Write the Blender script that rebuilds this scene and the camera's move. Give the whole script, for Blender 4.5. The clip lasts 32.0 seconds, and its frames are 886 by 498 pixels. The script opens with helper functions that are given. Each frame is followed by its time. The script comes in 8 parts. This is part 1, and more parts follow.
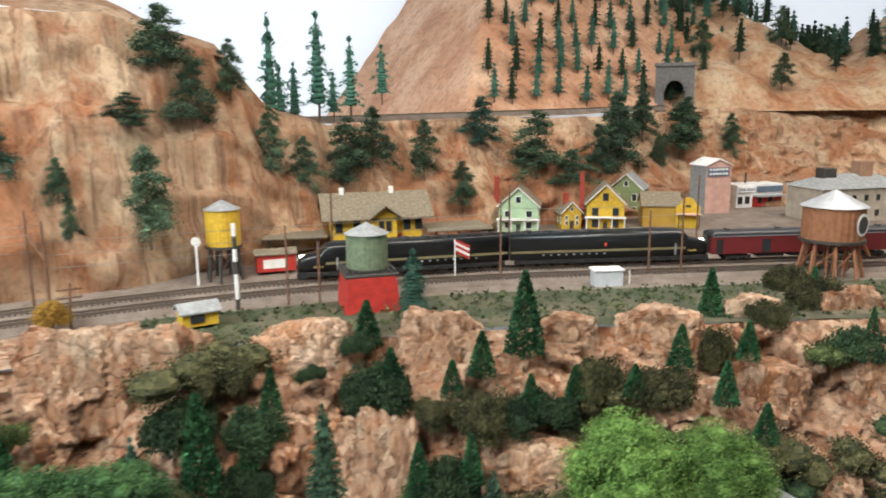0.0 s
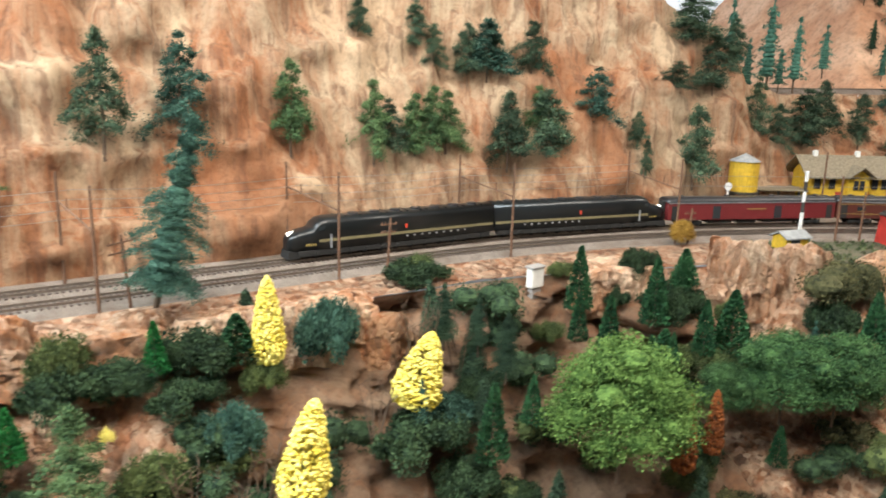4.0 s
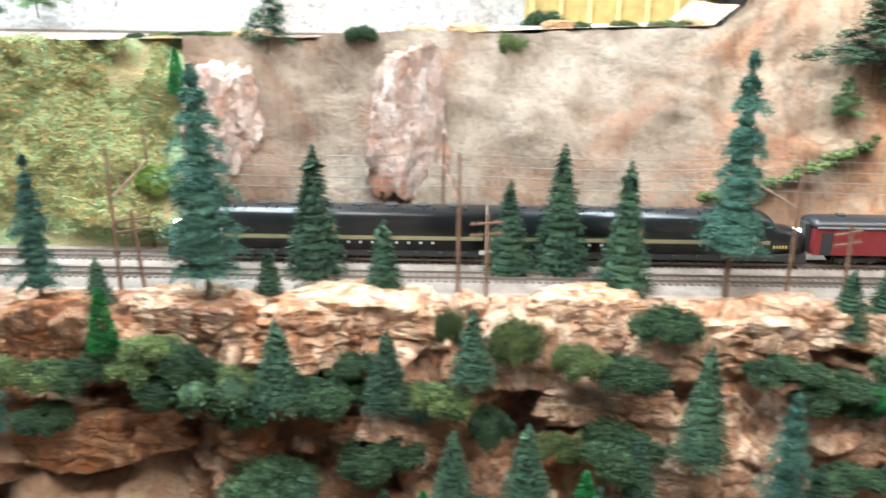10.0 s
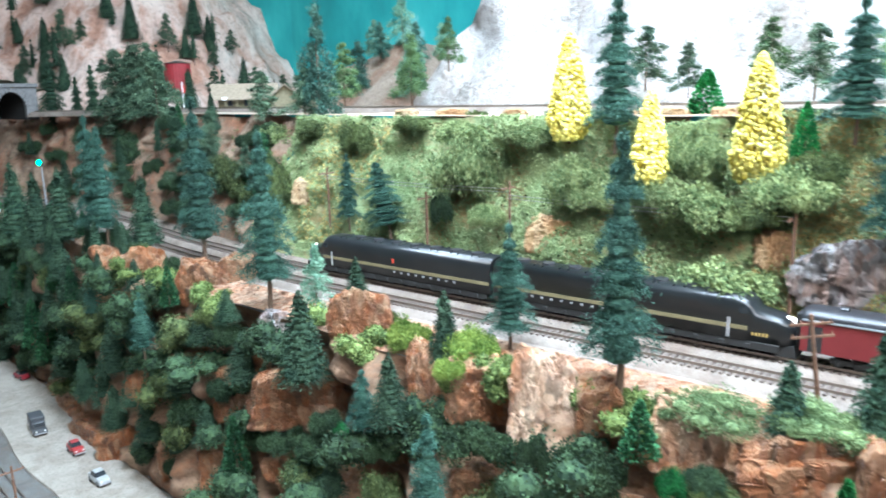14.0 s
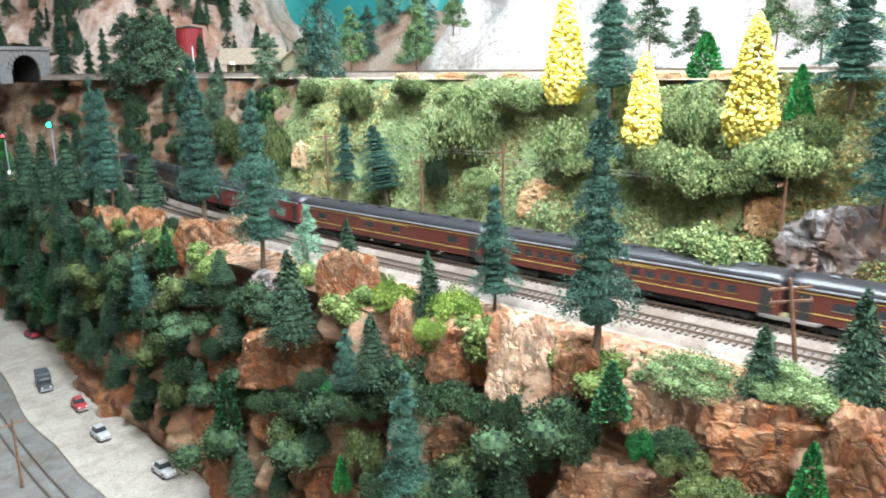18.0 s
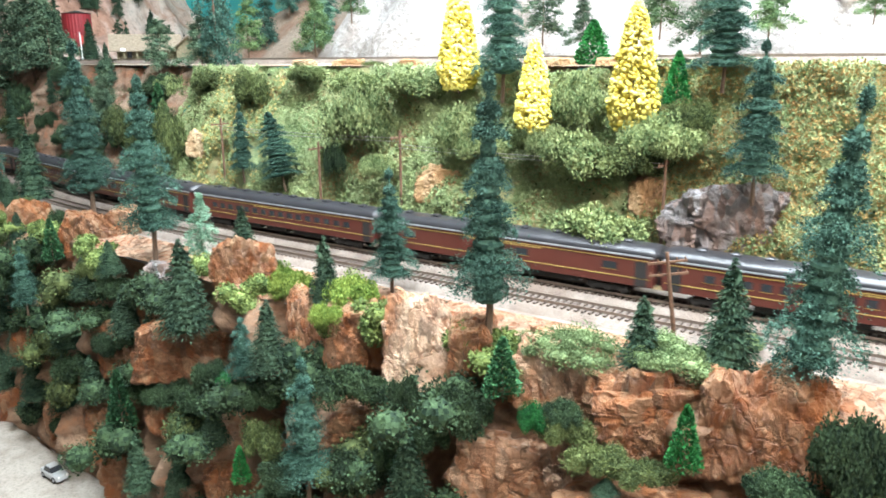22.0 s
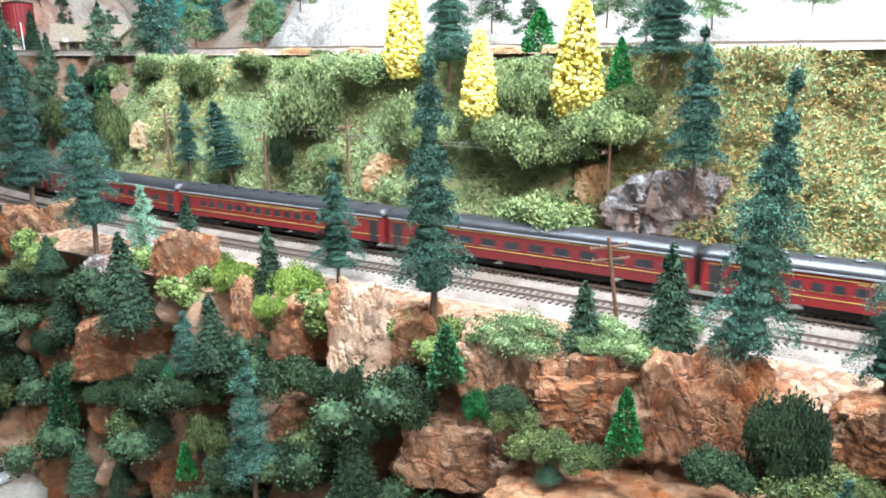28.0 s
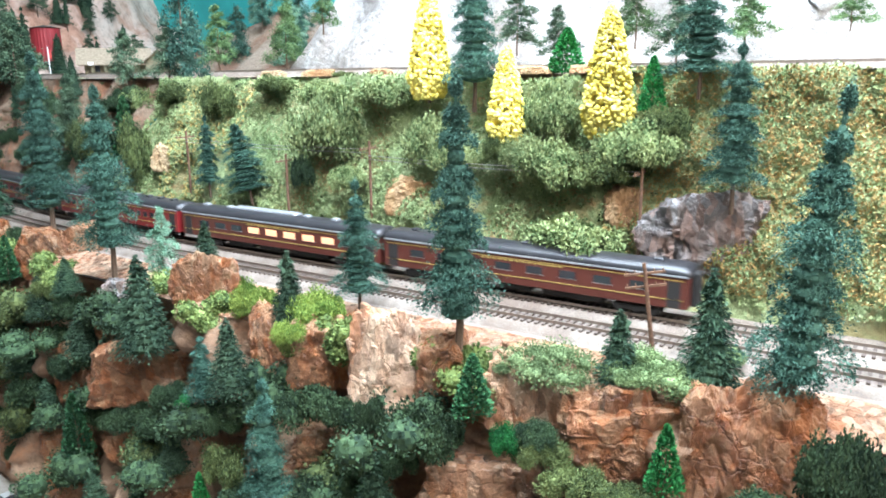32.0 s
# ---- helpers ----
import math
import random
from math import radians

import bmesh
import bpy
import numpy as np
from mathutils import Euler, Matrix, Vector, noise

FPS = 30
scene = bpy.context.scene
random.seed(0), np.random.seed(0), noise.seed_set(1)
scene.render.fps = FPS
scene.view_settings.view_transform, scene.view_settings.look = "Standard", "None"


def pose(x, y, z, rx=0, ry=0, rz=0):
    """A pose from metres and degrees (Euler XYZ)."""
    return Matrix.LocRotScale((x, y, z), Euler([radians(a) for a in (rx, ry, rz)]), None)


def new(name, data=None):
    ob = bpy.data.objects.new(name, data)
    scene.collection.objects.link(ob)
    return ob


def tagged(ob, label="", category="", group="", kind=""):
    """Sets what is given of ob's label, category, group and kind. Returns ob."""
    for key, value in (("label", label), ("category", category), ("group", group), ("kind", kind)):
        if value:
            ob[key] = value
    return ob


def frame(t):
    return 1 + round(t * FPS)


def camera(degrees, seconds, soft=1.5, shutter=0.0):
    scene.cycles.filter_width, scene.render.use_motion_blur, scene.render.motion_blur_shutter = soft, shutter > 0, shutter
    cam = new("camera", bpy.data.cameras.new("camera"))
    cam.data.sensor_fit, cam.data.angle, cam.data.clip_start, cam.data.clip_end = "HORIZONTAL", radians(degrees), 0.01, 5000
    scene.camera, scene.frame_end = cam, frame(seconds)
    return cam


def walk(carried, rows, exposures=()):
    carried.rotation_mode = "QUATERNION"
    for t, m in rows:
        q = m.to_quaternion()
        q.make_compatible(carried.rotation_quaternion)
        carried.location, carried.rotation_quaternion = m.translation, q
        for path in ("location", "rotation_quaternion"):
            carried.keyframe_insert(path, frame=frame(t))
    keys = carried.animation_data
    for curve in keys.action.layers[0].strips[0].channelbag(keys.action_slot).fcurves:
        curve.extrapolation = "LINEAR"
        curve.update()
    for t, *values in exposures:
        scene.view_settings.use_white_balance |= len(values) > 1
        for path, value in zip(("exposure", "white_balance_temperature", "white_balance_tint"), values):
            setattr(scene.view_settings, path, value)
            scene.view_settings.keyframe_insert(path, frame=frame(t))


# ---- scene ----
cam = camera(61.2, 32.0, soft=1.75, shutter=0.5)
METRES, EYE, TILT, LEAN, TURN = 2.15, 1.45, -11.0, 0.6, 0.0
ROWS = [
    (0.0, 0.0, 0.0, 0.0, -0.0, 0.0, -0.0),
    (0.5, -0.0343, -0.0187, -0.0054, -0.22, 0.02, -0.76),
    (1.0, -0.0761, -0.0342, -0.0124, -1.0, -0.41, -1.98),
    (1.5, -0.1188, -0.0558, -0.0159, 0.36, -0.38, -1.15),
    (2.0, -0.1407, -0.0693, -0.0223, 2.81, -0.28, -5.96),
    (2.5, -0.1728, -0.0904, -0.025, 9.29, 0.08, -7.02),
    (4.5, -0.3021, -0.1582, -0.0429, 11.39, -3.04, -3.78),
    (5.0, -0.3239, -0.1623, -0.0502, 14.96, -3.6, -5.42),
    (5.5, -0.3559, -0.1784, -0.0537, 21.08, -4.56, -6.71),
    (6.0, -0.3838, -0.2005, -0.0604, 23.36, -4.92, -6.46),
    (6.5, -0.4009, -0.2245, -0.0635, 24.41, -5.43, -6.37),
    (7.0, -0.4176, -0.247, -0.0674, 25.09, -5.47, -6.42),
    (7.5, -0.4453, -0.2656, -0.0699, 25.79, -5.86, -5.17),
    (8.0, -0.4668, -0.2724, -0.0741, 29.2, -7.73, -7.2),
    (8.5, -0.4795, -0.2822, -0.0764, 37.01, -8.1, -9.42),
    (9.0, -0.5106, -0.3005, -0.0801, 42.65, -8.49, -8.89),
    (9.5, -0.5431, -0.3213, -0.0851, 44.57, -8.88, -8.4),
    (10.0, -0.5756, -0.3487, -0.0858, 45.43, -9.2, -8.99),
    (10.5, -0.6165, -0.3836, -0.0938, 46.39, -9.11, -9.26),
    (11.0, -0.6425, -0.3929, -0.0953, 51.33, -10.37, -11.09),
    (11.5, -0.6632, -0.3987, -0.1003, 61.61, -11.88, -12.59),
    (12.0, -0.6825, -0.4233, -0.105, 68.1, -11.51, -11.36),
    (12.5, -0.6947, -0.432, -0.1061, 72.01, -11.92, -10.69),
    (13.0, -0.7045, -0.4397, -0.1044, 76.16, -12.86, -9.92),
    (13.5, -0.714, -0.449, -0.1025, 80.68, -12.12, -9.44),
    (14.0, -0.7282, -0.4715, -0.1043, 84.28, -11.41, -9.5),
    (14.5, -0.7348, -0.4753, -0.1045, 87.0, -12.13, -11.26),
    (16.5, -0.7291, -0.4645, -0.104, 90.16, -13.03, -10.01),
    (17.0, -0.7254, -0.4599, -0.105, 88.55, -13.23, -9.85),
    (17.5, -0.7253, -0.4592, -0.1056, 87.23, -13.17, -9.78),
    (18.0, -0.7269, -0.4545, -0.1076, 86.11, -13.69, -10.14),
    (18.5, -0.7239, -0.4518, -0.107, 84.22, -13.64, -10.44),
    (19.0, -0.7184, -0.449, -0.1044, 81.8, -13.11, -10.26),
    (19.5, -0.7164, -0.4528, -0.1059, 80.41, -12.58, -10.78),
    (20.0, -0.7193, -0.4498, -0.1072, 79.74, -12.39, -10.59),
    (20.5, -0.7211, -0.45, -0.108, 79.79, -12.56, -10.38),
    (21.0, -0.7237, -0.4497, -0.1092, 79.96, -12.73, -10.31),
    (21.5, -0.7247, -0.4497, -0.1099, 79.63, -12.93, -10.49),
    (22.0, -0.7232, -0.4467, -0.1095, 79.26, -13.04, -10.43),
    (22.5, -0.7213, -0.4439, -0.1094, 78.55, -13.05, -10.14),
    (23.0, -0.7194, -0.4441, -0.1086, 77.83, -13.03, -10.12),
    (23.5, -0.7187, -0.4433, -0.1082, 77.33, -12.89, -10.03),
    (24.0, -0.7207, -0.4434, -0.1088, 77.55, -12.95, -10.13),
    (24.5, -0.7221, -0.4429, -0.1101, 77.35, -12.99, -10.49),
    (25.0, -0.7218, -0.4434, -0.1096, 77.13, -13.0, -10.76),
    (25.5, -0.7224, -0.4405, -0.1086, 76.67, -12.94, -10.39),
    (27.5, -0.7186, -0.4407, -0.109, 76.29, -12.54, -9.95),
    (28.0, -0.7233, -0.4387, -0.1105, 76.28, -13.03, -10.28),
    (28.5, -0.7277, -0.4362, -0.1106, 75.72, -13.16, -10.36),
    (29.0, -0.7286, -0.4353, -0.1098, 75.3, -13.12, -10.54),
    (29.5, -0.7289, -0.4366, -0.1096, 75.83, -12.42, -10.01),
    (30.0, -0.7296, -0.4368, -0.11, 75.98, -12.22, -9.71),
    (30.5, -0.7288, -0.4365, -0.1093, 76.93, -11.85, -9.34),
    (31.0, -0.729, -0.4374, -0.1096, 77.31, -10.69, -10.16),
    (31.5, -0.7315, -0.4375, -0.1114, 77.57, -10.71, -10.21),
    (32.0, -0.7348, -0.4379, -0.113, 77.85, -11.48, -10.21),
]
EXPOSURES = [(0.0, -.1, 6250, 10), (4.5, -.08, 6400, 10), (7.0, .0, 6300, 10), (9.0, -.02, 6200, 10), (11.0, .36, 5900, 10), (13.0, .48, 5450, 10), (14.5, .34, 5600, 10), (17.0, .35, 6050, 12), (20.0, .35, 6250, 13), (25.0, .38, 6300, 14), (28.0, .39, 5950, 14), (32.0, .40, 5850, 13)]
walk(cam, [(t, pose(0, 0, EYE, TILT, LEAN, TURN) @ pose(METRES * x, METRES * y, METRES * z, 90 + pitch, roll, yaw)) for t, x, y, z, yaw, pitch, roll in ROWS],
     exposures=EXPOSURES)

# ---- light: the hall's ceiling fluorescents ----
world = bpy.data.worlds.new("hall")
scene.world = world
world.use_nodes = True
world.node_tree.nodes["Background"].inputs[0].default_value = (0.9, 0.95, 1.0, 1)
world.node_tree.nodes["Background"].inputs[1].default_value = 0.35

# ---- plan: the line of the railway and the profiles across it ----
ORIGIN, ALONG, ACROSS = Vector((-1.948, -0.537)), Vector((-0.7009, -0.7133)), Vector((-0.7133, 0.7009))
TOWN_S, TOWN_R, TOWN_TURN = -1.60, 1.7, radians(40)
FAR_S, FAR_R = 0.75, 3.5
BACK_S, BACK_R, BACK_LENGTH = 1.45, 2.2, 0.75
RAIL = 1.2
FRONT_TRACK = -0.055


def turned(v, a):
    return Vector((v.x * math.cos(a) - v.y * math.sin(a), v.x * math.sin(a) + v.y * math.cos(a)))


def line(s):
    """A point of the rear track's middle, s metres along it, its direction and the direction away from the aisle."""
    if s > FAR_S:
        a = (min(s, BACK_S) - FAR_S) / FAR_R
        p, u = ORIGIN + ALONG * FAR_S + ACROSS * (0.063 + FAR_R) - turned(ACROSS, -a) * FAR_R, turned(ALONG, -a)
        if s > BACK_S:
            n, b = turned(ACROSS, -a), (min(s, BACK_S + BACK_LENGTH) - BACK_S) / BACK_R
            p, u = p - n * BACK_R + turned(n, b) * BACK_R, turned(u, b)
            p = p + u * max(0, s - BACK_S - BACK_LENGTH)
    elif s >= TOWN_S:
        p, u = ORIGIN + ALONG * s + ACROSS * 0.063, ALONG
    else:
        a = min((TOWN_S - s) / TOWN_R, TOWN_TURN)
        u = turned(ALONG, -a)
        p = ORIGIN + ALONG * TOWN_S + ACROSS * (0.063 - TOWN_R) + turned(ACROSS, -a) * TOWN_R - u * (TOWN_S - s - a * TOWN_R)
    return p, u, Vector((u.y, -u.x))


def at(s, d, z):
    p, u, n = line(s)
    q = p + n * d
    return Vector((q.x, q.y, z))


def heading(s):
    u = line(s)[1]
    return math.degrees(math.atan2(u.y, u.x))


def place(s, d, z, turn=0):
    v = at(s, d, z)
    return pose(v.x, v.y, v.z, 0, 0, heading(s) + turn)


# across the line: outer edge, foot, half height and edge of the front cliff, bench, foot, half height and top of the rear cliff, shelf
PROFILES = {
    -7.9: ((-.75, .88), (-.62, .88), (-.42, 1.06), (-.30, 1.185), (-.13, 1.190), (.05, 1.190), (.60, 1.195), (.75, 1.28), (.95, 1.43), (1.25, 1.435)),
    -3.4: ((-.75, .88), (-.62, .88), (-.42, 1.06), (-.30, 1.185), (-.13, 1.190), (.05, 1.190), (.60, 1.195), (.75, 1.28), (.95, 1.43), (1.25, 1.435)),
    -2.9: ((-.75, .88), (-.60, .88), (-.41, 1.06), (-.29, 1.185), (-.13, 1.190), (.05, 1.190), (.42, 1.195), (.50, 1.28), (.66, 1.418), (.90, 1.42)),
    -2.5: ((-.75, .88), (-.55, .88), (-.38, 1.06), (-.27, 1.185), (-.12, 1.190), (.05, 1.190), (.25, 1.195), (.29, 1.28), (.38, 1.412), (.46, 1.413)),
    -2.41: ((-.75, .88), (-.53, .88), (-.36, 1.06), (-.255, 1.185), (-.11, 1.190), (.05, 1.190), (.20, 1.195), (.24, 1.30), (.32, 1.43), (.42, 1.44)),
    -2.3: ((-.75, .88), (-.52, .88), (-.34, 1.06), (-.24, 1.185), (-.11, 1.190), (.05, 1.190), (.14, 1.195), (.18, 1.36), (.26, 1.54), (.36, 1.57)),
    -2.15: ((-.75, .88), (-.50, .88), (-.31, 1.06), (-.21, 1.185), (-.10, 1.190), (.04, 1.190), (.07, 1.195), (.13, 1.38), (.24, 1.59), (.40, 1.64)),
    -1.6: ((-.70, .88), (-.42, .88), (-.25, 1.06), (-.145, 1.18), (-.09, 1.190), (.03, 1.190), (.05, 1.195), (.12, 1.38), (.24, 1.66), (.45, 1.72)),
    -0.8: ((-.60, .88), (-.30, .88), (-.18, 1.05), (-.115, 1.182), (-.09, 1.190), (.03, 1.190), (.045, 1.195), (.10, 1.38), (.22, 1.62), (.42, 1.70)),
    -0.62: ((-.60, .88), (-.29, .88), (-.17, 1.05), (-.115, 1.182), (-.09, 1.190), (.03, 1.190), (.045, 1.195), (.09, 1.32), (.16, 1.43), (.60, 1.44)),
    -0.1: ((-.60, .88), (-.27, .88), (-.17, 1.05), (-.125, 1.182), (-.09, 1.190), (.03, 1.190), (.040, 1.195), (.062, 1.30), (.10, 1.412), (.80, 1.415)),
    0.1: ((-.60, .88), (-.27, .88), (-.18, 1.05), (-.145, 1.180), (-.09, 1.190), (.03, 1.190), (.036, 1.195), (.060, 1.30), (.105, 1.408), (.85, 1.41)),
    0.5: ((-.65, .88), (-.24, .88), (-.195, 1.05), (-.165, 1.182), (-.09, 1.190), (.03, 1.190), (.036, 1.195), (.066, 1.29), (.125, 1.406), (.85, 1.41)),
    0.9: ((-.80, .88), (-.19, .88), (-.17, 1.04), (-.145, 1.182), (-.09, 1.190), (.03, 1.190), (.040, 1.195), (.075, 1.30), (.145, 1.406), (.85, 1.41)),
    1.3: ((-.80, .88), (-.18, .88), (-.16, 1.04), (-.13, 1.182), (-.09, 1.190), (.03, 1.190), (.05, 1.195), (.10, 1.30), (.17, 1.406), (.85, 1.41)),
    2.3: ((-.80, .88), (-.18, .88), (-.16, 1.04), (-.13, 1.182), (-.09, 1.190), (.03, 1.190), (.05, 1.195), (.10, 1.30), (.17, 1.406), (.85, 1.41)),
    2.8: ((-.80, .88), (-.18, .88), (-.16, 1.04), (-.13, 1.182), (-.09, 1.190), (.03, 1.190), (.05, 1.195), (.10, 1.30), (.17, 1.406), (.85, 1.41)),
}
STATIONS = sorted(PROFILES)


def profile(s, k):
    """The k-th point across (k may lie between two), as (d, z)."""
    s = min(max(s, STATIONS[0]), STATIONS[-1])
    i = max(j for j in range(len(STATIONS) - 1) if STATIONS[j] <= s)
    a, b = STATIONS[i], STATIONS[i + 1]
    w = (s - a) / (b - a)
    w = w * w * (3 - 2 * w)
    j = min(int(k), 8)
    f = k - j
    (d0, z0), (d1, z1) = ((PROFILES[a][n][0] * (1 - w) + PROFILES[b][n][0] * w, PROFILES[a][n][1] * (1 - w) + PROFILES[b][n][1] * w) for n in (j, j + 1))
    return d0 + (d1 - d0) * f, z0 + (z1 - z0) * f


# ---- materials ----
def material(name, rough=0.9, metal=0.0):
    m = bpy.data.materials.new(name)
    m.use_nodes = True
    b = m.node_tree.nodes["Principled BSDF"]
    b.inputs["Roughness"].default_value, b.inputs["Metallic"].default_value = rough, metal
    return m, m.node_tree, b


def ramp(tree, stops):
    n = tree.nodes.new("ShaderNodeValToRGB")
    e = n.color_ramp.elements
    while len(e) < len(stops):
        e.new(0.5)
    for el, (p, c) in zip(e, stops):
        el.position, el.color = p, (*c, 1)
    return n


def noise_tex(tree, scale, detail=6, rough=0.6, stretch=(1, 1, 1), distortion=0.0, world=False):
    co = tree.nodes.new("ShaderNodeNewGeometry" if world else "ShaderNodeTexCoord")
    mp = tree.nodes.new("ShaderNodeMapping")
    mp.inputs["Scale"].default_value = stretch
    n = tree.nodes.new("ShaderNodeTexNoise")
    n.inputs["Scale"].default_value, n.inputs["Detail"].default_value, n.inputs["Roughness"].default_value = scale, detail, rough
    n.inputs["Distortion"].default_value = distortion
    tree.links.new(co.outputs["Position" if world else "Object"], mp.inputs["Vector"])
    tree.links.new(mp.outputs["Vector"], n.inputs["Vector"])
    return n


def mix(tree, fac, a, b):
    n = tree.nodes.new("ShaderNodeMix")
    n.data_type = "RGBA"
    for sock, v in ((n.inputs[0], fac), (n.inputs[6], a), (n.inputs[7], b)):
        if isinstance(v, (int, float)):
            sock.default_value = v
        elif isinstance(v, tuple):
            sock.default_value = (*v, 1)
        else:
            tree.links.new(v, sock)
    return n.outputs[2]


def bump(tree, b, height, strength, distance):
    n = tree.nodes.new("ShaderNodeBump")
    n.inputs["Strength"].default_value, n.inputs["Distance"].default_value = strength, distance
    tree.links.new(height, n.inputs["Height"])
    tree.links.new(n.outputs["Normal"], b.inputs["Normal"])


def paint(name, colour, rough=0.5, metal=0.0, vary=0.12, scale=60, grain=0.15):
    m, t, b = material(name, rough, metal)
    n = noise_tex(t, scale)
    lo, hi = tuple(max(0, c * (1 - vary * 1.6)) for c in colour), tuple(min(1, c * (1 + vary)) for c in colour)
    r = ramp(t, [(0.3, lo), (0.7, hi)])
    t.links.new(n.outputs["Fac"], r.inputs["Fac"])
    t.links.new(r.outputs["Color"], b.inputs["Base Color"])
    bump(t, b, n.outputs["Fac"], grain, 0.001)
    return m


def foliage(name, dark, light, scale=45):
    m, t, b = material(name, 0.85)
    b.inputs["Specular IOR Level"].default_value = 0.25
    geo = t.nodes.new("ShaderNodeNewGeometry")
    n = noise_tex(t, scale, 4, .6, (1, 1, 1), 0, True)
    part_of = t.nodes.new("ShaderNodeMath")
    part_of.operation = "MULTIPLY"
    part_of.inputs[1].default_value = 0.28
    t.links.new(geo.outputs["Random Per Island"], part_of.inputs[0])
    half = t.nodes.new("ShaderNodeMath")
    half.operation = "MULTIPLY_ADD"
    half.inputs[1].default_value = 0.72
    t.links.new(n.outputs["Fac"], half.inputs[0])
    t.links.new(part_of.outputs[0], half.inputs[2])
    r = ramp(t, [(0.34, dark), (0.66, light)])
    t.links.new(half.outputs[0], r.inputs["Fac"])
    info = t.nodes.new("ShaderNodeObjectInfo")
    hsv = t.nodes.new("ShaderNodeHueSaturation")
    rng = t.nodes.new("ShaderNodeMapRange")
    rng.inputs["To Min"].default_value, rng.inputs["To Max"].default_value = 0.75, 1.25
    t.links.new(info.outputs["Random"], rng.inputs["Value"])
    t.links.new(rng.outputs[0], hsv.inputs["Value"])
    t.links.new(r.outputs["Color"], hsv.inputs["Color"])
    t.links.new(hsv.outputs["Color"], b.inputs["Base Color"])
    return m


def rock(name, pale, tan, rust, dark, stretch=(1, 1, 1), scale=9.0, fine=60.0, relief=0.006, cracks=0.0, gloss=0.75, broad=None, speck=0.6, streaks=False, beyond=None, chips=()):
    """Cast and stained plaster: broad stains, finer grain and, where cracks is given, dark fissures of that scale."""
    m, t, b = material(name, gloss)
    n1, n2, n3 = noise_tex(t, scale, 8, 0.65, stretch, 0.6, True), noise_tex(t, fine, 8, 0.7, (1, 1, 1), 0, True), noise_tex(t, broad or scale * 0.4, 5, 0.6, (1, 1, .7) if broad else stretch, 1.2, True)
    r1 = ramp(t, [(0.36, dark), (0.44, rust), (0.51, tan), (0.59, pale)])
    t.links.new(n1.outputs["Fac"], r1.inputs["Fac"])
    r2 = ramp(t, [(0.42, rust), (0.49, tan), (0.57, pale)])
    t.links.new(n3.outputs["Fac"], r2.inputs["Fac"])
    c = mix(t, 0.5, r1.outputs["Color"], r2.outputs["Color"])
    if streaks:
        for size, shape, low, high, colour, share in ((3.2, (1, 1, .8), .53, .60, rust, .75), (7.0, (1, 1, .5), .55, .63, tuple(min(1, v * 1.35) for v in pale), .7), (55.0, (1, 1, .035), .52, .62, dark, .55)):
            n4 = noise_tex(t, size, 5, 0.6, shape, 0.5, True)
            r4 = ramp(t, [(low, (0, 0, 0)), (high, (share,) * 3)])
            t.links.new(n4.outputs["Fac"], r4.inputs["Fac"])
            c = mix(t, r4.outputs["Color"], c, colour)
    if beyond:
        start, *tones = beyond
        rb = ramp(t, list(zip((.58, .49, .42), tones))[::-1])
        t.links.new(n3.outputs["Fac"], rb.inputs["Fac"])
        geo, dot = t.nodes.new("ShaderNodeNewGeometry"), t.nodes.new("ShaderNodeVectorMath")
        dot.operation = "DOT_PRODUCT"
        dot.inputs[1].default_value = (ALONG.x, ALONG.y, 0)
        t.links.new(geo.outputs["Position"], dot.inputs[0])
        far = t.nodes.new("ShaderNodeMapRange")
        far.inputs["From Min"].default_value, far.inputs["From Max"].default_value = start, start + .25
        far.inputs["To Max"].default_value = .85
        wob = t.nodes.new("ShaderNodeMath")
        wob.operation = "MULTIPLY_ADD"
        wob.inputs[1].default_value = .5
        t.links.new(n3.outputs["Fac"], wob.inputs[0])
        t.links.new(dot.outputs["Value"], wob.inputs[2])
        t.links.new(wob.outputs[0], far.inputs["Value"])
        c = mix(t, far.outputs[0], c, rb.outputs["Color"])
    r3 = ramp(t, [(0.36, (0.45, 0.42, 0.40)), (0.52, (1, 1, 1)), (0.68, (1.0, 1.0, 1.0))])
    t.links.new(n2.outputs["Fac"], r3.inputs["Fac"])
    mul = t.nodes.new("ShaderNodeMix")
    mul.data_type, mul.blend_type = "RGBA", "MULTIPLY"
    mul.inputs[0].default_value = speck
    t.links.new(c, mul.inputs[6])
    t.links.new(r3.outputs["Color"], mul.inputs[7])
    out, height = mul.outputs[2], n2.outputs["Fac"]
    add = t.nodes.new("ShaderNodeMath")
    add.operation = "MULTIPLY_ADD"
    add.inputs[1].default_value = 1.6
    t.links.new(n1.outputs["Fac"], add.inputs[0])
    t.links.new(n2.outputs["Fac"], add.inputs[2])
    height = add.outputs[0]
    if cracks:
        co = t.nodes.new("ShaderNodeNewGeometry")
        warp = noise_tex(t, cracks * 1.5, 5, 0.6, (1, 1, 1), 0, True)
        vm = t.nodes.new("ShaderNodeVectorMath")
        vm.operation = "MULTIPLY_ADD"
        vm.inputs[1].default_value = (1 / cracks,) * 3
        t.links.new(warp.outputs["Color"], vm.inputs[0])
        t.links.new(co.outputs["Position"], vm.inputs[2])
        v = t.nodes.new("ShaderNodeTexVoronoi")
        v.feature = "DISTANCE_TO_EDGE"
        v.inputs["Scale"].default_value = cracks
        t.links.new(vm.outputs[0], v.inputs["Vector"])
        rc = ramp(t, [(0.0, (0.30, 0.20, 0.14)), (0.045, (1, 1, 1))])
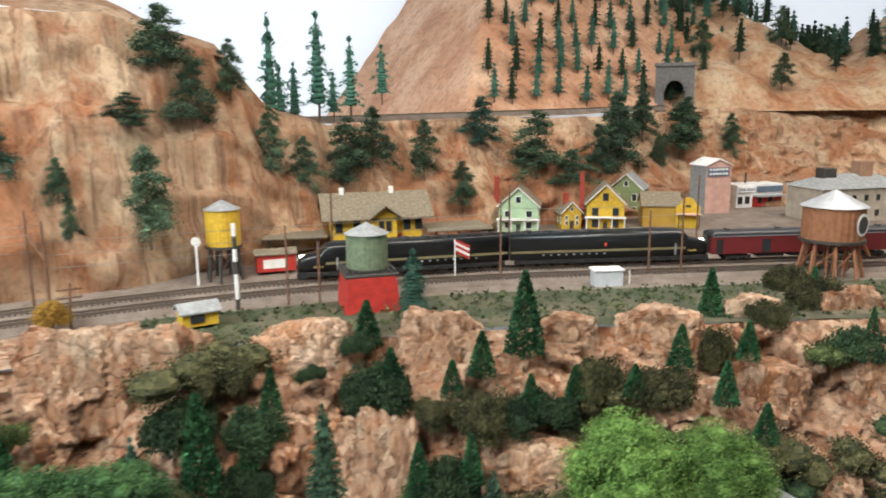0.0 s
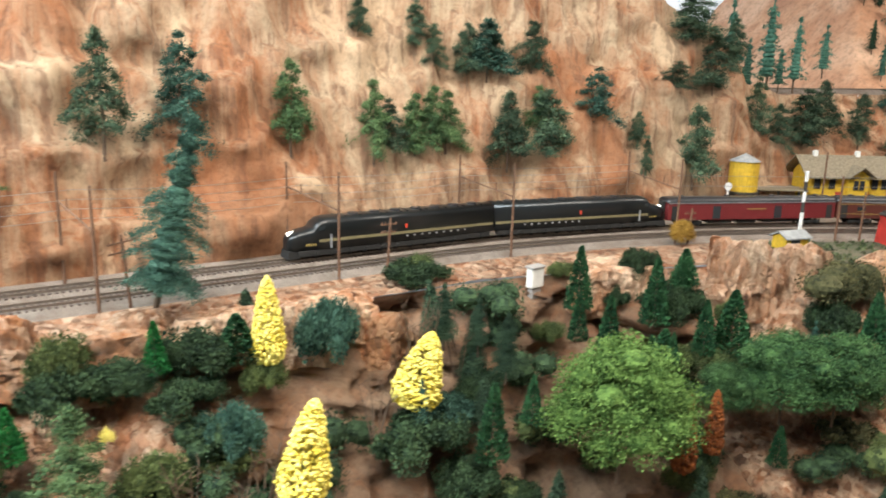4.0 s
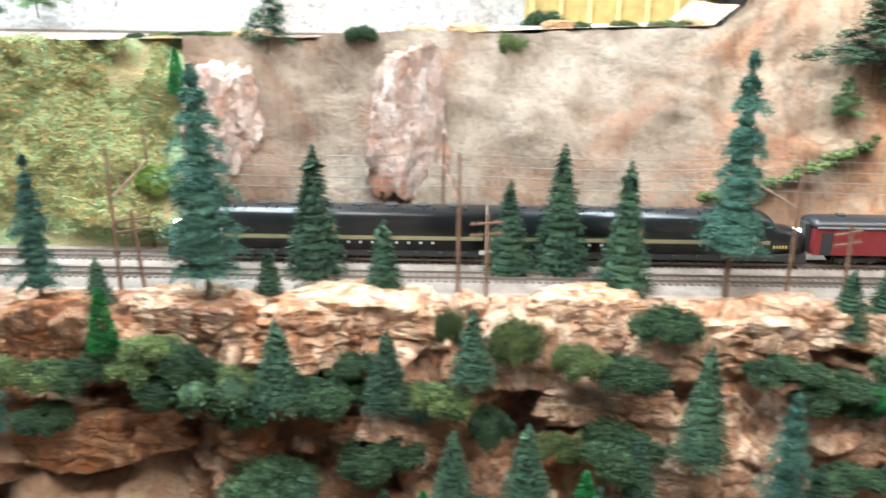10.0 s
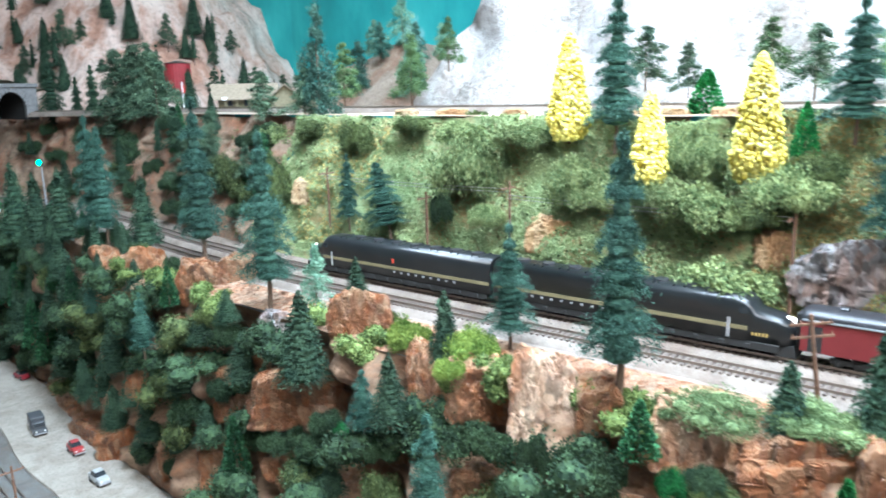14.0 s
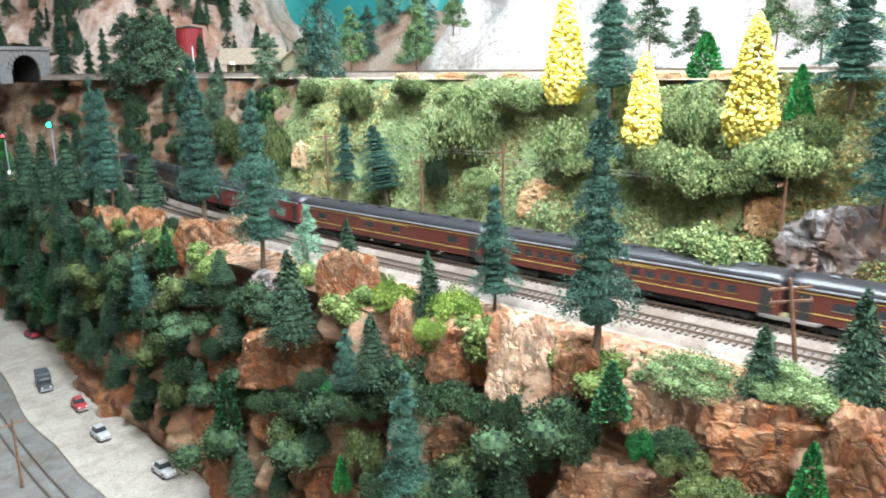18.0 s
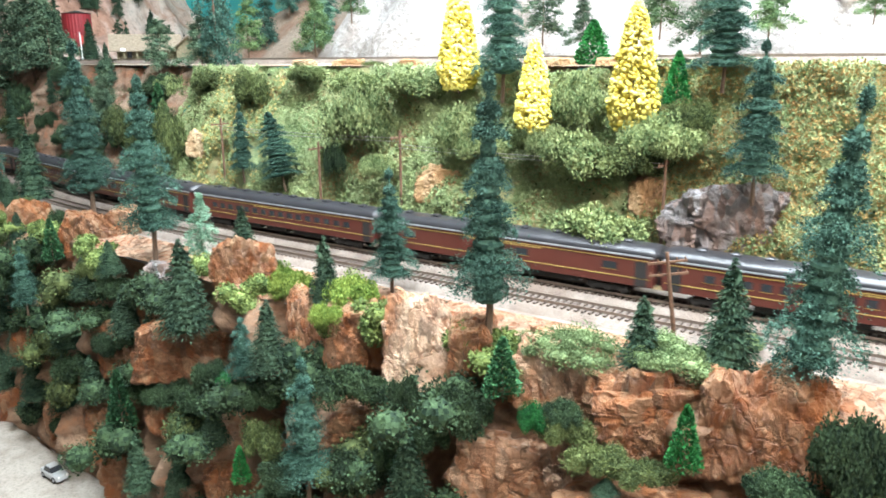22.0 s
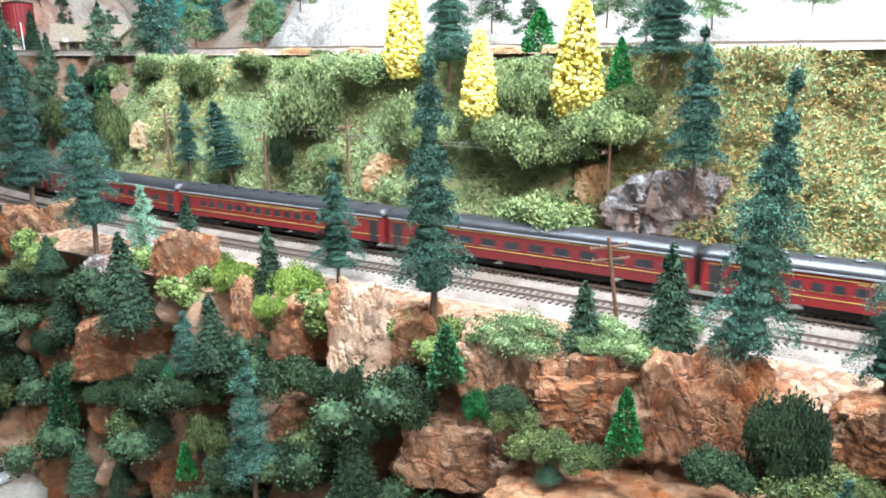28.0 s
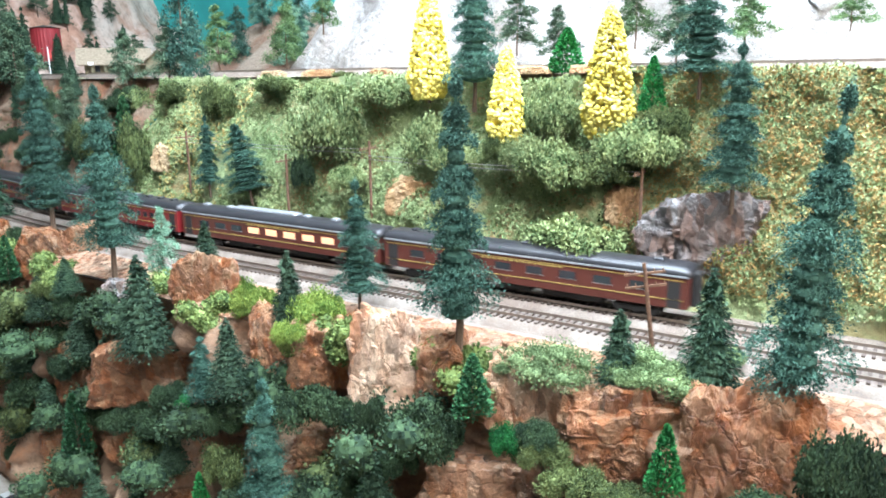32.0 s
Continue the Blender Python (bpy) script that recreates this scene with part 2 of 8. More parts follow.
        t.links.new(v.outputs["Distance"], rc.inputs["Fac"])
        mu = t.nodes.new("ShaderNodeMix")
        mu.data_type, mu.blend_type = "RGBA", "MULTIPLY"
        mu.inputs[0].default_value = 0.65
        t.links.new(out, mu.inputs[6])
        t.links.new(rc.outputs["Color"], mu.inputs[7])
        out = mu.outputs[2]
        ad = t.nodes.new("ShaderNodeMath")
        ad.operation = "ADD"
        t.links.new(height, ad.inputs[0])
        t.links.new(rc.outputs["Color"], ad.inputs[1])
        height = ad.outputs[0]
    for size, tint, tilt in chips:
        geo, warp = t.nodes.new("ShaderNodeNewGeometry"), noise_tex(t, size * .8, 4, .6, (1, 1, 1), 0, True)
        bend = t.nodes.new("ShaderNodeVectorMath")
        bend.operation = "MULTIPLY_ADD"
        bend.inputs[1].default_value = (.4 / size,) * 3
        t.links.new(warp.outputs["Color"], bend.inputs[0])
        t.links.new(geo.outputs["Position"], bend.inputs[2])
        squash = t.nodes.new("ShaderNodeMapping")
        squash.inputs["Scale"].default_value = (1, 1, .42)
        t.links.new(bend.outputs[0], squash.inputs["Vector"])
        cell = t.nodes.new("ShaderNodeTexVoronoi")
        cell.inputs["Scale"].default_value = size
        t.links.new(squash.outputs["Vector"], cell.inputs["Vector"])
        away, lean, plane = t.nodes.new("ShaderNodeVectorMath"), t.nodes.new("ShaderNodeVectorMath"), t.nodes.new("ShaderNodeVectorMath")
        away.operation, lean.operation, plane.operation = "SUBTRACT", "SUBTRACT", "DOT_PRODUCT"
        t.links.new(squash.outputs["Vector"], away.inputs[0])
        t.links.new(cell.outputs["Position"], away.inputs[1])
        t.links.new(cell.outputs["Color"], lean.inputs[0])
        lean.inputs[1].default_value = (.5, .5, .5)
        t.links.new(away.outputs[0], plane.inputs[0])
        t.links.new(lean.outputs[0], plane.inputs[1])
        hewn = t.nodes.new("ShaderNodeMath")
        hewn.operation = "MULTIPLY_ADD"
        hewn.inputs[1].default_value = size * tilt
        t.links.new(plane.outputs["Value"], hewn.inputs[0])
        t.links.new(height, hewn.inputs[2])
        height = hewn.outputs[0]
        grey = t.nodes.new("ShaderNodeSeparateColor")
        t.links.new(cell.outputs["Color"], grey.inputs["Color"])
        tones = ramp(t, [(.05, dark), (.22, rust), (.55, tan), (.9, tuple(min(1, v * 1.25) for v in pale))])
        t.links.new(grey.outputs[0], tones.inputs["Fac"])
        out = mix(t, tint, out, tones.outputs["Color"])
    info = t.nodes.new("ShaderNodeObjectInfo")
    tone = t.nodes.new("ShaderNodeMapRange")
    tone.inputs["To Min"].default_value, tone.inputs["To Max"].default_value = 0.78, 1.12
    t.links.new(info.outputs["Random"], tone.inputs["Value"])
    hsv = t.nodes.new("ShaderNodeHueSaturation")
    t.links.new(tone.outputs[0], hsv.inputs["Value"])
    t.links.new(out, hsv.inputs["Color"])
    t.links.new(hsv.outputs["Color"], b.inputs["Base Color"])
    bump(t, b, height, 0.8, relief)
    return m


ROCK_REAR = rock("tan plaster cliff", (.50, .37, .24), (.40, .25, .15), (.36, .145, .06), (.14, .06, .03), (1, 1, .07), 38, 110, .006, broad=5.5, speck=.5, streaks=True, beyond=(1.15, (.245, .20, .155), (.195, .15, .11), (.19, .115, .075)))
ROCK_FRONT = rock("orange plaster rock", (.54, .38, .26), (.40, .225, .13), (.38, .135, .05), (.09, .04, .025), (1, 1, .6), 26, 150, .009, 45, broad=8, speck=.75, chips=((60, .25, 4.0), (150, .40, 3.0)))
ROCK_CAST = rock("orange cast rock", (.42, .26, .15), (.30, .14, .065), (.38, .11, .024), (.07, .035, .02), (1, 1, .45), 30, 170, .012, 38, .42, broad=9, speck=.8, streaks=True, chips=((42, .26, 1.8), (125, .42, 1.6)))
ROCK_CREAM = rock("cream cast rock", (.80, .60, .43), (.62, .37, .225), (.56, .22, .085), (.14, .06, .032), (1, 1, .45), 30, 170, .012, 38, .42, broad=9, speck=.8, streaks=True, chips=((42, .20, 2.0), (125, .34, 1.8)))
SOIL = rock("brown earth", (.31, .20, .125), (.21, .125, .075), (.24, .11, .05), (.04, .03, .02), (1, 1, 1), 26, 140, .004)
PINK_FACE = rock("pale pinkish cast rock", (.60, .50, .44), (.48, .36, .30), (.50, .19, .09), (.26, .14, .09), (1, 1, .8), 24, 160, .010, 0, .6, chips=((50, .30, 2.5), (130, .30, 2.0)))
GREY_ROCK = rock("grey cast rock", (.34, .315, .31), (.25, .23, .225), (.36, .19, .12), (.10, .09, .09), (1, 1, .8), 24, 160, .012, 0, .5, chips=((60, .35, 4.5), (150, .45, 3.4)))
TAN_ROCK = rock("tan cast rock", (.46, .34, .20), (.38, .25, .12), (.40, .22, .10), (.22, .13, .07), (1, 1, .6), 22, 150, .005)
WHITE_HILL = rock("whitewashed plaster hill", (.47, .45, .43), (.40, .38, .355), (.37, .32, .28), (.22, .20, .175), (1, 1, .5), 16, 90, .014)
SHELF = rock("pale sandy shelf", (.62, .54, .44), (.52, .42, .32), (.46, .28, .17), (.30, .22, .14), (1, 1, 1), 12, 120, .003)
TURF = rock("green ground foam", (.34, .41, .19), (.28, .36, .165), (.42, .27, .12), (.19, .27, .115), (1, 1, 1), 18, 240, .006)
VERGE = rock("patchy green verge", (.20, .165, .11), (.105, .12, .06), (.07, .085, .045), (.045, .05, .03), (1, 1, 1), 20, 260, .004)
BALLAST = rock("ballast", (.26, .215, .18), (.20, .165, .135), (.175, .13, .10), (.10, .08, .065), (1, 1, 1), 40, 900, .0015)
ROAD = rock("sandy road", (.46, .42, .36), (.40, .365, .31), (.34, .30, .25), (.27, .24, .2), (1, 1, 1), 30, 300, .001)
YARD = rock("cinder yard", (.15, .15, .14), (.11, .11, .105), (.12, .10, .08), (.05, .05, .05), (1, 1, 1), 40, 500, .001)
STEEL = paint("rail steel", (.30, .25, .21), .35, .8)
TIE = paint("tie wood", (.10, .075, .06), .9)
BARK = paint("bark", (.13, .085, .055), .9, vary=.3, scale=300, grain=.6)
POLE_WOOD = paint("pole wood", (.16, .085, .05), .85, vary=.3, scale=200)
WALLPAINT = paint("hall wall paint", (.80, .82, .84), .8, vary=.04, scale=3)
G_SPRUCE = foliage("spruce needles", (.009, .028, .016), (.052, .094, .052))
G_BLUE = foliage("blue-green foam foliage", (.012, .042, .031), (.075, .158, .115))
G_FAR = foliage("teal-green bristle foliage", (.025, .085, .062), (.10, .235, .17))
G_DARK = foliage("dark green foam", (.008, .021, .011), (.052, .092, .040))
G_OLIVE = foliage("olive ground foam", (.020, .036, .012), (.125, .16, .055))
G_LIGHT = foliage("light green foam", (.035, .085, .016), (.17, .29, .07))
G_BRIGHT = foliage("bright green plastic foliage", (.008, .075, .02), (.035, .235, .055))
G_YELLOW = foliage("yellow foam foliage", (.56, .44, .05), (.93, .83, .25))
G_RUST = foliage("rust brown foliage", (.10, .03, .01), (.26, .08, .02))
G_OCHRE = foliage("ochre foliage", (.20, .11, .02), (.42, .26, .05))
G_BROWNISH = foliage("brown-green foam", (.014, .019, .008), (.115, .11, .048))
G_TEAL = foliage("pale teal foliage", (.06, .16, .10), (.25, .40, .28))


# ---- mesh helpers ----
def mesh_of(name, verts, faces, mat=None, smooth=False):
    me = bpy.data.meshes.new(name)
    me.from_pydata([tuple(v) for v in verts], [], [tuple(f) for f in faces])
    if mat:
        me.materials.append(mat)
    if smooth:
        me.polygons.foreach_set("use_smooth", [True] * len(me.polygons))
    me.update()
    return me


def part(name, data, mat=None, parent=None, label=""):
    """Links a bmesh or a mesh as one object, under a thing or a part."""
    if isinstance(data, bmesh.types.BMesh):
        me = bpy.data.meshes.new(name)
        data.to_mesh(me)
        data.free()
        data = me
    if mat and not data.materials:
        data.materials.append(mat)
    ob = new(name, data)
    if parent:
        ob.parent = parent
    return tagged(ob, label)


def thing(name, m, label, category, group="", kind=""):
    ob = new(name)
    ob.empty_display_size = 0.02
    ob.matrix_basis = m
    return tagged(ob, label, category, group, kind)


def box(bm, x0, x1, y0, y1, z0, z1, bevel=0.0):
    """Adds a box, with bevelled edges where bevel is given."""
    tmp = bmesh.new()
    bmesh.ops.create_cube(tmp, size=1, matrix=Matrix.Translation(((x0 + x1) / 2, (y0 + y1) / 2, (z0 + z1) / 2)) @ Matrix.Diagonal((x1 - x0, y1 - y0, z1 - z0, 1)))
    if bevel:
        bmesh.ops.bevel(tmp, geom=list(tmp.edges), offset=bevel, segments=1, affect="EDGES")
    join(bm, tmp)
    return bm


def join(bm, tmp, m=None):
    if m is not None:
        tmp.transform(m)
    me = bpy.data.meshes.new("tmp")
    tmp.to_mesh(me)
    tmp.free()
    bm.from_mesh(me)
    bpy.data.meshes.remove(me)
    return bm


def tube(bm, a, b, r0, r1=None, n=8):
    """Adds a tapered round bar from a to b."""
    a, b = Vector(a), Vector(b)
    r1 = r0 if r1 is None else r1
    q = (b - a).to_track_quat("Z", "Y")
    rings = [[bm.verts.new(p + q @ Vector((r * math.cos(i * math.tau / n), r * math.sin(i * math.tau / n), 0))) for i in range(n)] for p, r in ((a, r0), (b, r1))]
    for i in range(n):
        bm.faces.new((rings[0][i], rings[0][(i + 1) % n], rings[1][(i + 1) % n], rings[1][i]))
    bm.faces.new(rings[0][::-1])
    bm.faces.new(rings[1])
    return bm


def prism(bm, outline, y0, y1):
    """Adds an outline in x and z, pushed from y0 to y1."""
    lo = [bm.verts.new((x, y0, z)) for x, z in outline]
    hi = [bm.verts.new((x, y1, z)) for x, z in outline]
    bm.faces.new(lo)
    bm.faces.new(hi[::-1])
    for i in range(len(lo)):
        j = (i + 1) % len(lo)
        bm.faces.new((lo[j], lo[i], hi[i], hi[j]))
    return bm


def fbm(v, scale, octaves=4):
    return noise.fractal(Vector(v) * scale, 1.0, 2.0, octaves)


def facets(v, scale, steep):
    """Broken rock: each cell of the rock is a slanting face of its own, with a cleft at its rim."""
    p = Vector((v.x * scale, v.y * scale, v.z * scale * .75))
    dist, pts = noise.voronoi(p)
    w = noise.cell_vector(pts[0] * 7.3) - Vector((.5, .5, .5))
    return steep * (w.dot(p - pts[0]) * 1.6 + w.x * .8) + .6 * (1 - min(1.0, (dist[1] - dist[0]) * 6))


# ---- terrain ----
def sheet(name, s0, s1, ds, k0, k1, rows, mat, label, rough, lift=0.0, strata=0.0, tall=0.7, ledges=0.0, crag=0.0):
    """A strip of ground along the line between the profile points k0 and k1, with uneven relief of that depth."""
    ns = int(round((s1 - s0) / ds)) + 1
    verts = []
    for i in range(ns):
        s = s0 + i * ds
        for j in range(rows + 1):
            k = k0 + (k1 - k0) * j / rows
            d, z = profile(s, k)
            amp = rough(s, k)
            v = at(s, d, z + lift)
            if amp:
                q = Vector((v.x, v.y, v.z * tall))
                h = fbm(q, 9, 5) + 0.6 * fbm(q + Vector((7, 1, 3)), 30, 3)
                e = fbm(q + Vector((3, 9, 1)), 7, 4)
                if strata:
                    h += strata * (0.5 - abs((v.z * 28 + 1.5 * fbm(q, 6, 2)) % 1 - 0.5))
                if crag:
                    h += crag * facets(v, 13, 1.0) + crag * .4 * facets(v, 34, 1.0)
                if ledges:
                    u = (v.z * 6.5 + s * 1.9 + 1.5 * fbm((v.x, v.y, v.z * .5), 2.6, 3)) % 1
                    flute = 1 - 2 * abs(fbm((v.x, v.y, v.z * .12), 15, 4))
                    h -= ledges * (u * u * .9 + flute) * (1 - .75 * ease(s, -.9, -.6))
                v = at(s, d + amp * h, z + lift + amp * 0.5 * e)
            verts.append(v)
    w = rows + 1
    faces = [(i * w + j, (i + 1) * w + j, (i + 1) * w + j + 1, i * w + j + 1) for i in range(ns - 1) for j in range(rows)]
    ob = new(name, mesh_of(name, verts, faces, mat, True))
    return tagged(ob, label, "ground", "", "structure")


def ease(k, a, b):
    return max(0.0, min(1.0, (k - a) / (b - a)))


sheet("ground", -7.9, 2.8, .04, 0, 1.0, 10, SOIL, "brown earth at the foot of the model cliff", lambda s, k: .006)
FACE = lambda s, k: .032 * min(1, (3.0 - k) * 5, (k - 0.95) * 4)
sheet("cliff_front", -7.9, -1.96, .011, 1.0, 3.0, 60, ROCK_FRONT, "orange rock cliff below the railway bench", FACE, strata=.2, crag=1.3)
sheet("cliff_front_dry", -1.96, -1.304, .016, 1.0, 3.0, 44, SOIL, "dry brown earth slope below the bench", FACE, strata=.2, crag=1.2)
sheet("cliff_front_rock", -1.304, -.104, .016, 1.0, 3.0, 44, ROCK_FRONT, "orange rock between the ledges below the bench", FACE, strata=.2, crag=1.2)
# dark earth colour here also stands in for shade in the gaps between rocks
sheet("cliff_front_dark", -.104, 2.808, .016, 1.0, 3.0, 44, SOIL, "earth between the rocks below the bench, dark in place of gap shade", FACE, strata=.2, crag=1.2)
sheet("verge", -7.9, -2.16, .02, 3.0, 4.0, 10, VERGE, "patchy green verge before the tracks", lambda s, k: .006 * min(1, (4 - k) * 4), lift=.0015)
sheet("verge_sand", -2.16, 2.8, .02, 3.0, 4.0, 10, ROCK_FRONT, "sandy rock verge before the tracks", lambda s, k: .006 * min(1, (4 - k) * 4), lift=.0015)
sheet("bench", -7.9, 2.8, .03, 4.0, 6.0, 14, BALLAST, "brown-grey ballasted bench that carries two tracks", lambda s, k: 0)
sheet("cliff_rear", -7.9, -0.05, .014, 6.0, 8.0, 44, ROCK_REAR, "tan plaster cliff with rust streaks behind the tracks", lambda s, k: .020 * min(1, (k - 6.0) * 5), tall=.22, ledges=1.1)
WEST_SLOPE = rock("dull rock and earth", (.36, .25, .17), (.22, .15, .10), (.30, .13, .065), (.06, .05, .035), (1, 1, .6), 22, 120, .006)
sheet("slope_green", -0.05, 1.1, .016, 6.0, 8.0, 40, TURF, "green foam-covered slope behind the tracks", lambda s, k: .02 * min(1, (k - 6.0) * 5))
sheet("slope_west", 1.1, 2.8, .016, 6.0, 8.0, 40, WEST_SLOPE, "dull rock slope behind the far tracks", lambda s, k: .02 * min(1, (k - 6.0) * 5), crag=.8)
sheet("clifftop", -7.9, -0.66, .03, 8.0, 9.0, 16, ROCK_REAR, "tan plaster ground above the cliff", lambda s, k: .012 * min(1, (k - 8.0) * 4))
sheet("shelf", -0.66, 2.8, .03, 8.0, 9.0, 16, SHELF, "pale upper shelf of the layout", lambda s, k: .008 * min(1, (k - 8.0) * 4))

# ---- hall that closes the place ----
def slab(name, x0, x1, y0, y1, z0, z1, mat, label):
    return tagged(part(name, box(bmesh.new(), x0, x1, y0, y1, z0, z1), mat), label, name.split("_")[0], "", "structure")


slab("floor", -9.2, 7, -5.7, 6, -.1, 0, paint("hall floor", (.45, .44, .42), .6), "grey floor of the hall")
slab("ceiling", -9.2, 7, -5.7, 6, 2.75, 2.85, paint("hall ceiling", (.8, .8, .78), .9), "white ceiling of the hall")
slab("wall_north", -9.2, 7, 3.6, 3.7, 0, 2.75, WALLPAINT, "white backdrop wall behind the layout")
slab("wall_south", -9.2, 7, -5.6, -5.5, 0, 2.75, WALLPAINT, "plain hall wall behind the aisle")
slab("wall_west", -9.1, -9.0, -5.5, 3.6, 0, 2.75, WALLPAINT, "plain hall wall at the far end")
slab("wall_east", 6.5, 6.6, -5.5, 3.6, 0, 2.75, WALLPAINT, "plain hall wall beyond the town")


def ceiling_light(x, y, turn, power, tint):
    """A fluorescent batten under the ceiling: tray, diffuser and the lamp that stands for its tubes."""
    t = thing("ceiling_light", pose(x, y, 2.70, 0, 0, turn), "white fluorescent ceiling light with a plain tray", "lamp", "ceiling lights")
    part("tray", box(bmesh.new(), -.62, .62, -.22, .22, 0, .04, .008), paint("lamp tray", (.8, .8, .8), .4), t)
    lamp = bpy.data.lights.new("tubes", "AREA")
    lamp.shape, lamp.size, lamp.size_y, lamp.energy, lamp.color = "RECTANGLE", 1.2, .40, power, tint
    ob = new("tubes", lamp)
    ob.matrix_basis = pose(x, y, 2.67, 0, 0, turn)


WARM, COOL = (1, .91, .80), (.86, .98, 1.03)
ceiling_light(0.35, -.20, 0, 19, WARM)
ceiling_light(1.15, 1.15, 0, 27, WARM)
ceiling_light(-0.50, -.05, 45, 27, WARM)
ceiling_light(-0.95, -.85, 45, 39, (.98, .97, .90))
ceiling_light(-1.88, -.88, 45, 74, COOL)
ceiling_light(-2.45, -.30, 45, 50, COOL)

# ---- tracks ----
def strip(verts, faces, path, half, z0, z1):
    """Adds a square bar along a path of (point, sideways) pairs."""
    b = len(verts)
    for p, n in path:
        for o, z in ((-half, z0), (-half, z1), (half, z1), (half, z0)):
            verts.append((p.x + n.x * o, p.y + n.y * o, z))
    for i in range(len(path) - 1):
        for j in range(4):
            a, c = b + i * 4 + j, b + i * 4 + (j + 1) % 4
            faces.append((a, c, c + 4, a + 4))


def track(offset, s0, s1, name, label):
    ob = thing(name, pose(0, 0, 0), label, "railway track", "", "structure")
    for side in (-.00825, .00825):
        verts, faces = [], []
        path = []
        n = int((s1 - s0) / .03)
        for i in range(n + 1):
            s = s0 + (s1 - s0) * i / n
            p, u, nn = line(s)
            path.append((p + nn * (offset + side), nn))
        strip(verts, faces, path, .0006, RAIL - .0025, RAIL)
        part("rail", mesh_of("rail", verts, faces, STEEL), None, ob)
    verts, faces = [], []
    cube = [(-1, -1, -1), (1, -1, -1), (1, 1, -1), (-1, 1, -1), (-1, -1, 1), (1, -1, 1), (1, 1, 1), (-1, 1, 1)]
    quads = [(0, 3, 2, 1), (4, 5, 6, 7), (0, 1, 5, 4), (1, 2, 6, 5), (2, 3, 7, 6), (3, 0, 4, 7)]
    s = s0
    while s < s1:
        p, u, nn = line(s)
        p = p + nn * offset
        b = len(verts)
        for x, y, z in cube:
            verts.append((p.x + u.x * x * .0013 + nn.x * y * .014, p.y + u.y * x * .0013 + nn.y * y * .014, RAIL - .0042 + z * .0016))
        faces += [tuple(b + i for i in q) for q in quads]
        s += .0068
    tagged(part("ties", mesh_of("ties", verts, faces, TIE), None, ob), kind="stuff")
    verts, faces = [], []
    path = [(line(s0 + (s1 - s0) * i / 200)[0] + line(s0 + (s1 - s0) * i / 200)[2] * offset, line(s0 + (s1 - s0) * i / 200)[2]) for i in range(201)]
    for p, nn in path:
        for o, z in ((-.026, RAIL - .0105), (-.018, RAIL - .0042), (.018, RAIL - .0042), (.026, RAIL - .0105)):
            verts.append((p.x + nn.x * o, p.y + nn.y * o, z))
    for i in range(200):
        for j in range(3):
            faces.append((i * 4 + j, i * 4 + j + 1, i * 4 + j + 5, i * 4 + j + 4))
    part("ballast", mesh_of("ballast", verts, faces, BALLAST, True), None, ob)


track(0.0, -7.7, 6.0, "track_rear", "model railway track on pale ballast that carries the train")
track(FRONT_TRACK, -7.7, 2.7, "track_front", "empty model railway track on pale ballast")

# ---- train ----
NOSE = ((0, -2.385), (5, -1.217), (9, -.283), (13, .652), (14, .885), (17, 1.598), (19, 2.096), (23, 3.062), (28, 4.347), (30, 4.845), (32, 5.348))
UNIT = .322


def nose_at(t):
    for (a, x), (b, y) in zip(NOSE, NOSE[1:]):
        if t <= b:
            return x + (y - x) * (t - a) / (b - a)
    return NOSE[-1][1]


BLACK = paint("locomotive dark green-black", (.012, .014, .015), .28, vary=.1, scale=30)
GOLD = paint("gold stripe", (.42, .30, .09), .5)
BUFF = paint("buff stripe", (.20, .17, .09), .5)
TUSCAN = paint("tuscan brown-red", (.095, .026, .019), .35, vary=.08)
MAROON = paint("maroon", (.16, .022, .024), .35, vary=.08)
RED = paint("bright coach red", (.20, .018, .020), .35, vary=.08)
ROOF = paint("car roof black", (.025, .025, .028), .35)
SILVER = paint("silver edge", (.45, .47, .5), .35, .6)
UNDER = paint("underframe black", (.018, .017, .016), .8)
GLASSY = paint("dark window", (.03, .035, .04), .12)
KEYSTONE = paint("red badge", (.55, .06, .03), .5)
LIT, LT, LB = material("lit window")
LB.inputs["Emission Color"].default_value, LB.inputs["Emission Strength"].default_value = (1, .33, .09, 1), .85
LB.inputs["Base Color"].default_value = (.8, .5, .3, 1)
LAMPW, WT, WB = material("lamp glass")
WB.inputs["Emission Color"].default_value, WB.inputs["Emission Strength"].default_value = (1, .95, .8, 1), 5


def car_section(half, z0, side, top, crown, steps=7):
    """Half outline of a car's body: floor, side wall, roof turned over to the crown."""
    pts = [(half, z0), (half, side)]
    for i in range(1, steps + 1):
        a = i / steps * math.pi / 2
        pts.append((half * math.cos(a) ** .72, side + (crown - side) * math.sin(a) ** .8))
    return pts


def loft(bm, rings):
    """Skins closed rings of points."""
    vs = [[bm.verts.new(p) for p in r] for r in rings]
    n = len(rings[0])
    for a, b in zip(vs, vs[1:]):
        for i in range(n):
            bm.faces.new((a[i], a[(i + 1) % n], b[(i + 1) % n], b[i]))
    bm.faces.new(vs[0][::-1])
    bm.faces.new(vs[-1])
    bmesh.ops.recalc_face_normals(bm, faces=list(bm.faces))
    return bm


def ring(x, half, z0, side, crown, lean=0.0):
    r = car_section(half, z0, side, crown, crown)
    pts = [(x + lean * (z - z0), y, z) for y, z in r]
    return pts + [(px, -py, pz) for px, py, pz in reversed(pts[:-1])]


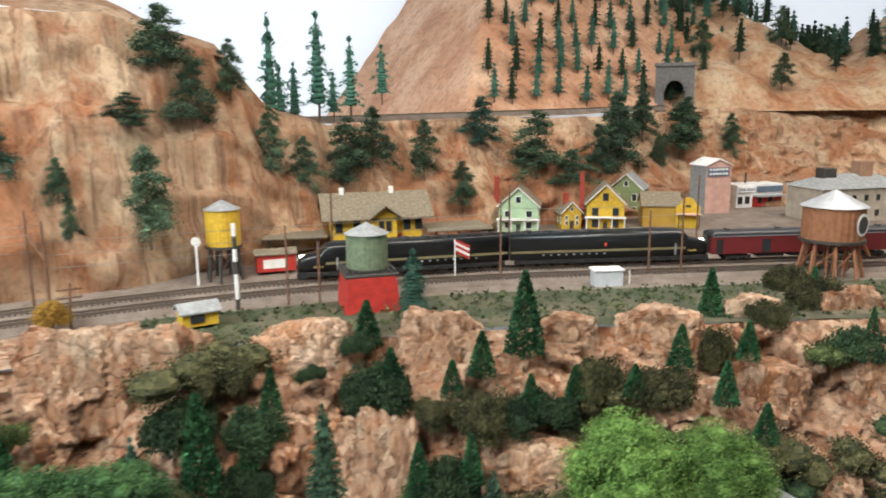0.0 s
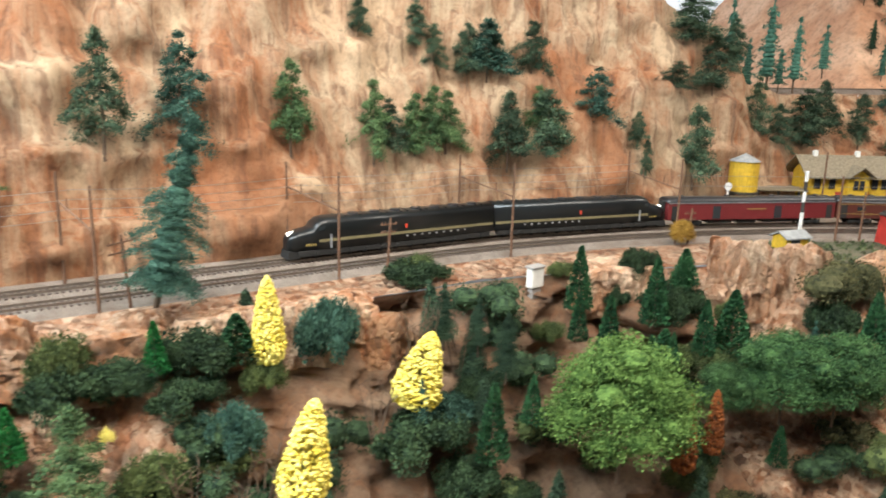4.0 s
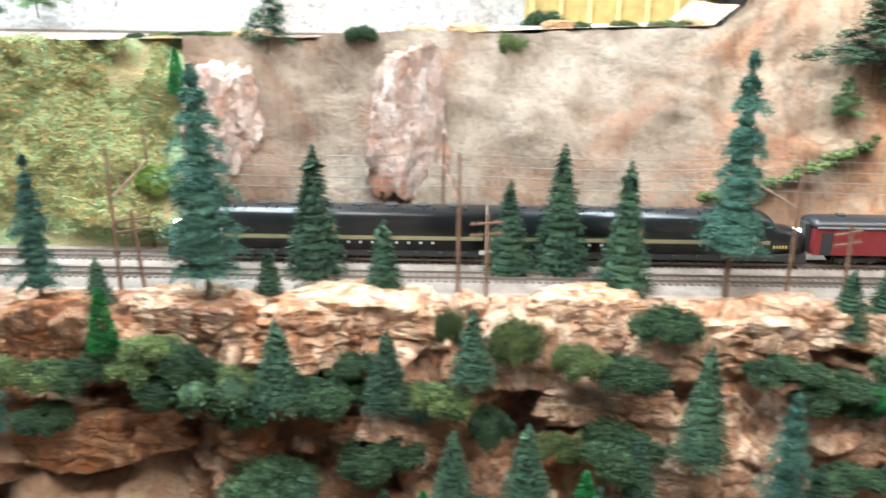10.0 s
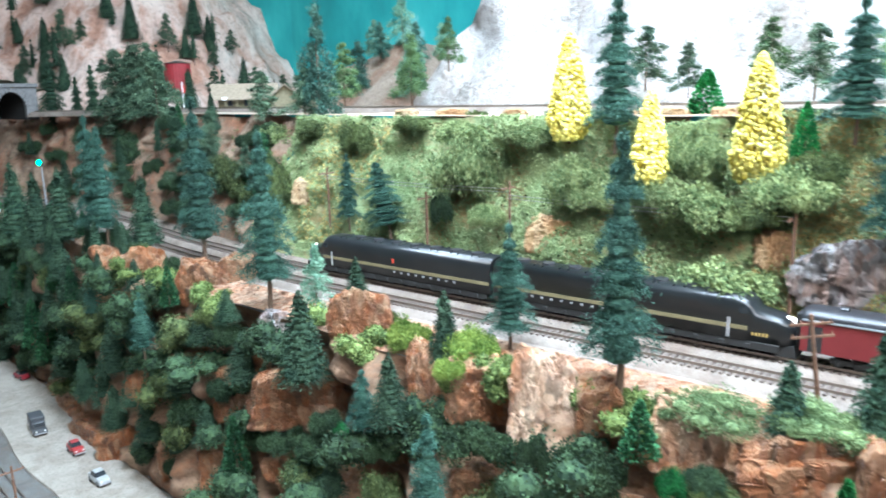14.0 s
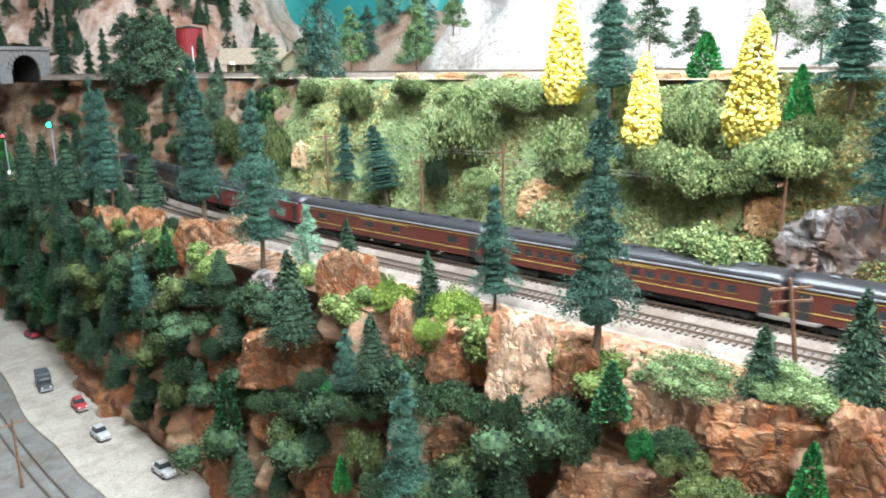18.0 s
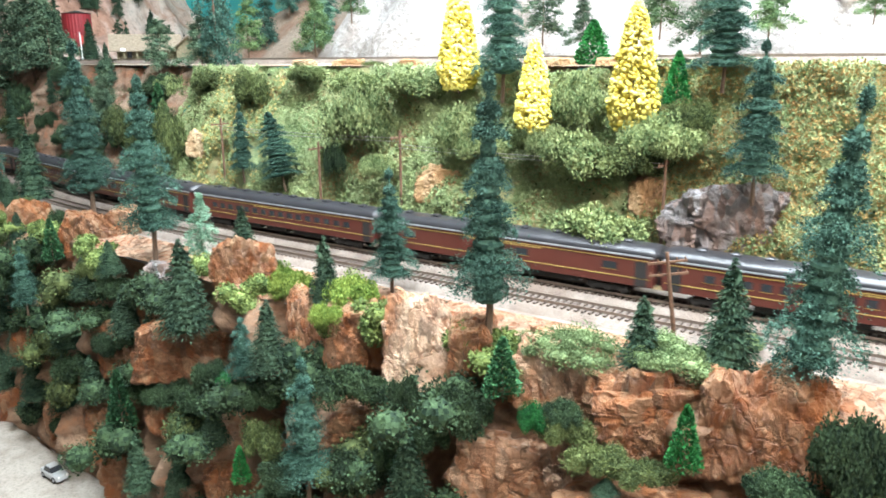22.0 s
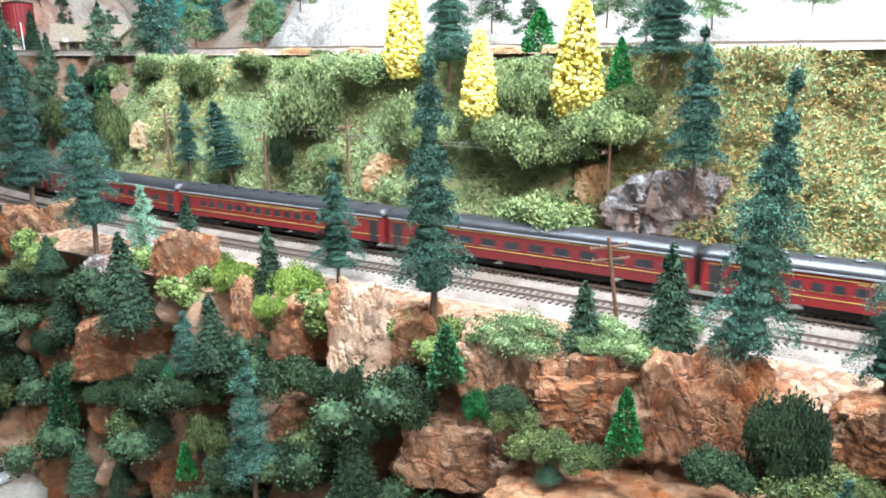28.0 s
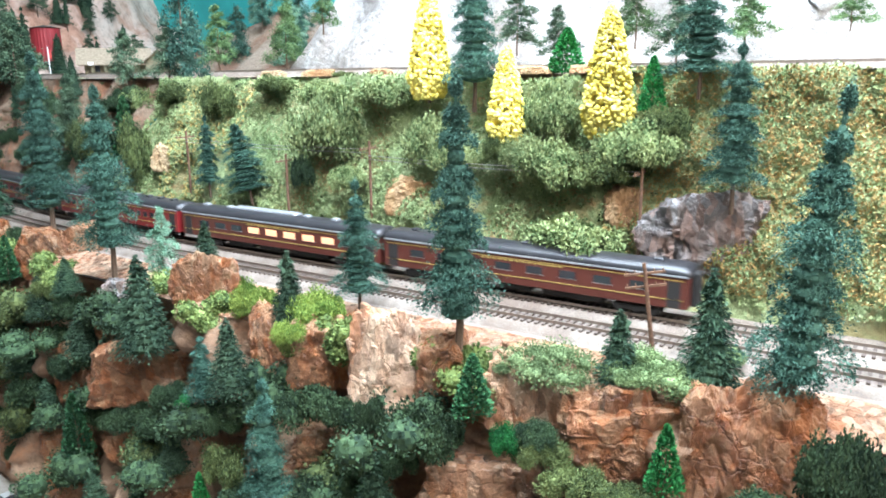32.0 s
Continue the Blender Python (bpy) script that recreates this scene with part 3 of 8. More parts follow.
def wheel(parent, x, r, y):
    bm = bmesh.new()
    for s in (-1, 1):
        tube(bm, (x, s * y, r), (x, s * (y - .002), r), r, r, 14)
    tube(bm, (x, -y, r), (x, y, r), .0012, None, 6)
    return part("wheelset", bm, UNDER, parent)


def truck(parent, x, half, wheels, r=.0052):
    bm = bmesh.new()
    for s in (-1, 1):
        box(bm, x - half, x + half, s * .0125 - .001, s * .0125 + .001, .004, .0095, .0006)
        for w in wheels:
            box(bm, x + w - .002, x + w + .002, s * .0138 - .0008, s * .0138 + .0008, .003, .0075, .0005)
    box(bm, x - .004, x + .004, -.012, .012, .006, .0105)
    tr = part("truck", bm, UNDER, parent)
    for w in wheels:
        wheel(tr, x + w, r, .0095)


def locomotive(name):
    """A long double-ended-running diesel unit: x runs from its rear (0) to its nose (length)."""
    L = UNIT - .004
    t = thing(name, pose(0, 0, 0), "black streamlined diesel locomotive with buff stripe and nose headlight", "locomotive", "train")
    bm = bmesh.new()
    half, z0, side, crown = .0178, .0125, .043, .0535
    rings = [ring(0, half, z0, side, crown), ring(L - .052, half, z0, side, crown), ring(L - .044, half * .99, z0, side - .001, crown - .0016), ring(L - .038, half * .97, z0, side - .004, crown - .006),
             ring(L - .034, half * .95, z0, side - .011, crown - .0125), ring(L - .016, half * .88, z0, .029, .0375), ring(L - .006, half * .74, z0, .026, .0335), ring(L - .001, half * .52, z0, .022, .028), ring(L, half * .3, z0, .019, .023)]
    loft(bm, rings)
    body = part("body", bm, BLACK, t)
    for p in body.data.polygons:
        p.use_smooth = abs(p.normal.x) < .95
    for s in (-1, 1):
        part("stripe", box(bmesh.new(), .002, L - .04, s * half - .0006 * (s < 0), s * half + .0006 * (s > 0), .0225, .0262), BUFF, t, "buff waist stripe")
        part("handrail", box(bmesh.new(), .004, L - .05, s * (half - .0008) - .0006, s * (half - .0008) + .0006, .0435, .0441), SILVER, t, "grey edge line below the roof")
        part("badge", prism(bmesh.new(), [(L * .47 - .0022, .036), (L * .47 - .0016, .0305), (L * .47 + .0016, .0305), (L * .47 + .0022, .036)], s * half, s * (half + .0004)), KEYSTONE, t, "small red keystone-shaped badge")
        part("windscreen", box(bmesh.new(), L - .0475, L - .0405, s * (half + .0001) - .0003, s * (half + .0001) + .0003, .0375, .0425), GLASSY, t, "cab side window")
        for i in range(9):
            part("louvre", box(bmesh.new(), .05 + i * .012, .0535 + i * .012, s * (half + .0003) - .0003, s * (half + .0003) + .0003, .0185, .0205), SILVER, t, "small bright porthole")
        for i in range(5):
            part("number_mark", box(bmesh.new(), L - .036 + i * .003, L - .0345 + i * .003, s * half * .93 - .001, s * half * .93 + .001, .0185, .0212), GOLD, t, "plain gilt bar")
        part("step", box(bmesh.new(), L - .058, L - .055, s * (half + .0005) - .0005, s * (half + .0005) + .0005, .014, .032), SILVER, t, "grab iron by the cab door")
    for s in (-1, 1):
        sk = bmesh.new()
        box(sk, .006, L - .012, s * .0165 - .0008, s * .0165 + .0008, .005, .0125, .0006)
        part("skirt", sk, UNDER, t, "black frame with axle boxes")
        for i in range(12):
            part("axle_box", box(bmesh.new(), .018 + i * .0235, .0235 + i * .0235, s * .0178 - .0008, s * .0178 + .0008, .0055, .0105, .0006), UNDER, t)
    for i in range(12):
        wheel(t, .0205 + i * .0235, .0055, .0095)
    part("pilot", prism(bmesh.new(), [(L - .016, .002), (L + .001, .002), (L - .001, .0125), (L - .016, .0125)], -.013, .013), UNDER, t)
    hl = bmesh.new()
    tube(hl, (L - .012, 0, .0335), (L - .0035, 0, .0325), .0026, .0026, 12)
    part("headlight", hl, LAMPW, t, "lit headlight in the nose")
    for i in range(7):
        fan = bmesh.new()
        x = .03 + i * .032
        tube(fan, (x, 0, .0528), (x, 0, .0548), .0075, .007, 14)
        part("roof_fan", fan, ROOF, t)
    for i in range(24):
        part("roof_rib", box(bmesh.new(), .008 + i * .0104, .0095 + i * .0104, -.012, .012, .0515, .0536), BLACK, t) if i % 3 else None
    return t


def coach(name, colour, style, label):
    """A passenger or baggage car, x from its rear (0) to its front, with trucks, roof and windows after its style."""
    L = UNIT - .007
    t = thing(name, pose(0, 0, 0), label, "railway car", "train")
    half, z0, side, crown = .0172, .0120, .0400, .0490
    body = part("body", box(bmesh.new(), 0, L, -half, half, z0, side, .0006), colour, t)
    roof_pts = [(half * 1.01, side)] + [(half * 1.01 * math.cos(a) ** .7, side + (crown - side) * math.sin(a) ** .8) for a in (i / 8 * math.pi / 2 for i in range(1, 9))]
    prof = roof_pts + [(-y, z) for y, z in reversed(roof_pts[:-1])]
    bm = bmesh.new()
    rings = [[(x, y * f, side + (z - side) * g) for y, z in prof] for x, f, g in ((-.001, .97, .8), (.004, 1, .97), (.010, 1, 1), (L - .010, 1, 1), (L - .004, 1, .97), (L + .001, .97, .8))]
    loft(bm, rings)
    roof = part("roof", bm, ROOF, t, "black arched roof")
    for p in roof.data.polygons:
        p.use_smooth = True
    for s in (-1, 1):
        y0, y1 = s * half, s * (half + .0004)
        lo, hi = min(y0, y1), max(y0, y1)
        part("gutter", box(bmesh.new(), .001, L - .001, min(s * half, s * (half + .0012)), max(s * half, s * (half + .0012)), side - .0002, side + .0012), SILVER, t, "bright gutter strip")
        if style != "baggage":
            for z in (.0195, .0365) if style != "red" else (.0215, .0375):
                part("stripe", box(bmesh.new(), .004, L - .004, lo, hi, z, z + .0007), GOLD, t, "thin gold stripe")
        if style == "baggage":
            for x in (.09, .205):
                d = part("sliding_door", box(bmesh.new(), x - .013, x + .013, lo, hi + .0001, .0135, .0350), colour, t)
                part("opening", box(bmesh.new(), x + .0145, x + .0285, lo, hi, .0135, .0350), GLASSY, d, "dark open doorway")
            for i in range(6):
                part("lettering", box(bmesh.new(), .135 + i * .006, .1395 + i * .006, lo, hi, .029, .0305), GOLD, t, "plain gilt bar")
        else:
            n = {"coach": 16, "red": 10, "lit": 9, "diner": 8, "heavy": 6}[style]
            for i in range(n):
                x = .042 + i * (L - .084) / (n - 1)
                w = {"coach": .0042, "red": .0075, "lit": .0085, "diner": .008, "heavy": .007}[style]
                if style == "heavy" and i in (1, 4):
                    continue
                win = part("window", box(bmesh.new(), x - w, x + w, lo, hi + .0002 * s, .0255, .0322), LIT if style == "lit" and 0 < i < 6 else GLASSY, t)
                part("frame", box(bmesh.new(), x - w - .0008, x + w + .0008, min(s * half, s * (half + .0003)), max(s * half, s * (half + .0003)), .0247, .0254), GOLD if style in ("coach", "heavy") else SILVER, win)
            for i in range(14):
                part("letter_board", box(bmesh.new(), L * .36 + i * .0062, L * .36 + i * .0062 + .0042, lo, hi, .0378 if style == "red" else .0345, .0392 if style == "red" else .0358), GOLD, t, "plain gilt bar")
        for x in (.012, L - .012):
            part("door", box(bmesh.new(), x - .0055, x + .0055, lo, hi, .0128, .0355), GLASSY if style == "red" else UNDER, t, "vestibule door")
    for x in (-.003, L + .003):
        part("diaphragm", box(bmesh.new(), x - .003, x + .003, -.007, .007, .013, .042, .0006), UNDER, t, "black gangway bellows")
    bm = bmesh.new()
    for x, w in ((.105, .03), (.165, .018), (.215, .022)):
        box(bm, x - w, x + w, -.0125, .0125, .0055, .0120, .001)
    part("underframe", bm, UNDER, t)
    for x in (.045, L - .045):
        truck(t, x, .021, (-.015, 0, .015))
    vents = {"coach": 10, "heavy": 8, "baggage": 4, "red": 0, "lit": 7, "diner": 5}[style]
    for i in range(vents):
        x = .03 + i * (L - .06) / max(1, vents - 1)
        part("roof_vent", box(bmesh.new(), x - .004, x + .004, -.004, .004, crown - .002, crown + .0022, .0008), SILVER if style == "lit" else ROOF, t)
    if style == "lit":
        part("roof_duct", box(bmesh.new(), L * .42, L * .75, -.011, .003, crown - .004, crown + .0018, .001), SILVER, t, "grey air-conditioning duct on the roof")
    return t


TRAIN = []
TRAIN.append((locomotive("locomotive"), 0))
second = locomotive("locomotive")
TRAIN.append((second, 180))
STOCK = [("baggage_car", MAROON, "baggage", "maroon baggage car with open side doors"), ("passenger_car", TUSCAN, "heavy", "tuscan brown passenger car with gold stripes"),
         ("passenger_car", TUSCAN, "coach", "tuscan brown coach with a row of small windows"), ("passenger_car", TUSCAN, "diner", "tuscan brown dining car with gold stripes"),
         ("passenger_car", TUSCAN, "coach", "tuscan brown coach with a row of small windows"), ("passenger_car", TUSCAN, "heavy", "tuscan brown passenger car with gold stripes"),
         ("passenger_car", TUSCAN, "coach", "tuscan brown coach with a row of small windows"), ("passenger_car", MAROON, "red", "maroon streamlined coach with wide windows"),
         ("passenger_car", RED, "red", "red streamlined coach with gold stripes"), ("passenger_car", RED, "coach", "red coach with a row of small windows"),
         ("passenger_car", MAROON, "red", "maroon streamlined coach with wide windows"), ("passenger_car", RED, "coach", "red coach with a row of small windows"),
         ("passenger_car", TUSCAN, "lit", "brown dining car with orange lit windows and roof duct"), ("passenger_car", TUSCAN, "diner", "brown tail car of the train with gold stripes")]
for name, colour, style, label in STOCK:
    TRAIN.append((coach(name, colour, style, label), 0))

# ---- foliage ----
def rng(seed):
    return np.random.default_rng(seed)


def leaf_quads(g, P, A, size, width=0.34, spread=0.6):
    """Diamond leaves at the points P along the directions A; returns corners, four a leaf."""
    n = len(P)
    A = A + g.normal(0, spread, (n, 3))
    A /= np.linalg.norm(A, axis=1, keepdims=True) + 1e-9
    B = np.cross(A, g.normal(0, 1, (n, 3)))
    B /= np.linalg.norm(B, axis=1, keepdims=True) + 1e-9
    s = size * g.uniform(.6, 1.35, (n, 1))
    C = np.cross(A, B)
    V = np.empty((n, 4, 3))
    V[:, 0], V[:, 1], V[:, 2], V[:, 3] = P - A * s * .5, P + B * s * width + C * s * .12, P + A * s * .5, P - B * s * width + C * s * .12
    return V.reshape(-1, 3)


def quad_mesh(name, V, mat):
    n = len(V) // 4
    me = bpy.data.meshes.new(name)
    me.vertices.add(len(V))
    me.vertices.foreach_set("co", V.astype(np.float32).ravel())
    me.loops.add(n * 4)
    me.loops.foreach_set("vertex_index", np.arange(n * 4, dtype=np.int32))
    me.polygons.add(n)
    me.polygons.foreach_set("loop_start", np.arange(n, dtype=np.int32) * 4)
    me.polygons.foreach_set("loop_total", np.full(n, 4, dtype=np.int32))
    me.update(calc_edges=True)
    me.materials.append(mat)
    return me


def ball_quads(n=5):
    """The unit directions of the corners of a ball made of 6 n n quads."""
    out = []
    for axis in range(3):
        for side in (-1, 1):
            for i in range(n):
                for k in range(n):
                    for u, v in ((i, k), (i + 1, k), (i + 1, k + 1), (i, k + 1)):
                        p = [0, 0, 0]
                        p[axis], p[(axis + 1) % 3], p[(axis + 2) % 3] = side, math.tan((u / n - .5) * math.pi / 2), math.tan((v / n - .5) * math.pi / 2)
                        out.append(p)
    out = np.array(out, float)
    return out / np.linalg.norm(out, axis=1, keepdims=True)


BALL, SMALL_BALL = ball_quads(5), ball_quads(4)


def lump(g, c, r, ball):
    """A crumbly foam lump: a ball with an uneven skin."""
    k = g.uniform(3, 7, (4, 3)) * g.choice((-1, 1), (4, 3))
    bumps = sum(np.sin(ball @ k[i] + i * 1.7) for i in range(4)) * .03
    fine = np.sin(ball @ (k[0] * 4.1)) * np.sin(ball @ (k[1] * 4.7)) * .05
    return np.array(c) + ball * (1 + bumps + fine)[:, None] * np.asarray(r)


def lobes(g, centres, radii, per, flat=1.0, size=.09):
    """Foam lumps, each with small leaves over its skin."""
    out = []
    for c, r in zip(centres, radii):
        v = g.normal(0, 1, (per, 3))
        v /= np.linalg.norm(v, axis=1, keepdims=True)
        k = g.uniform(.52, 1.30, (per, 1))
        shape = np.array([1, 1, flat]) * r
        out.append(leaf_quads(g, np.array(c) + v * k * shape, v * np.array([1, 1, .4]), size))
        out.append(lump(g, c, shape * .52, BALL))
    return np.concatenate(out)


def trunk_bm(h, r, bends=0.02, seed=0, foot=0.0):
    g = rng(seed + 900)
    bm = bmesh.new()
    pts = [Vector((bends * h * g.normal() * (i > 0), bends * h * g.normal() * (i > 0), foot + (h - foot) * i / 5)) for i in range(6)]
    for i in range(5):
        tube(bm, pts[i], pts[i + 1], r * (1 - i * .17), r * (1 - (i + 1) * .17), 6)
    return bm


def spruce_mesh(seed, mat):
    """Bottle-brush spruce, one unit high: drooping sprays of needles in close tiers."""
    g = rng(seed)
    P, A = [], []
    for k in range(30):
        f = k / 29
        z = .07 + .90 * f
        R = .225 * (1 - f) ** .85 + .012
        m = max(9, int(64 * (1 - f) + 8))
        for i in range(m):
            a = g.uniform(0, math.tau)
            r = R * g.uniform(.85, 1.12)
            for q in (.35, .6, .82, 1.0):
                P.append((math.cos(a) * r * q, math.sin(a) * r * q, z - .10 * r * q * 2.2 + g.normal(0, .006)))
                A.append((math.cos(a), math.sin(a), -.45))
    core = np.stack([g.normal(0, .02, 160), g.normal(0, .02, 160), .06 + .8 * g.uniform(0, 1, 160) ** 1.4], 1)
    V = leaf_quads(g, np.array(P), np.array(A), .036, .15, .26)
    cone = [lump(g, (0, 0, .09 + .84 * k / 13), (.150 * (1 - k / 13) ** .85 + .006,) * 2 + (.075 * (1 - .6 * k / 13),), SMALL_BALL) for k in range(14)]
    V = np.concatenate([V] + cone)
    return quad_mesh("crown", np.concatenate([V, leaf_quads(g, core, g.normal(0, 1, (160, 3)), .11, .4)]), mat)


def fir_mesh(seed, mat, per=2800, leaf=.0135, n=10):
    """Tall fir, one unit high: tiers of shaggy drooping boughs of uneven reach round a bare-footed stem."""
    g = rng(seed)
    P, A = [], []
    for k in range(n):
        f = k / (n - 1)
        z0 = .250 + .705 * f + g.normal(0, .014)
        R = (.132 * (1 - f ** 1.9) + .024) * g.uniform(.74, 1.15)
        arms = 7 if f < .7 else 5
        turn = g.uniform(0, math.tau)
        for b in range(arms):
            a0 = turn + b * math.tau / arms + g.normal(0, .22)
            reach = R * g.uniform(.62, 1.22)
            m = int(per / arms * (1 - .45 * f))
            q = g.uniform(0, 1, m) ** .62
            side = g.normal(0, .34, m) * (.35 + .65 * q)
            r = reach * q
            x, y = np.cos(a0) * r - np.sin(a0) * side * reach, np.sin(a0) * r + np.cos(a0) * side * reach
            z = z0 + .020 - .33 * reach * q * q * 1.6 + g.normal(0, .017, m) * (1.15 - .5 * q)
            P.append(np.stack([x, y, z], 1))
            A.append(np.stack([np.cos(a0 + side), np.sin(a0 + side), np.full(m, -.18)], 1))
    core = np.stack([g.normal(0, .016, 500), g.normal(0, .016, 500), g.uniform(.22, .90, 500)], 1)
    V = leaf_quads(g, np.concatenate(P), np.concatenate(A), leaf, .17, .6)
    cone = [lump(g, (0, 0, .22 + .72 * k / 15), (.062 * (1 - (k / 15) ** 2) + .008,) * 2 + (.030,), SMALL_BALL) for k in range(16)]
    return quad_mesh("crown", np.concatenate([V, leaf_quads(g, core, g.normal(0, 1, (500, 3)), .03, .2)] + cone), mat)


def plume_mesh(seed, mat):
    """Feathery cone of upright sprigs."""
    g = rng(seed)
    n = 1900
    f = g.uniform(0, 1, n) ** 1.3
    a = g.uniform(0, math.tau, n)
    R = .20 * (1 - f) ** .75 * g.uniform(.55, 1.08, n) + .01
    P = np.stack([np.cos(a) * R, np.sin(a) * R, .06 + .9 * f], 1)
    A = np.stack([np.cos(a) * .6, np.sin(a) * .6, np.full(n, .8)], 1)
    return quad_mesh("crown", leaf_quads(g, P, A, .050, .30, .35), mat)


def puff_mesh(seed, mat, shape="poplar", count=800, size=.024):
    """A dense crown of small foam puffs over a teardrop."""
    g = rng(seed)
    bm = bmesh.new()
    bmesh.ops.create_icosphere(bm, subdivisions=1, radius=1)
    base = np.array([v.co[:] for v in bm.verts])
    tri = np.array([[v.index for v in f.verts] for f in bm.faces])
    bm.free()
    V, F = [], []
    for i in range(count):
        f = g.uniform(0, 1) ** 1.15
        z = .05 + .92 * f
        R = .150 * (max(0, 1 - f) ** .55) * min(1, .62 + f * 2.2)
        a = i * 2.39996 + g.normal(0, .3)
        R *= g.uniform(.75, 1.08)
        s = size * g.uniform(.55, 1.25) * (1 - .45 * f)
        p = base * (s * np.array([1, 1, g.uniform(1.2, 1.6)])) * (1 + g.normal(0, .16, (len(base), 1))) + (math.cos(a) * R, math.sin(a) * R, z)
        F.append(tri + len(V) * len(base))
        V.append(p)
    return mesh_of("crown", np.concatenate(V), np.concatenate(F), mat, True)


def bush_mesh(seed, mat, n=21, per=620, flat=.80, size=.058):
    g = rng(seed)
    c, r = [], []
    for i in range(n):
        a, o = i * 2.4 + g.normal(0, .5), .74 * ((i + .5) / n) ** .55
        c.append((math.cos(a) * o, math.sin(a) * o, .16 + .42 * g.uniform(.3, 1) * (1 - o * .75)))
        r.append(g.uniform(.13, .31))
    return quad_mesh("clump", lobes(g, c, r, per, flat, size), mat)


def round_mesh(seed, mat):
    """Broad rounded crown of close moss clumps, one unit high."""
    g = rng(seed)
    c, r = [], []
    for i in range(34):
        f = (i + .5) / 34
        a, up = i * 2.39996 + g.normal(0, .3), 1 - 1.45 * f
        o = math.sqrt(max(0, 1 - up * up)) * .27 * g.uniform(.85, 1.1)
        c.append((math.cos(a) * o, math.sin(a) * o, .52 + .36 * up * g.uniform(.9, 1.08)))
        r.append(g.uniform(.085, .15))
    c.append((0, 0, .52))
    r.append(.30)
    return quad_mesh("crown", lobes(g, c, r, 900, .85, .017), mat)


def ragged_mesh(seed, mat):
    """Airy crown of drooping boughs with gaps and an uneven skirt, one unit high."""
    g = rng(seed)
    P, A, cores = [], [], []
    for k in range(20):
        f = k / 19
        a = k * 2.4 + g.normal(0, .5)
        o = (.36 * (1 - f) ** .7 + .02) * g.uniform(.45, 1.12)
        z = .26 + .70 * f + g.normal(0, .015)
        drop = g.uniform(.15, .8)
        m = int(560 * (1 - .55 * f))
        q = g.uniform(.08, 1, m) ** .7
        wide = (.055 + .05 * np.sin(q * math.pi)) * (1 - .5 * f)
        c = np.stack([np.cos(a) * o * q, np.sin(a) * o * q, z - o * drop * q * q], 1) + g.normal(0, 1, (m, 3)) * wide[:, None] * (.55, .55, .38)
        P.append(c)
        A.append(np.stack([np.cos(a) + g.normal(0, .6, m), np.sin(a) + g.normal(0, .6, m), g.normal(-.2, .4, m)], 1))
        for u in (.35, .75):
            cores.append(lump(g, (math.cos(a) * o * u, math.sin(a) * o * u, z - o * drop * u * u), np.array((.036, .036, .024)) * (1 - .5 * f), SMALL_BALL))
    V = leaf_quads(g, np.concatenate(P), np.concatenate(A), .022, .30, .5)
    return quad_mesh("crown", np.concatenate([V] + cores), mat)


CROWNS = {
    "farfir": [fir_mesh(300 + i, G_FAR, 130, .045, 7) for i in range(4)], "fardark": [fir_mesh(310 + i, G_SPRUCE, 170, .04, 8) for i in range(3)],
    "spruce": [spruce_mesh(i, G_SPRUCE) for i in range(4)], "fir": [fir_mesh(20 + i, G_BLUE) for i in range(5)], "darkfir": [fir_mesh(40 + i, G_SPRUCE) for i in range(3)],
    "plume": [plume_mesh(60 + i, G_BRIGHT) for i in range(2)], "cedar": [plume_mesh(70 + i, foliage("cedar green plastic", (.008, .042, .018), (.045, .140, .052))) for i in range(3)], "poplar": [puff_mesh(80 + i, G_YELLOW, "poplar", 1700, .0165) for i in range(3)],
    "rust": [puff_mesh(90, G_RUST)], "round": [round_mesh(100 + i, G_LIGHT) for i in range(3)], "roundgreen": [round_mesh(110 + i, foliage("leaf green foam", (.014, .048, .018), (.085, .175, .058))) for i in range(1)],
    "ragged": [ragged_mesh(120 + i, foliage("pine foam", (.018, .046, .028), (.11, .165, .095))) for i in range(5)], "raggedblue": [ragged_mesh(130 + i, G_BLUE) for i in range(3)], "teal": [ragged_mesh(140, G_TEAL)], "ochre": [round_mesh(150, G_OCHRE)],
    "fresh": [ragged_mesh(160 + i, foliage("mid green foam", (.025, .062, .025), (.135, .215, .085))) for i in range(4)],
}
TRUNKS = [None] * 4
for i in range(4):
    me = bpy.data.meshes.new("trunk")
    b = trunk_bm(.96, .016, .008, i)
    b.to_mesh(me)
    b.free()
    me.materials.append(BARK)
    TRUNKS[i] = me
TREE_WORDS = {
    "farfir": ("conifer", "slender blue-green model conifer on the far hill"), "fardark": ("conifer", "slender dark green model conifer on the far hill"),
    "spruce": ("spruce_tree", "dark green bottle-brush model spruce on the rocks"), "fir": ("fir_tree", "tall blue-green model fir with uneven foam tiers"),
    "darkfir": ("fir_tree", "dark green model fir with uneven foam tiers"), "plume": ("cedar_tree", "bright green plastic model cedar on the rocks"),
    "cedar": ("cedar_tree", "dark green feathery model cedar on the rocks"), "poplar": ("poplar_tree", "bright yellow foam model poplar in autumn colour"),
    "rust": ("poplar_tree", "rust brown model poplar on the slope"), "round": ("deciduous_tree", "broad light green model tree with a round crown"),
    "roundgreen": ("deciduous_tree", "broad leaf green model tree with a round crown"), "ragged": ("pine_tree", "ragged dark green model pine clinging to the cliff"),
    "raggedblue": ("pine_tree", "ragged blue-green model pine with thin trunk"), "teal": ("deciduous_tree", "pale teal model tree beside the tracks"),
    "ochre": ("deciduous_tree", "ochre autumn model tree beside the tracks"), "fresh": ("pine_tree", "ragged mid green model pine clinging to the cliff"),
}
SEED = random.Random(5)
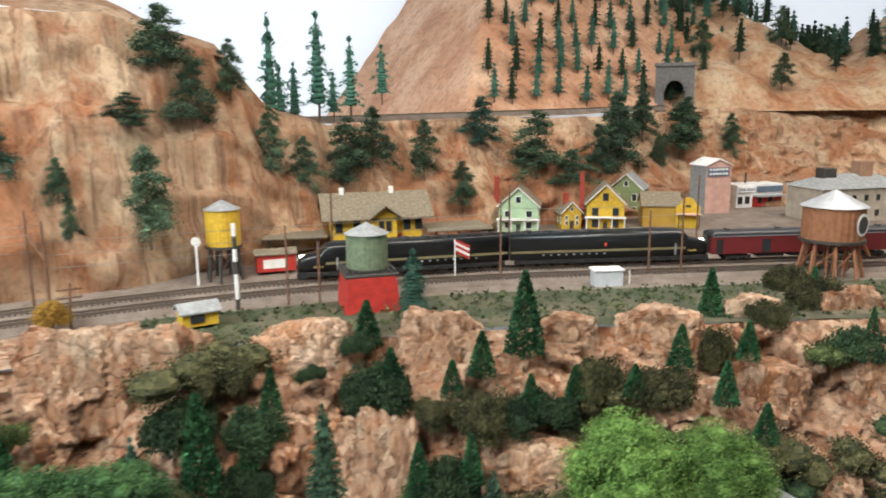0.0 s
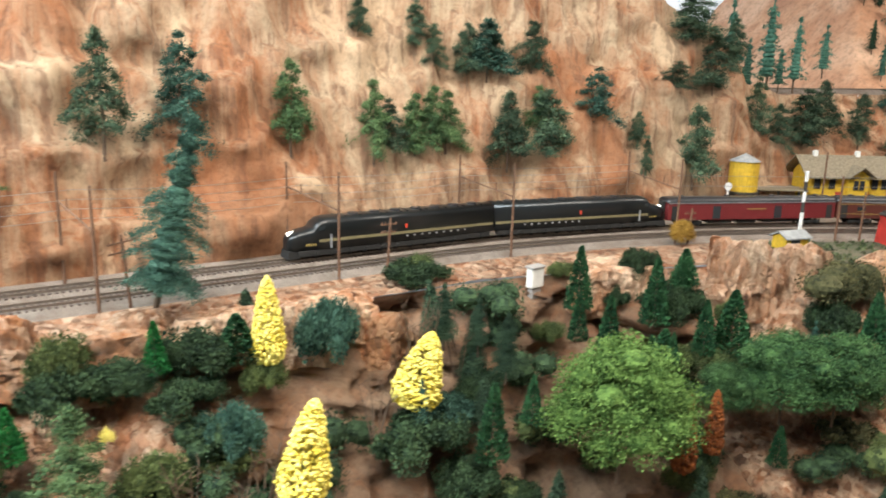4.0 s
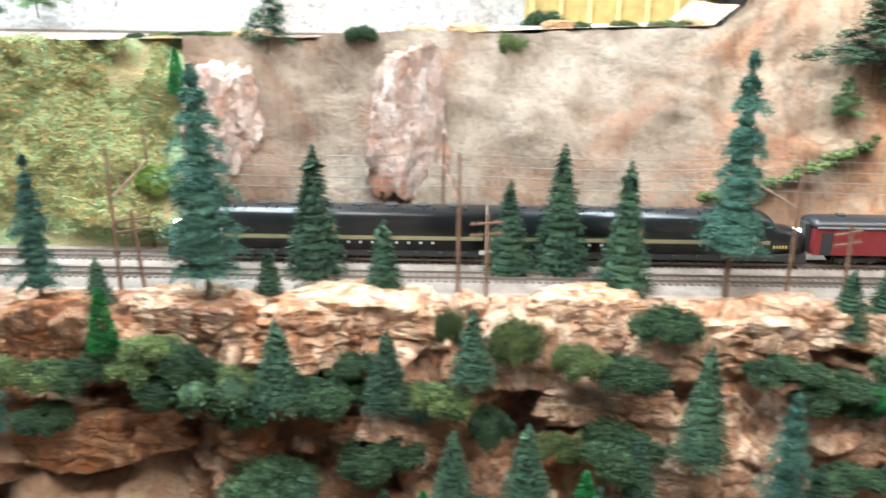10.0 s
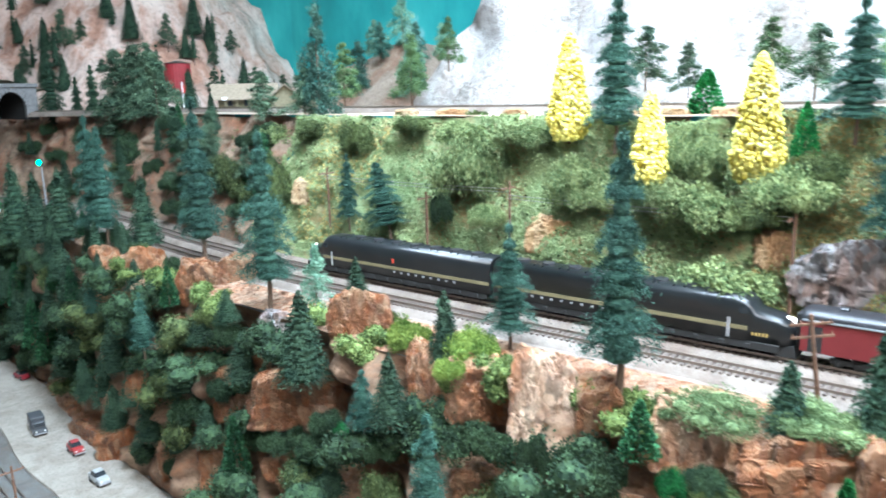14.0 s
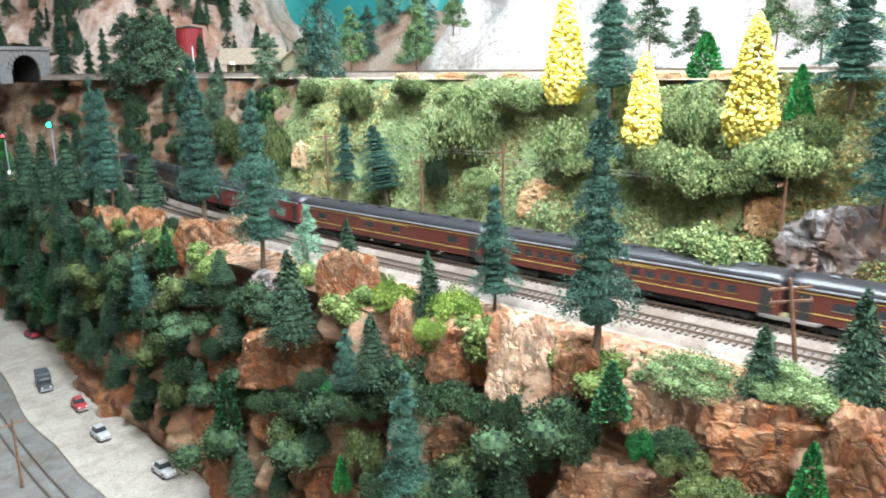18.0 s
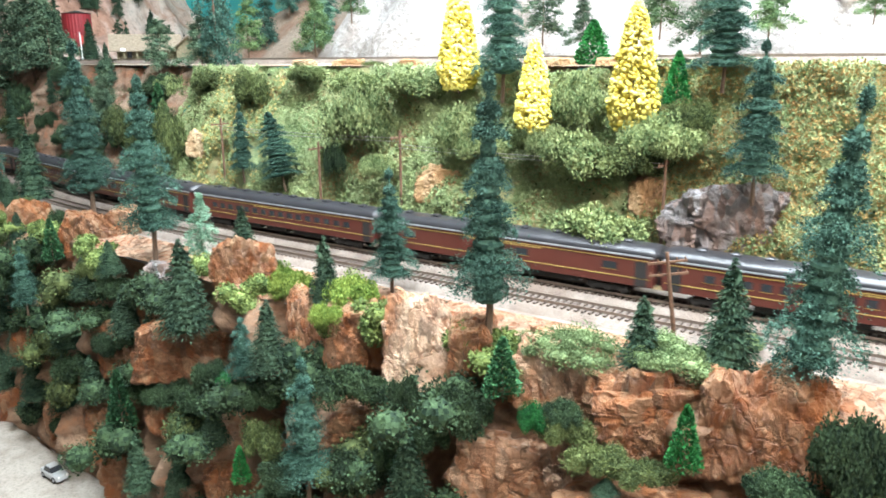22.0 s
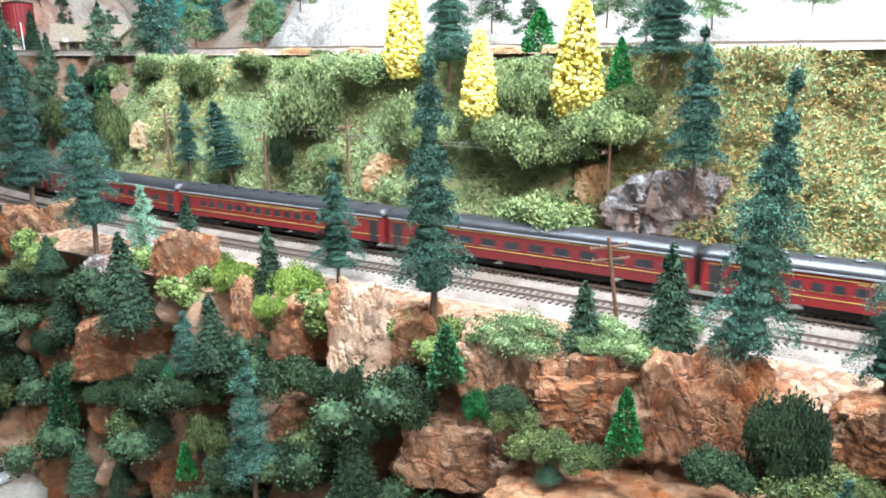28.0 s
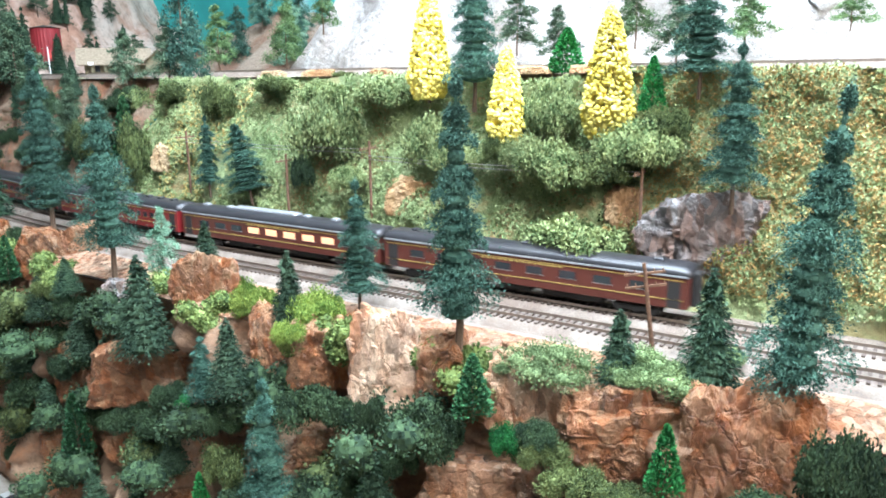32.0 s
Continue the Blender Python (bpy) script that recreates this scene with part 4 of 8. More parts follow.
TREE_SPOTS = []


def tree(kind, s, d, z, h, fat=1.0, tilt=0.0):
    """Plants a model tree of height h with its foot at (s, d, z); fat widens its crown."""
    TREE_SPOTS.append((s, z, h))
    name, label = TREE_WORDS[kind]
    m = place(s, d, z) @ pose(0, 0, 0, 0, -tilt, 0) @ pose(0, 0, 0, 0, 0, SEED.uniform(0, 360))
    t = thing(name, m, label, "tree")
    crown = part("crown", SEED.choice(CROWNS[kind]), None, t)
    crown.scale = (h * fat, h * fat, h)
    stem = part("trunk", SEED.choice(TRUNKS), None, t)
    stem.scale = (h, h, h * (.9 if kind != "poplar" else .5))
    return t


BUSHES = {"dark": [bush_mesh(200 + i, G_DARK) for i in range(5)], "brown": [bush_mesh(250 + i, G_BROWNISH) for i in range(3)], "olive": [bush_mesh(210 + i, G_OLIVE) for i in range(4)], "light": [bush_mesh(220 + i, foliage("lime foam", (.05, .10, .015), (.22, .29, .06))) for i in range(2)],
          "moss": [bush_mesh(260 + i, foliage("mossy foam", (.065, .11, .04), (.29, .345, .145))) for i in range(3)], "blue": [bush_mesh(230 + i, G_BLUE) for i in range(2)], "bright": [bush_mesh(240, G_BRIGHT)],
          "ochre": [bush_mesh(241, foliage("yellow-olive foam", (.06, .065, .01), (.26, .23, .03)))], "yellow": [bush_mesh(242, G_YELLOW, 9, 300)], "turf": [bush_mesh(243 + i, foliage("matted green foam", (.06, .10, .04), (.22, .30, .13)), 26, 620, .55, .034) for i in range(2)]}
BUSH_WORDS = {"ochre": "yellow-olive foam bush at the rim of the rocks", "yellow": "small bright yellow foam shrub on the slope", "turf": "matted light green foam along the edge of the bench",
              "moss": "grey-green mossy foam bush on the green slope", "brown": "brown-green foam bush draped over a rock ledge", "dark": "dark green foam bush growing on the rocks", "olive": "olive green foam bush growing on the rocks", "light": "lime green foam bush at the track's edge",
              "blue": "blue-green foam bush growing on the rocks", "bright": "bright green plastic bush on the rocks"}


def thicket(name, spots, per, size, mat, label, seed):
    """Undergrowth that nobody could count: loose leafy clumps at the spots (s, d, z, w, h), in one object."""
    g = rng(seed)
    out = []
    for s, d, z, w, h in spots:
        v = at(s, d, z)
        n = 5
        c = g.normal(0, .26, (n, 3)) * (w, w, h * .6) + (v.x, v.y, v.z + h * .3)
        q = g.normal(0, 1, (n * per, 3))
        q /= np.linalg.norm(q, axis=1, keepdims=True)
        P = np.repeat(c, per, 0) + q * g.uniform(.66, 1.10, (n * per, 1)) * (w * .28, w * .28, h * .40)
        out.append(leaf_quads(g, P, q * (1, 1, .4), size))
        for one in c:
            out.append(lump(g, one, (w * .20, w * .20, h * .28), SMALL_BALL))
    return tagged(new(name, quad_mesh(name, np.concatenate(out), mat)), label, "vegetation", "", "stuff")


def bush(kind, s, d, z, w, h=None):
    ob = part("bush", SEED.choice(BUSHES[kind]))
    tagged(ob, BUSH_WORDS[kind], "bush")
    ob.matrix_basis = place(s, d, z, SEED.uniform(-25, 25)) @ Matrix.Diagonal((w / 1.9, w / 2 * SEED.uniform(.6, .9), (h or w * .7) * 1.15, 1))
    return ob


# ---- boulders ----
def boulder_mesh(seed, mat):
    """A blocky cast rock: a slab cut by slanting planes, chipped and grained."""
    g = random.Random(seed)
    bm = bmesh.new()
    bmesh.ops.create_icosphere(bm, subdivisions=5, radius=1)
    off = Vector((g.uniform(0, 50), g.uniform(0, 50), g.uniform(0, 50)))
    cuts = []
    for n in ((1, 0, 0), (-1, 0, 0), (0, 1, 0), (0, -1, 0), (0, 0, 1), (0, 0, -1)):
        cuts.append((Vector([a + g.uniform(-.22, .22) for a in n]).normalized(), .50))
    for i in range(11):
        cuts.append((Vector((g.uniform(-1, 1), g.uniform(-1, .4), g.uniform(-1, 1))).normalized(), g.uniform(.50, .64)))
    for v in bm.verts:
        u = v.co.normalized()
        w = u + .05 * Vector((noise.noise(u * 3 + off), noise.noise(u * 3 - off), noise.noise(u * 3 + off * 2)))
        r = min(d / max(.05, w.dot(n)) for n, d in cuts if w.dot(n) > .05)
        c = u * min(r, .78)
        q = Vector((c.x * 1.7, c.y * 1.2, c.z)) + off
        grain = noise.fractal(c * 7 + off, .8, 2.1, 4) * .035
        v.co = c * (1 - .12 * facets(q, 2.2, .7) - .06 * facets(q, 5.2, .8) - .028 * facets(q, 11, .8) + grain)
    for f in bm.faces:
        f.smooth = True
    me = bpy.data.meshes.new("boulder")
    bm.to_mesh(me)
    bm.free()
    me.set_sharp_from_angle(angle=radians(24))
    me.materials.append(mat)
    return me


BOULDERS = {"orange": [boulder_mesh(i, ROCK_CAST) for i in range(9)], "cream": [boulder_mesh(60 + i, ROCK_CREAM) for i in range(6)], "grey": [boulder_mesh(30 + i, GREY_ROCK) for i in range(3)], "tan": [boulder_mesh(40 + i, TAN_ROCK) for i in range(3)], "pink": [boulder_mesh(50 + i, PINK_FACE) for i in range(2)]}
ROCK_SPOTS = []
BOULDER_WORDS = {"pink": "pale pinkish cast rock face with red crevices", "cream": "cream and orange cast plaster rock face", "orange": "orange-tan cast plaster rock face with rust stains", "grey": "grey and pinkish cast plaster rock", "tan": "tan cast plaster rock face"}


def boulder(kind, s, d, z, w, h, depth=None, turn=0):
    """A cast rock, w wide along the line and h high, its middle at (s, d, z)."""
    ROCK_SPOTS.append((s, z, w, h))
    ob = part("rock", SEED.choice(BOULDERS[kind]))
    tagged(ob, BOULDER_WORDS[kind], "rock")
    ob.matrix_basis = place(s, d, z, turn) @ Matrix.Diagonal((w, depth or max(.05, w * .55), h, 1))
    return ob


# ---- rocks, from the town to the far end ----
boulder("cream", -3.112, -0.236, 1.175, 0.098, 0.067, 0.053)
boulder("cream", -3.080, -0.330, 1.138, 0.045, 0.061, 0.050)
boulder("cream", -2.973, -0.258, 1.186, 0.068, 0.051, 0.045, -26)
boulder("cream", -2.947, -0.342, 1.121, 0.087, 0.065, 0.045, -27)
boulder("cream", -2.840, -0.288, 1.174, 0.103, 0.074, 0.050, -22)
boulder("cream", -2.840, -0.339, 1.118, 0.127, 0.059, 0.062, -24)
boulder("cream", -2.717, -0.279, 1.177, 0.072, 0.053, 0.045, -20)
boulder("cream", -2.637, -0.322, 1.122, 0.091, 0.058, 0.045, -20)
boulder("cream", -2.633, -0.373, 1.064, 0.109, 0.056, 0.054, -21)
boulder("cream", -2.534, -0.280, 1.163, 0.090, 0.101, 0.045, -18)
boulder("cream", -2.430, -0.358, 1.055, 0.064, 0.153, 0.045, -19)
boulder("cream", -2.371, -0.380, 1.023, 0.052, 0.062, 0.045, -18)
boulder("cream", -2.352, -0.246, 1.170, 0.119, 0.077, 0.058, -16)
boulder("cream", -2.346, -0.321, 1.080, 0.083, 0.089, 0.045, -17)
boulder("cream", -2.261, -0.356, 1.029, 0.102, 0.065, 0.050, -16)
boulder("cream", -2.175, -0.227, 1.153, 0.097, 0.118, 0.047, -13)
boulder("cream", -2.080, -0.215, 1.161, 0.102, 0.121, 0.050, -11)
boulder("cream", -1.864, -0.179, 1.164, 0.137, 0.062, 0.074)
boulder("orange", -1.485, -0.168, 1.139, 0.073, 0.061, 0.045, -34)
boulder("orange", -1.251, -0.177, 1.105, 0.036, 0.035, 0.045, -25)
boulder("cream", -1.245, -0.125, 1.178, 0.068, 0.044, 0.045, -23)
boulder("cream", -1.174, -0.233, 1.016, 0.066, 0.051, 0.045, -23)
boulder("cream", -1.161, -0.164, 1.109, 0.033, 0.028, 0.045, -20)
boulder("cream", -1.106, -0.119, 1.172, 0.109, 0.075, 0.053, -16)
boulder("cream", -1.078, -0.200, 1.039, 0.044, 0.039, 0.045, -16)
boulder("cream", -1.025, -0.120, 1.165, 0.042, 0.057, 0.045, -11)
boulder("cream", -0.931, -0.096, 1.183, 0.155, 0.069, 0.076, -5)
boulder("cream", -0.877, -0.125, 1.145, 0.056, 0.049, 0.045, -23)
boulder("cream", -0.865, -0.169, 1.055, 0.055, 0.036, 0.045, -1)
boulder("cream", -0.846, -0.169, 1.054, 0.052, 0.037, 0.045, -23)
boulder("cream", -0.798, -0.107, 1.178, 0.088, 0.046, 0.045, -18)
boulder("cream", -0.779, -0.147, 1.090, 0.120, 0.098, 0.059, 5)
boulder("cream", -0.769, -0.102, 1.183, 0.102, 0.058, 0.050, 5)
boulder("cream", -0.769, -0.147, 1.095, 0.089, 0.084, 0.045, -18)
boulder("cream", -0.718, -0.111, 1.170, 0.093, 0.038, 0.046, -14)
boulder("cream", -0.683, -0.169, 1.041, 0.082, 0.042, 0.045, -13)
boulder("cream", -0.664, -0.143, 1.093, 0.094, 0.050, 0.046, -11)
boulder("cream", -0.633, -0.106, 1.179, 0.090, 0.038, 0.045, -9)
boulder("cream", -0.571, -0.115, 1.160, 0.046, 0.075, 0.045, -5)
boulder("cream", -0.568, -0.133, 1.116, 0.039, 0.029, 0.045, -5)
boulder("cream", -0.536, -0.161, 1.046, 0.103, 0.058, 0.050, -2)
boulder("cream", -0.468, -0.132, 1.116, 0.107, 0.035, 0.053, 2)
boulder("cream", -0.449, -0.108, 1.179, 0.101, 0.050, 0.050, 4)
boulder("orange", -0.443, -0.158, 1.056, 0.077, 0.068, 0.045, 4)
boulder("orange", -0.353, -0.128, 1.136, 0.050, 0.035, 0.045, 10)
boulder("cream", -0.351, -0.110, 1.182, 0.031, 0.032, 0.045, 10)
boulder("orange", -0.307, -0.143, 1.091, 0.108, 0.056, 0.053, -11)
boulder("orange", -0.296, -0.143, 1.090, 0.112, 0.050, 0.055, 14)
boulder("pink", -0.285, 0.074, 1.320, 0.078, 0.153, 0.045, 11)
boulder("orange", -0.253, -0.173, 1.029, 0.090, 0.033, 0.045, 18)
boulder("cream", -0.248, -0.108, 1.179, 0.148, 0.049, 0.072, -6)
boulder("cream", -0.241, -0.110, 1.171, 0.157, 0.057, 0.077, 17)
boulder("orange", -0.209, -0.140, 1.107, 0.089, 0.036, 0.045, -4)
boulder("orange", -0.182, -0.146, 1.092, 0.083, 0.052, 0.045, 21)
boulder("orange", -0.134, -0.119, 1.171, 0.048, 0.033, 0.045, -6)
boulder("cream", -0.123, -0.115, 1.172, 0.129, 0.052, 0.063, 3)
boulder("pink", -0.089, 0.070, 1.329, 0.076, 0.112, 0.045, 20)
boulder("cream", -0.086, -0.116, 1.181, 0.053, 0.041, 0.045, -3)
boulder("orange", -0.054, -0.143, 1.105, 0.055, 0.028, 0.045, -0)
boulder("orange", -0.049, -0.145, 1.087, 0.134, 0.056, 0.066, 9)
boulder("orange", -0.001, -0.127, 1.174, 0.061, 0.051, 0.045, 4)
boulder("orange", 0.014, -0.130, 1.170, 0.079, 0.050, 0.045, 13)
boulder("orange", 0.060, -0.153, 1.099, 0.118, 0.044, 0.058, 9)
boulder("orange", 0.110, -0.137, 1.173, 0.055, 0.081, 0.045, 5)
boulder("orange", 0.149, -0.141, 1.161, 0.049, 0.081, 0.045, 9)
boulder("orange", 0.166, -0.153, 1.080, 0.200, 0.060, 0.090, 24)
boulder("orange", 0.199, -0.144, 1.159, 0.085, 0.055, 0.045, 25)
boulder("grey", 0.215, 0.063, 1.264, 0.098, 0.061, 0.048, 10)
boulder("orange", 0.218, -0.145, 1.159, 0.061, 0.076, 0.045, 14)
boulder("cream", 0.271, -0.147, 1.166, 0.078, 0.077, 0.045, 18)
boulder("tan", 0.292, 0.070, 1.283, 0.035, 0.035, 0.045, 14)
boulder("cream", 0.310, -0.167, 1.094, 0.095, 0.053, 0.047, 21)
boulder("orange", 0.362, -0.150, 1.178, 0.041, 0.051, 0.045, 24)
boulder("cream", 0.411, -0.157, 1.163, 0.053, 0.106, 0.045, 27)
boulder("orange", 0.467, -0.176, 1.090, 0.048, 0.038, 0.045, 31)
boulder("orange", 0.482, -0.158, 1.169, 0.063, 0.060, 0.045, 31)
boulder("orange", 0.498, -0.184, 1.055, 0.036, 0.034, 0.045, 33)
boulder("tan", 0.534, 0.070, 1.271, 0.072, 0.045, 0.045, 25)
boulder("orange", 0.547, -0.158, 1.166, 0.035, 0.070, 0.045, 34)
boulder("orange", 0.563, -0.172, 1.098, 0.039, 0.041, 0.045, 35)
boulder("orange", 0.579, -0.194, 1.002, 0.047, 0.036, 0.045, 37)
boulder("orange", 0.646, -0.192, 0.980, 0.047, 0.041, 0.045, 39)
boulder("orange", 0.662, -0.128, 1.184, 0.062, 0.081, 0.045, 37)
boulder("orange", 0.702, -0.182, 0.996, 0.052, 0.040, 0.045, 41)
boulder("orange", 0.735, -0.156, 1.098, 0.121, 0.072, 0.060, 41)
boulder("orange", 0.748, -0.173, 1.014, 0.065, 0.058, 0.045, 42)
boulder("grey", 0.796, -0.141, 1.166, 0.040, 0.040, 0.045, 42)
boulder("orange", 0.798, -0.146, 1.139, 0.052, 0.049, 0.045, 42)
boulder("orange", 0.827, -0.179, 0.921, 0.079, 0.070, 0.045, 45)
boulder("orange", 0.868, -0.155, 1.069, 0.063, 0.087, 0.045, 45)
boulder("orange", 0.888, -0.171, 0.956, 0.067, 0.088, 0.045, 47)
boulder("orange", 0.952, -0.076, 1.190, 0.074, 0.063, 0.045, 45)
boulder("orange", 0.976, -0.153, 1.076, 0.047, 0.048, 0.045, 49)
boulder("orange", 0.995, -0.171, 0.942, 0.059, 0.061, 0.045, 50)
boulder("orange", 0.996, -0.115, 1.185, 0.055, 0.063, 0.045, 48)
boulder("tan", 1.008, 0.086, 1.290, 0.045, 0.041, 0.045, 42)
boulder("orange", 1.093, -0.160, 1.005, 0.054, 0.075, 0.045, 50)
boulder("orange", 1.134, -0.127, 1.175, 0.062, 0.083, 0.045, 50)
boulder("orange", 1.140, -0.141, 1.103, 0.043, 0.062, 0.045, 50)
boulder("orange", 1.156, -0.169, 0.908, 0.091, 0.064, 0.045, 50)
boulder("orange", 1.229, -0.155, 1.006, 0.037, 0.075, 0.045, 50)
boulder("orange", 1.240, -0.167, 0.880, 0.160, 0.066, 0.086)
boulder("orange", 1.288, -0.126, 1.164, 0.064, 0.066, 0.050)
boulder("orange", 1.288, -0.140, 1.097, 0.065, 0.066, 0.050)
boulder("orange", 1.408, -0.170, 0.880, 0.118, 0.073, 0.063)
boulder("orange", 1.488, -0.170, 0.884, 0.111, 0.063, 0.059)
boulder("orange", 1.552, -0.153, 1.032, 0.063, 0.051, 0.050)

# ---- bushes ----
bush("brown", -3.072, -0.152, 1.186, 0.074, 0.048)
bush("brown", -3.064, -0.234, 1.183, 0.085, 0.056)
bush("dark", -3.064, -0.334, 1.143, 0.086, 0.056)
bush("brown", -2.970, -0.292, 1.178, 0.064, 0.046)
bush("brown", -2.882, -0.344, 1.146, 0.052, 0.069)
bush("brown", -2.828, -0.419, 1.079, 0.089, 0.040)
bush("brown", -2.810, -0.373, 1.123, 0.092, 0.050)
bush("brown", -2.725, -0.364, 1.118, 0.075, 0.075)
bush("dark", -2.636, -0.377, 1.098, 0.090, 0.069)
bush("brown", -2.588, -0.449, 1.026, 0.099, 0.046)
bush("brown", -2.547, -0.373, 1.092, 0.081, 0.081)
bush("dark", -2.497, -0.415, 1.047, 0.085, 0.070)
bush("brown", -2.487, -0.365, 1.110, 0.048, 0.048)
bush("dark", -2.430, -0.335, 1.120, 0.090, 0.081)
bush("dark", -2.412, -0.295, 1.178, 0.042, 0.033)
bush("dark", -2.346, -0.307, 1.159, 0.041, 0.024)
bush("dark", -2.263, -0.333, 1.099, 0.093, 0.065)
bush("dark", -2.237, -0.362, 1.059, 0.068, 0.060)
bush("brown", -2.233, -0.286, 1.150, 0.077, 0.061)
bush("dark", -2.181, -0.304, 1.108, 0.093, 0.065)
bush("olive", -1.997, -0.279, 1.130, 0.043, 0.036)
bush("olive", -1.976, -0.296, 1.060, 0.104, 0.068)
bush("olive", -1.944, -0.312, 1.078, 0.082, 0.044)
bush("brown", -1.928, -0.291, 1.057, 0.106, 0.069)
bush("dark", -1.928, -0.232, 1.130, 0.097, 0.063)
bush("dark", -1.927, -0.259, 1.131, 0.085, 0.064)
bush("dark", -1.904, -0.191, 1.176, 0.083, 0.054)
bush("olive", -1.879, -0.299, 1.082, 0.080, 0.043)
bush("dark", -1.848, -0.213, 1.145, 0.053, 0.035)
bush("olive", -1.848, -0.371, 0.967, 0.071, 0.046)
bush("olive", -1.784, -0.168, 1.179, 0.044, 0.028)
bush("olive", -1.720, -0.220, 1.115, 0.050, 0.033)
bush("olive", -1.584, -0.107, 1.186, 0.058, 0.038)
bush("dark", -1.579, -0.253, 1.078, 0.062, 0.046)
bush("dark", -1.576, -0.329, 0.982, 0.065, 0.043)
bush("dark", -1.568, -0.122, 1.184, 0.111, 0.038)
bush("blue", -1.528, -0.255, 1.054, 0.089, 0.058)
bush("dark", -1.528, -0.306, 0.999, 0.086, 0.056)
bush("dark", -1.483, -0.277, 1.041, 0.117, 0.073)
bush("blue", -1.421, -0.188, 1.137, 0.084, 0.088)
bush("olive", -1.340, -0.208, 1.124, 0.051, 0.043)
bush("dark", -1.329, -0.300, 1.015, 0.060, 0.040)
bush("blue", -1.297, -0.236, 1.076, 0.070, 0.070)
bush("dark", -1.284, -0.185, 1.144, 0.094, 0.065)
bush("dark", -1.265, -0.207, 1.121, 0.084, 0.042)
bush("olive", -1.227, -0.245, 1.057, 0.067, 0.061)
bush("dark", -1.215, -0.190, 1.138, 0.070, 0.049)
bush("yellow", -1.194, -0.216, 1.108, 0.019, 0.022)
bush("dark", -1.167, -0.186, 1.134, 0.089, 0.062)
bush("olive", -1.166, -0.173, 1.152, 0.064, 0.066)
bush("dark", -1.119, -0.234, 1.060, 0.052, 0.045)
bush("olive", -1.100, -0.207, 1.094, 0.072, 0.059)
bush("dark", -1.075, -0.215, 1.079, 0.071, 0.058)
bush("dark", -1.061, -0.189, 1.121, 0.085, 0.052)
bush("dark", -1.027, -0.231, 1.047, 0.069, 0.050)
bush("dark", -1.010, -0.180, 1.130, 0.096, 0.058)
bush("dark", -0.971, -0.212, 1.069, 0.074, 0.049)
bush("dark", -0.961, -0.193, 1.105, 0.081, 0.050)
bush("dark", -0.940, -0.173, 1.136, 0.106, 0.056)
bush("dark", -0.917, -0.190, 1.105, 0.055, 0.049)
bush("dark", -0.916, -0.219, 1.052, 0.060, 0.042)
bush("light", -0.906, -0.116, 1.194, 0.039, 0.019)
bush("dark", -0.901, -0.163, 1.145, 0.055, 0.049)
bush("dark", -0.899, -0.189, 1.091, 0.049, 0.061)
bush("olive", -0.875, -0.219, 1.051, 0.064, 0.035)
bush("dark", -0.833, -0.172, 1.129, 0.037, 0.043)
bush("ochre", -0.821, -0.162, 1.143, 0.062, 0.059)
bush("dark", -0.819, -0.192, 1.084, 0.036, 0.054)
bush("dark", -0.795, -0.167, 1.152, 0.052, 0.029)
bush("dark", -0.772, -0.163, 1.152, 0.055, 0.033)
bush("dark", -0.754, -0.165, 1.150, 0.073, 0.037)
bush("olive", -0.731, -0.222, 1.039, 0.065, 0.032)
bush("dark", -0.723, -0.169, 1.139, 0.098, 0.037)
bush("bright", -0.693, -0.177, 1.125, 0.040, 0.026)
bush("dark", -0.662, -0.200, 1.068, 0.078, 0.026)
bush("dark", -0.649, -0.174, 1.129, 0.085, 0.028)
bush("dark", -0.610, -0.167, 1.144, 0.073, 0.033)
bush("dark", -0.515, -0.154, 1.174, 0.067, 0.043)
bush("olive", -0.499, -0.221, 1.034, 0.117, 0.027)
bush("dark", -0.484, -0.170, 1.139, 0.072, 0.036)
bush("dark", -0.470, -0.192, 1.081, 0.089, 0.045)
bush("dark", -0.456, 0.345, 1.410, 0.081, 0.053)
bush("olive", -0.440, -0.168, 1.149, 0.054, 0.030)
bush("olive", -0.436, -0.164, 1.160, 0.042, 0.020)
bush("olive", -0.423, -0.192, 1.083, 0.042, 0.036)
bush("olive", -0.392, 0.133, 1.395, 0.051, 0.033)
bush("olive", -0.388, -0.162, 1.154, 0.050, 0.058)
bush("dark", -0.366, -0.186, 1.097, 0.047, 0.042)
bush("olive", -0.332, -0.158, 1.172, 0.026, 0.042)
bush("olive", -0.323, -0.179, 1.118, 0.065, 0.036)
bush("dark", -0.277, -0.195, 1.068, 0.088, 0.047)
bush("dark", -0.259, -0.171, 1.147, 0.054, 0.027)
bush("dark", -0.239, -0.178, 1.116, 0.082, 0.045)
bush("dark", -0.232, 0.103, 1.405, 0.044, 0.028)
bush("dark", -0.190, -0.201, 1.051, 0.087, 0.041)
bush("dark", -0.169, -0.183, 1.105, 0.035, 0.029)
bush("olive", -0.161, -0.177, 1.135, 0.055, 0.027)
bush("dark", -0.117, -0.174, 1.143, 0.061, 0.033)
bush("dark", -0.108, -0.170, 1.155, 0.048, 0.029)
bush("dark", -0.097, -0.179, 1.126, 0.062, 0.034)
bush("olive", -0.086, -0.169, 1.160, 0.053, 0.026)
bush("olive", -0.063, -0.175, 1.144, 0.067, 0.030)
bush("dark", -0.044, -0.177, 1.143, 0.055, 0.032)
bush("light", -0.024, 0.035, 1.250, 0.053, 0.049)
bush("dark", -0.011, -0.182, 1.137, 0.061, 0.033)
bush("dark", -0.007, -0.193, 1.106, 0.056, 0.030)
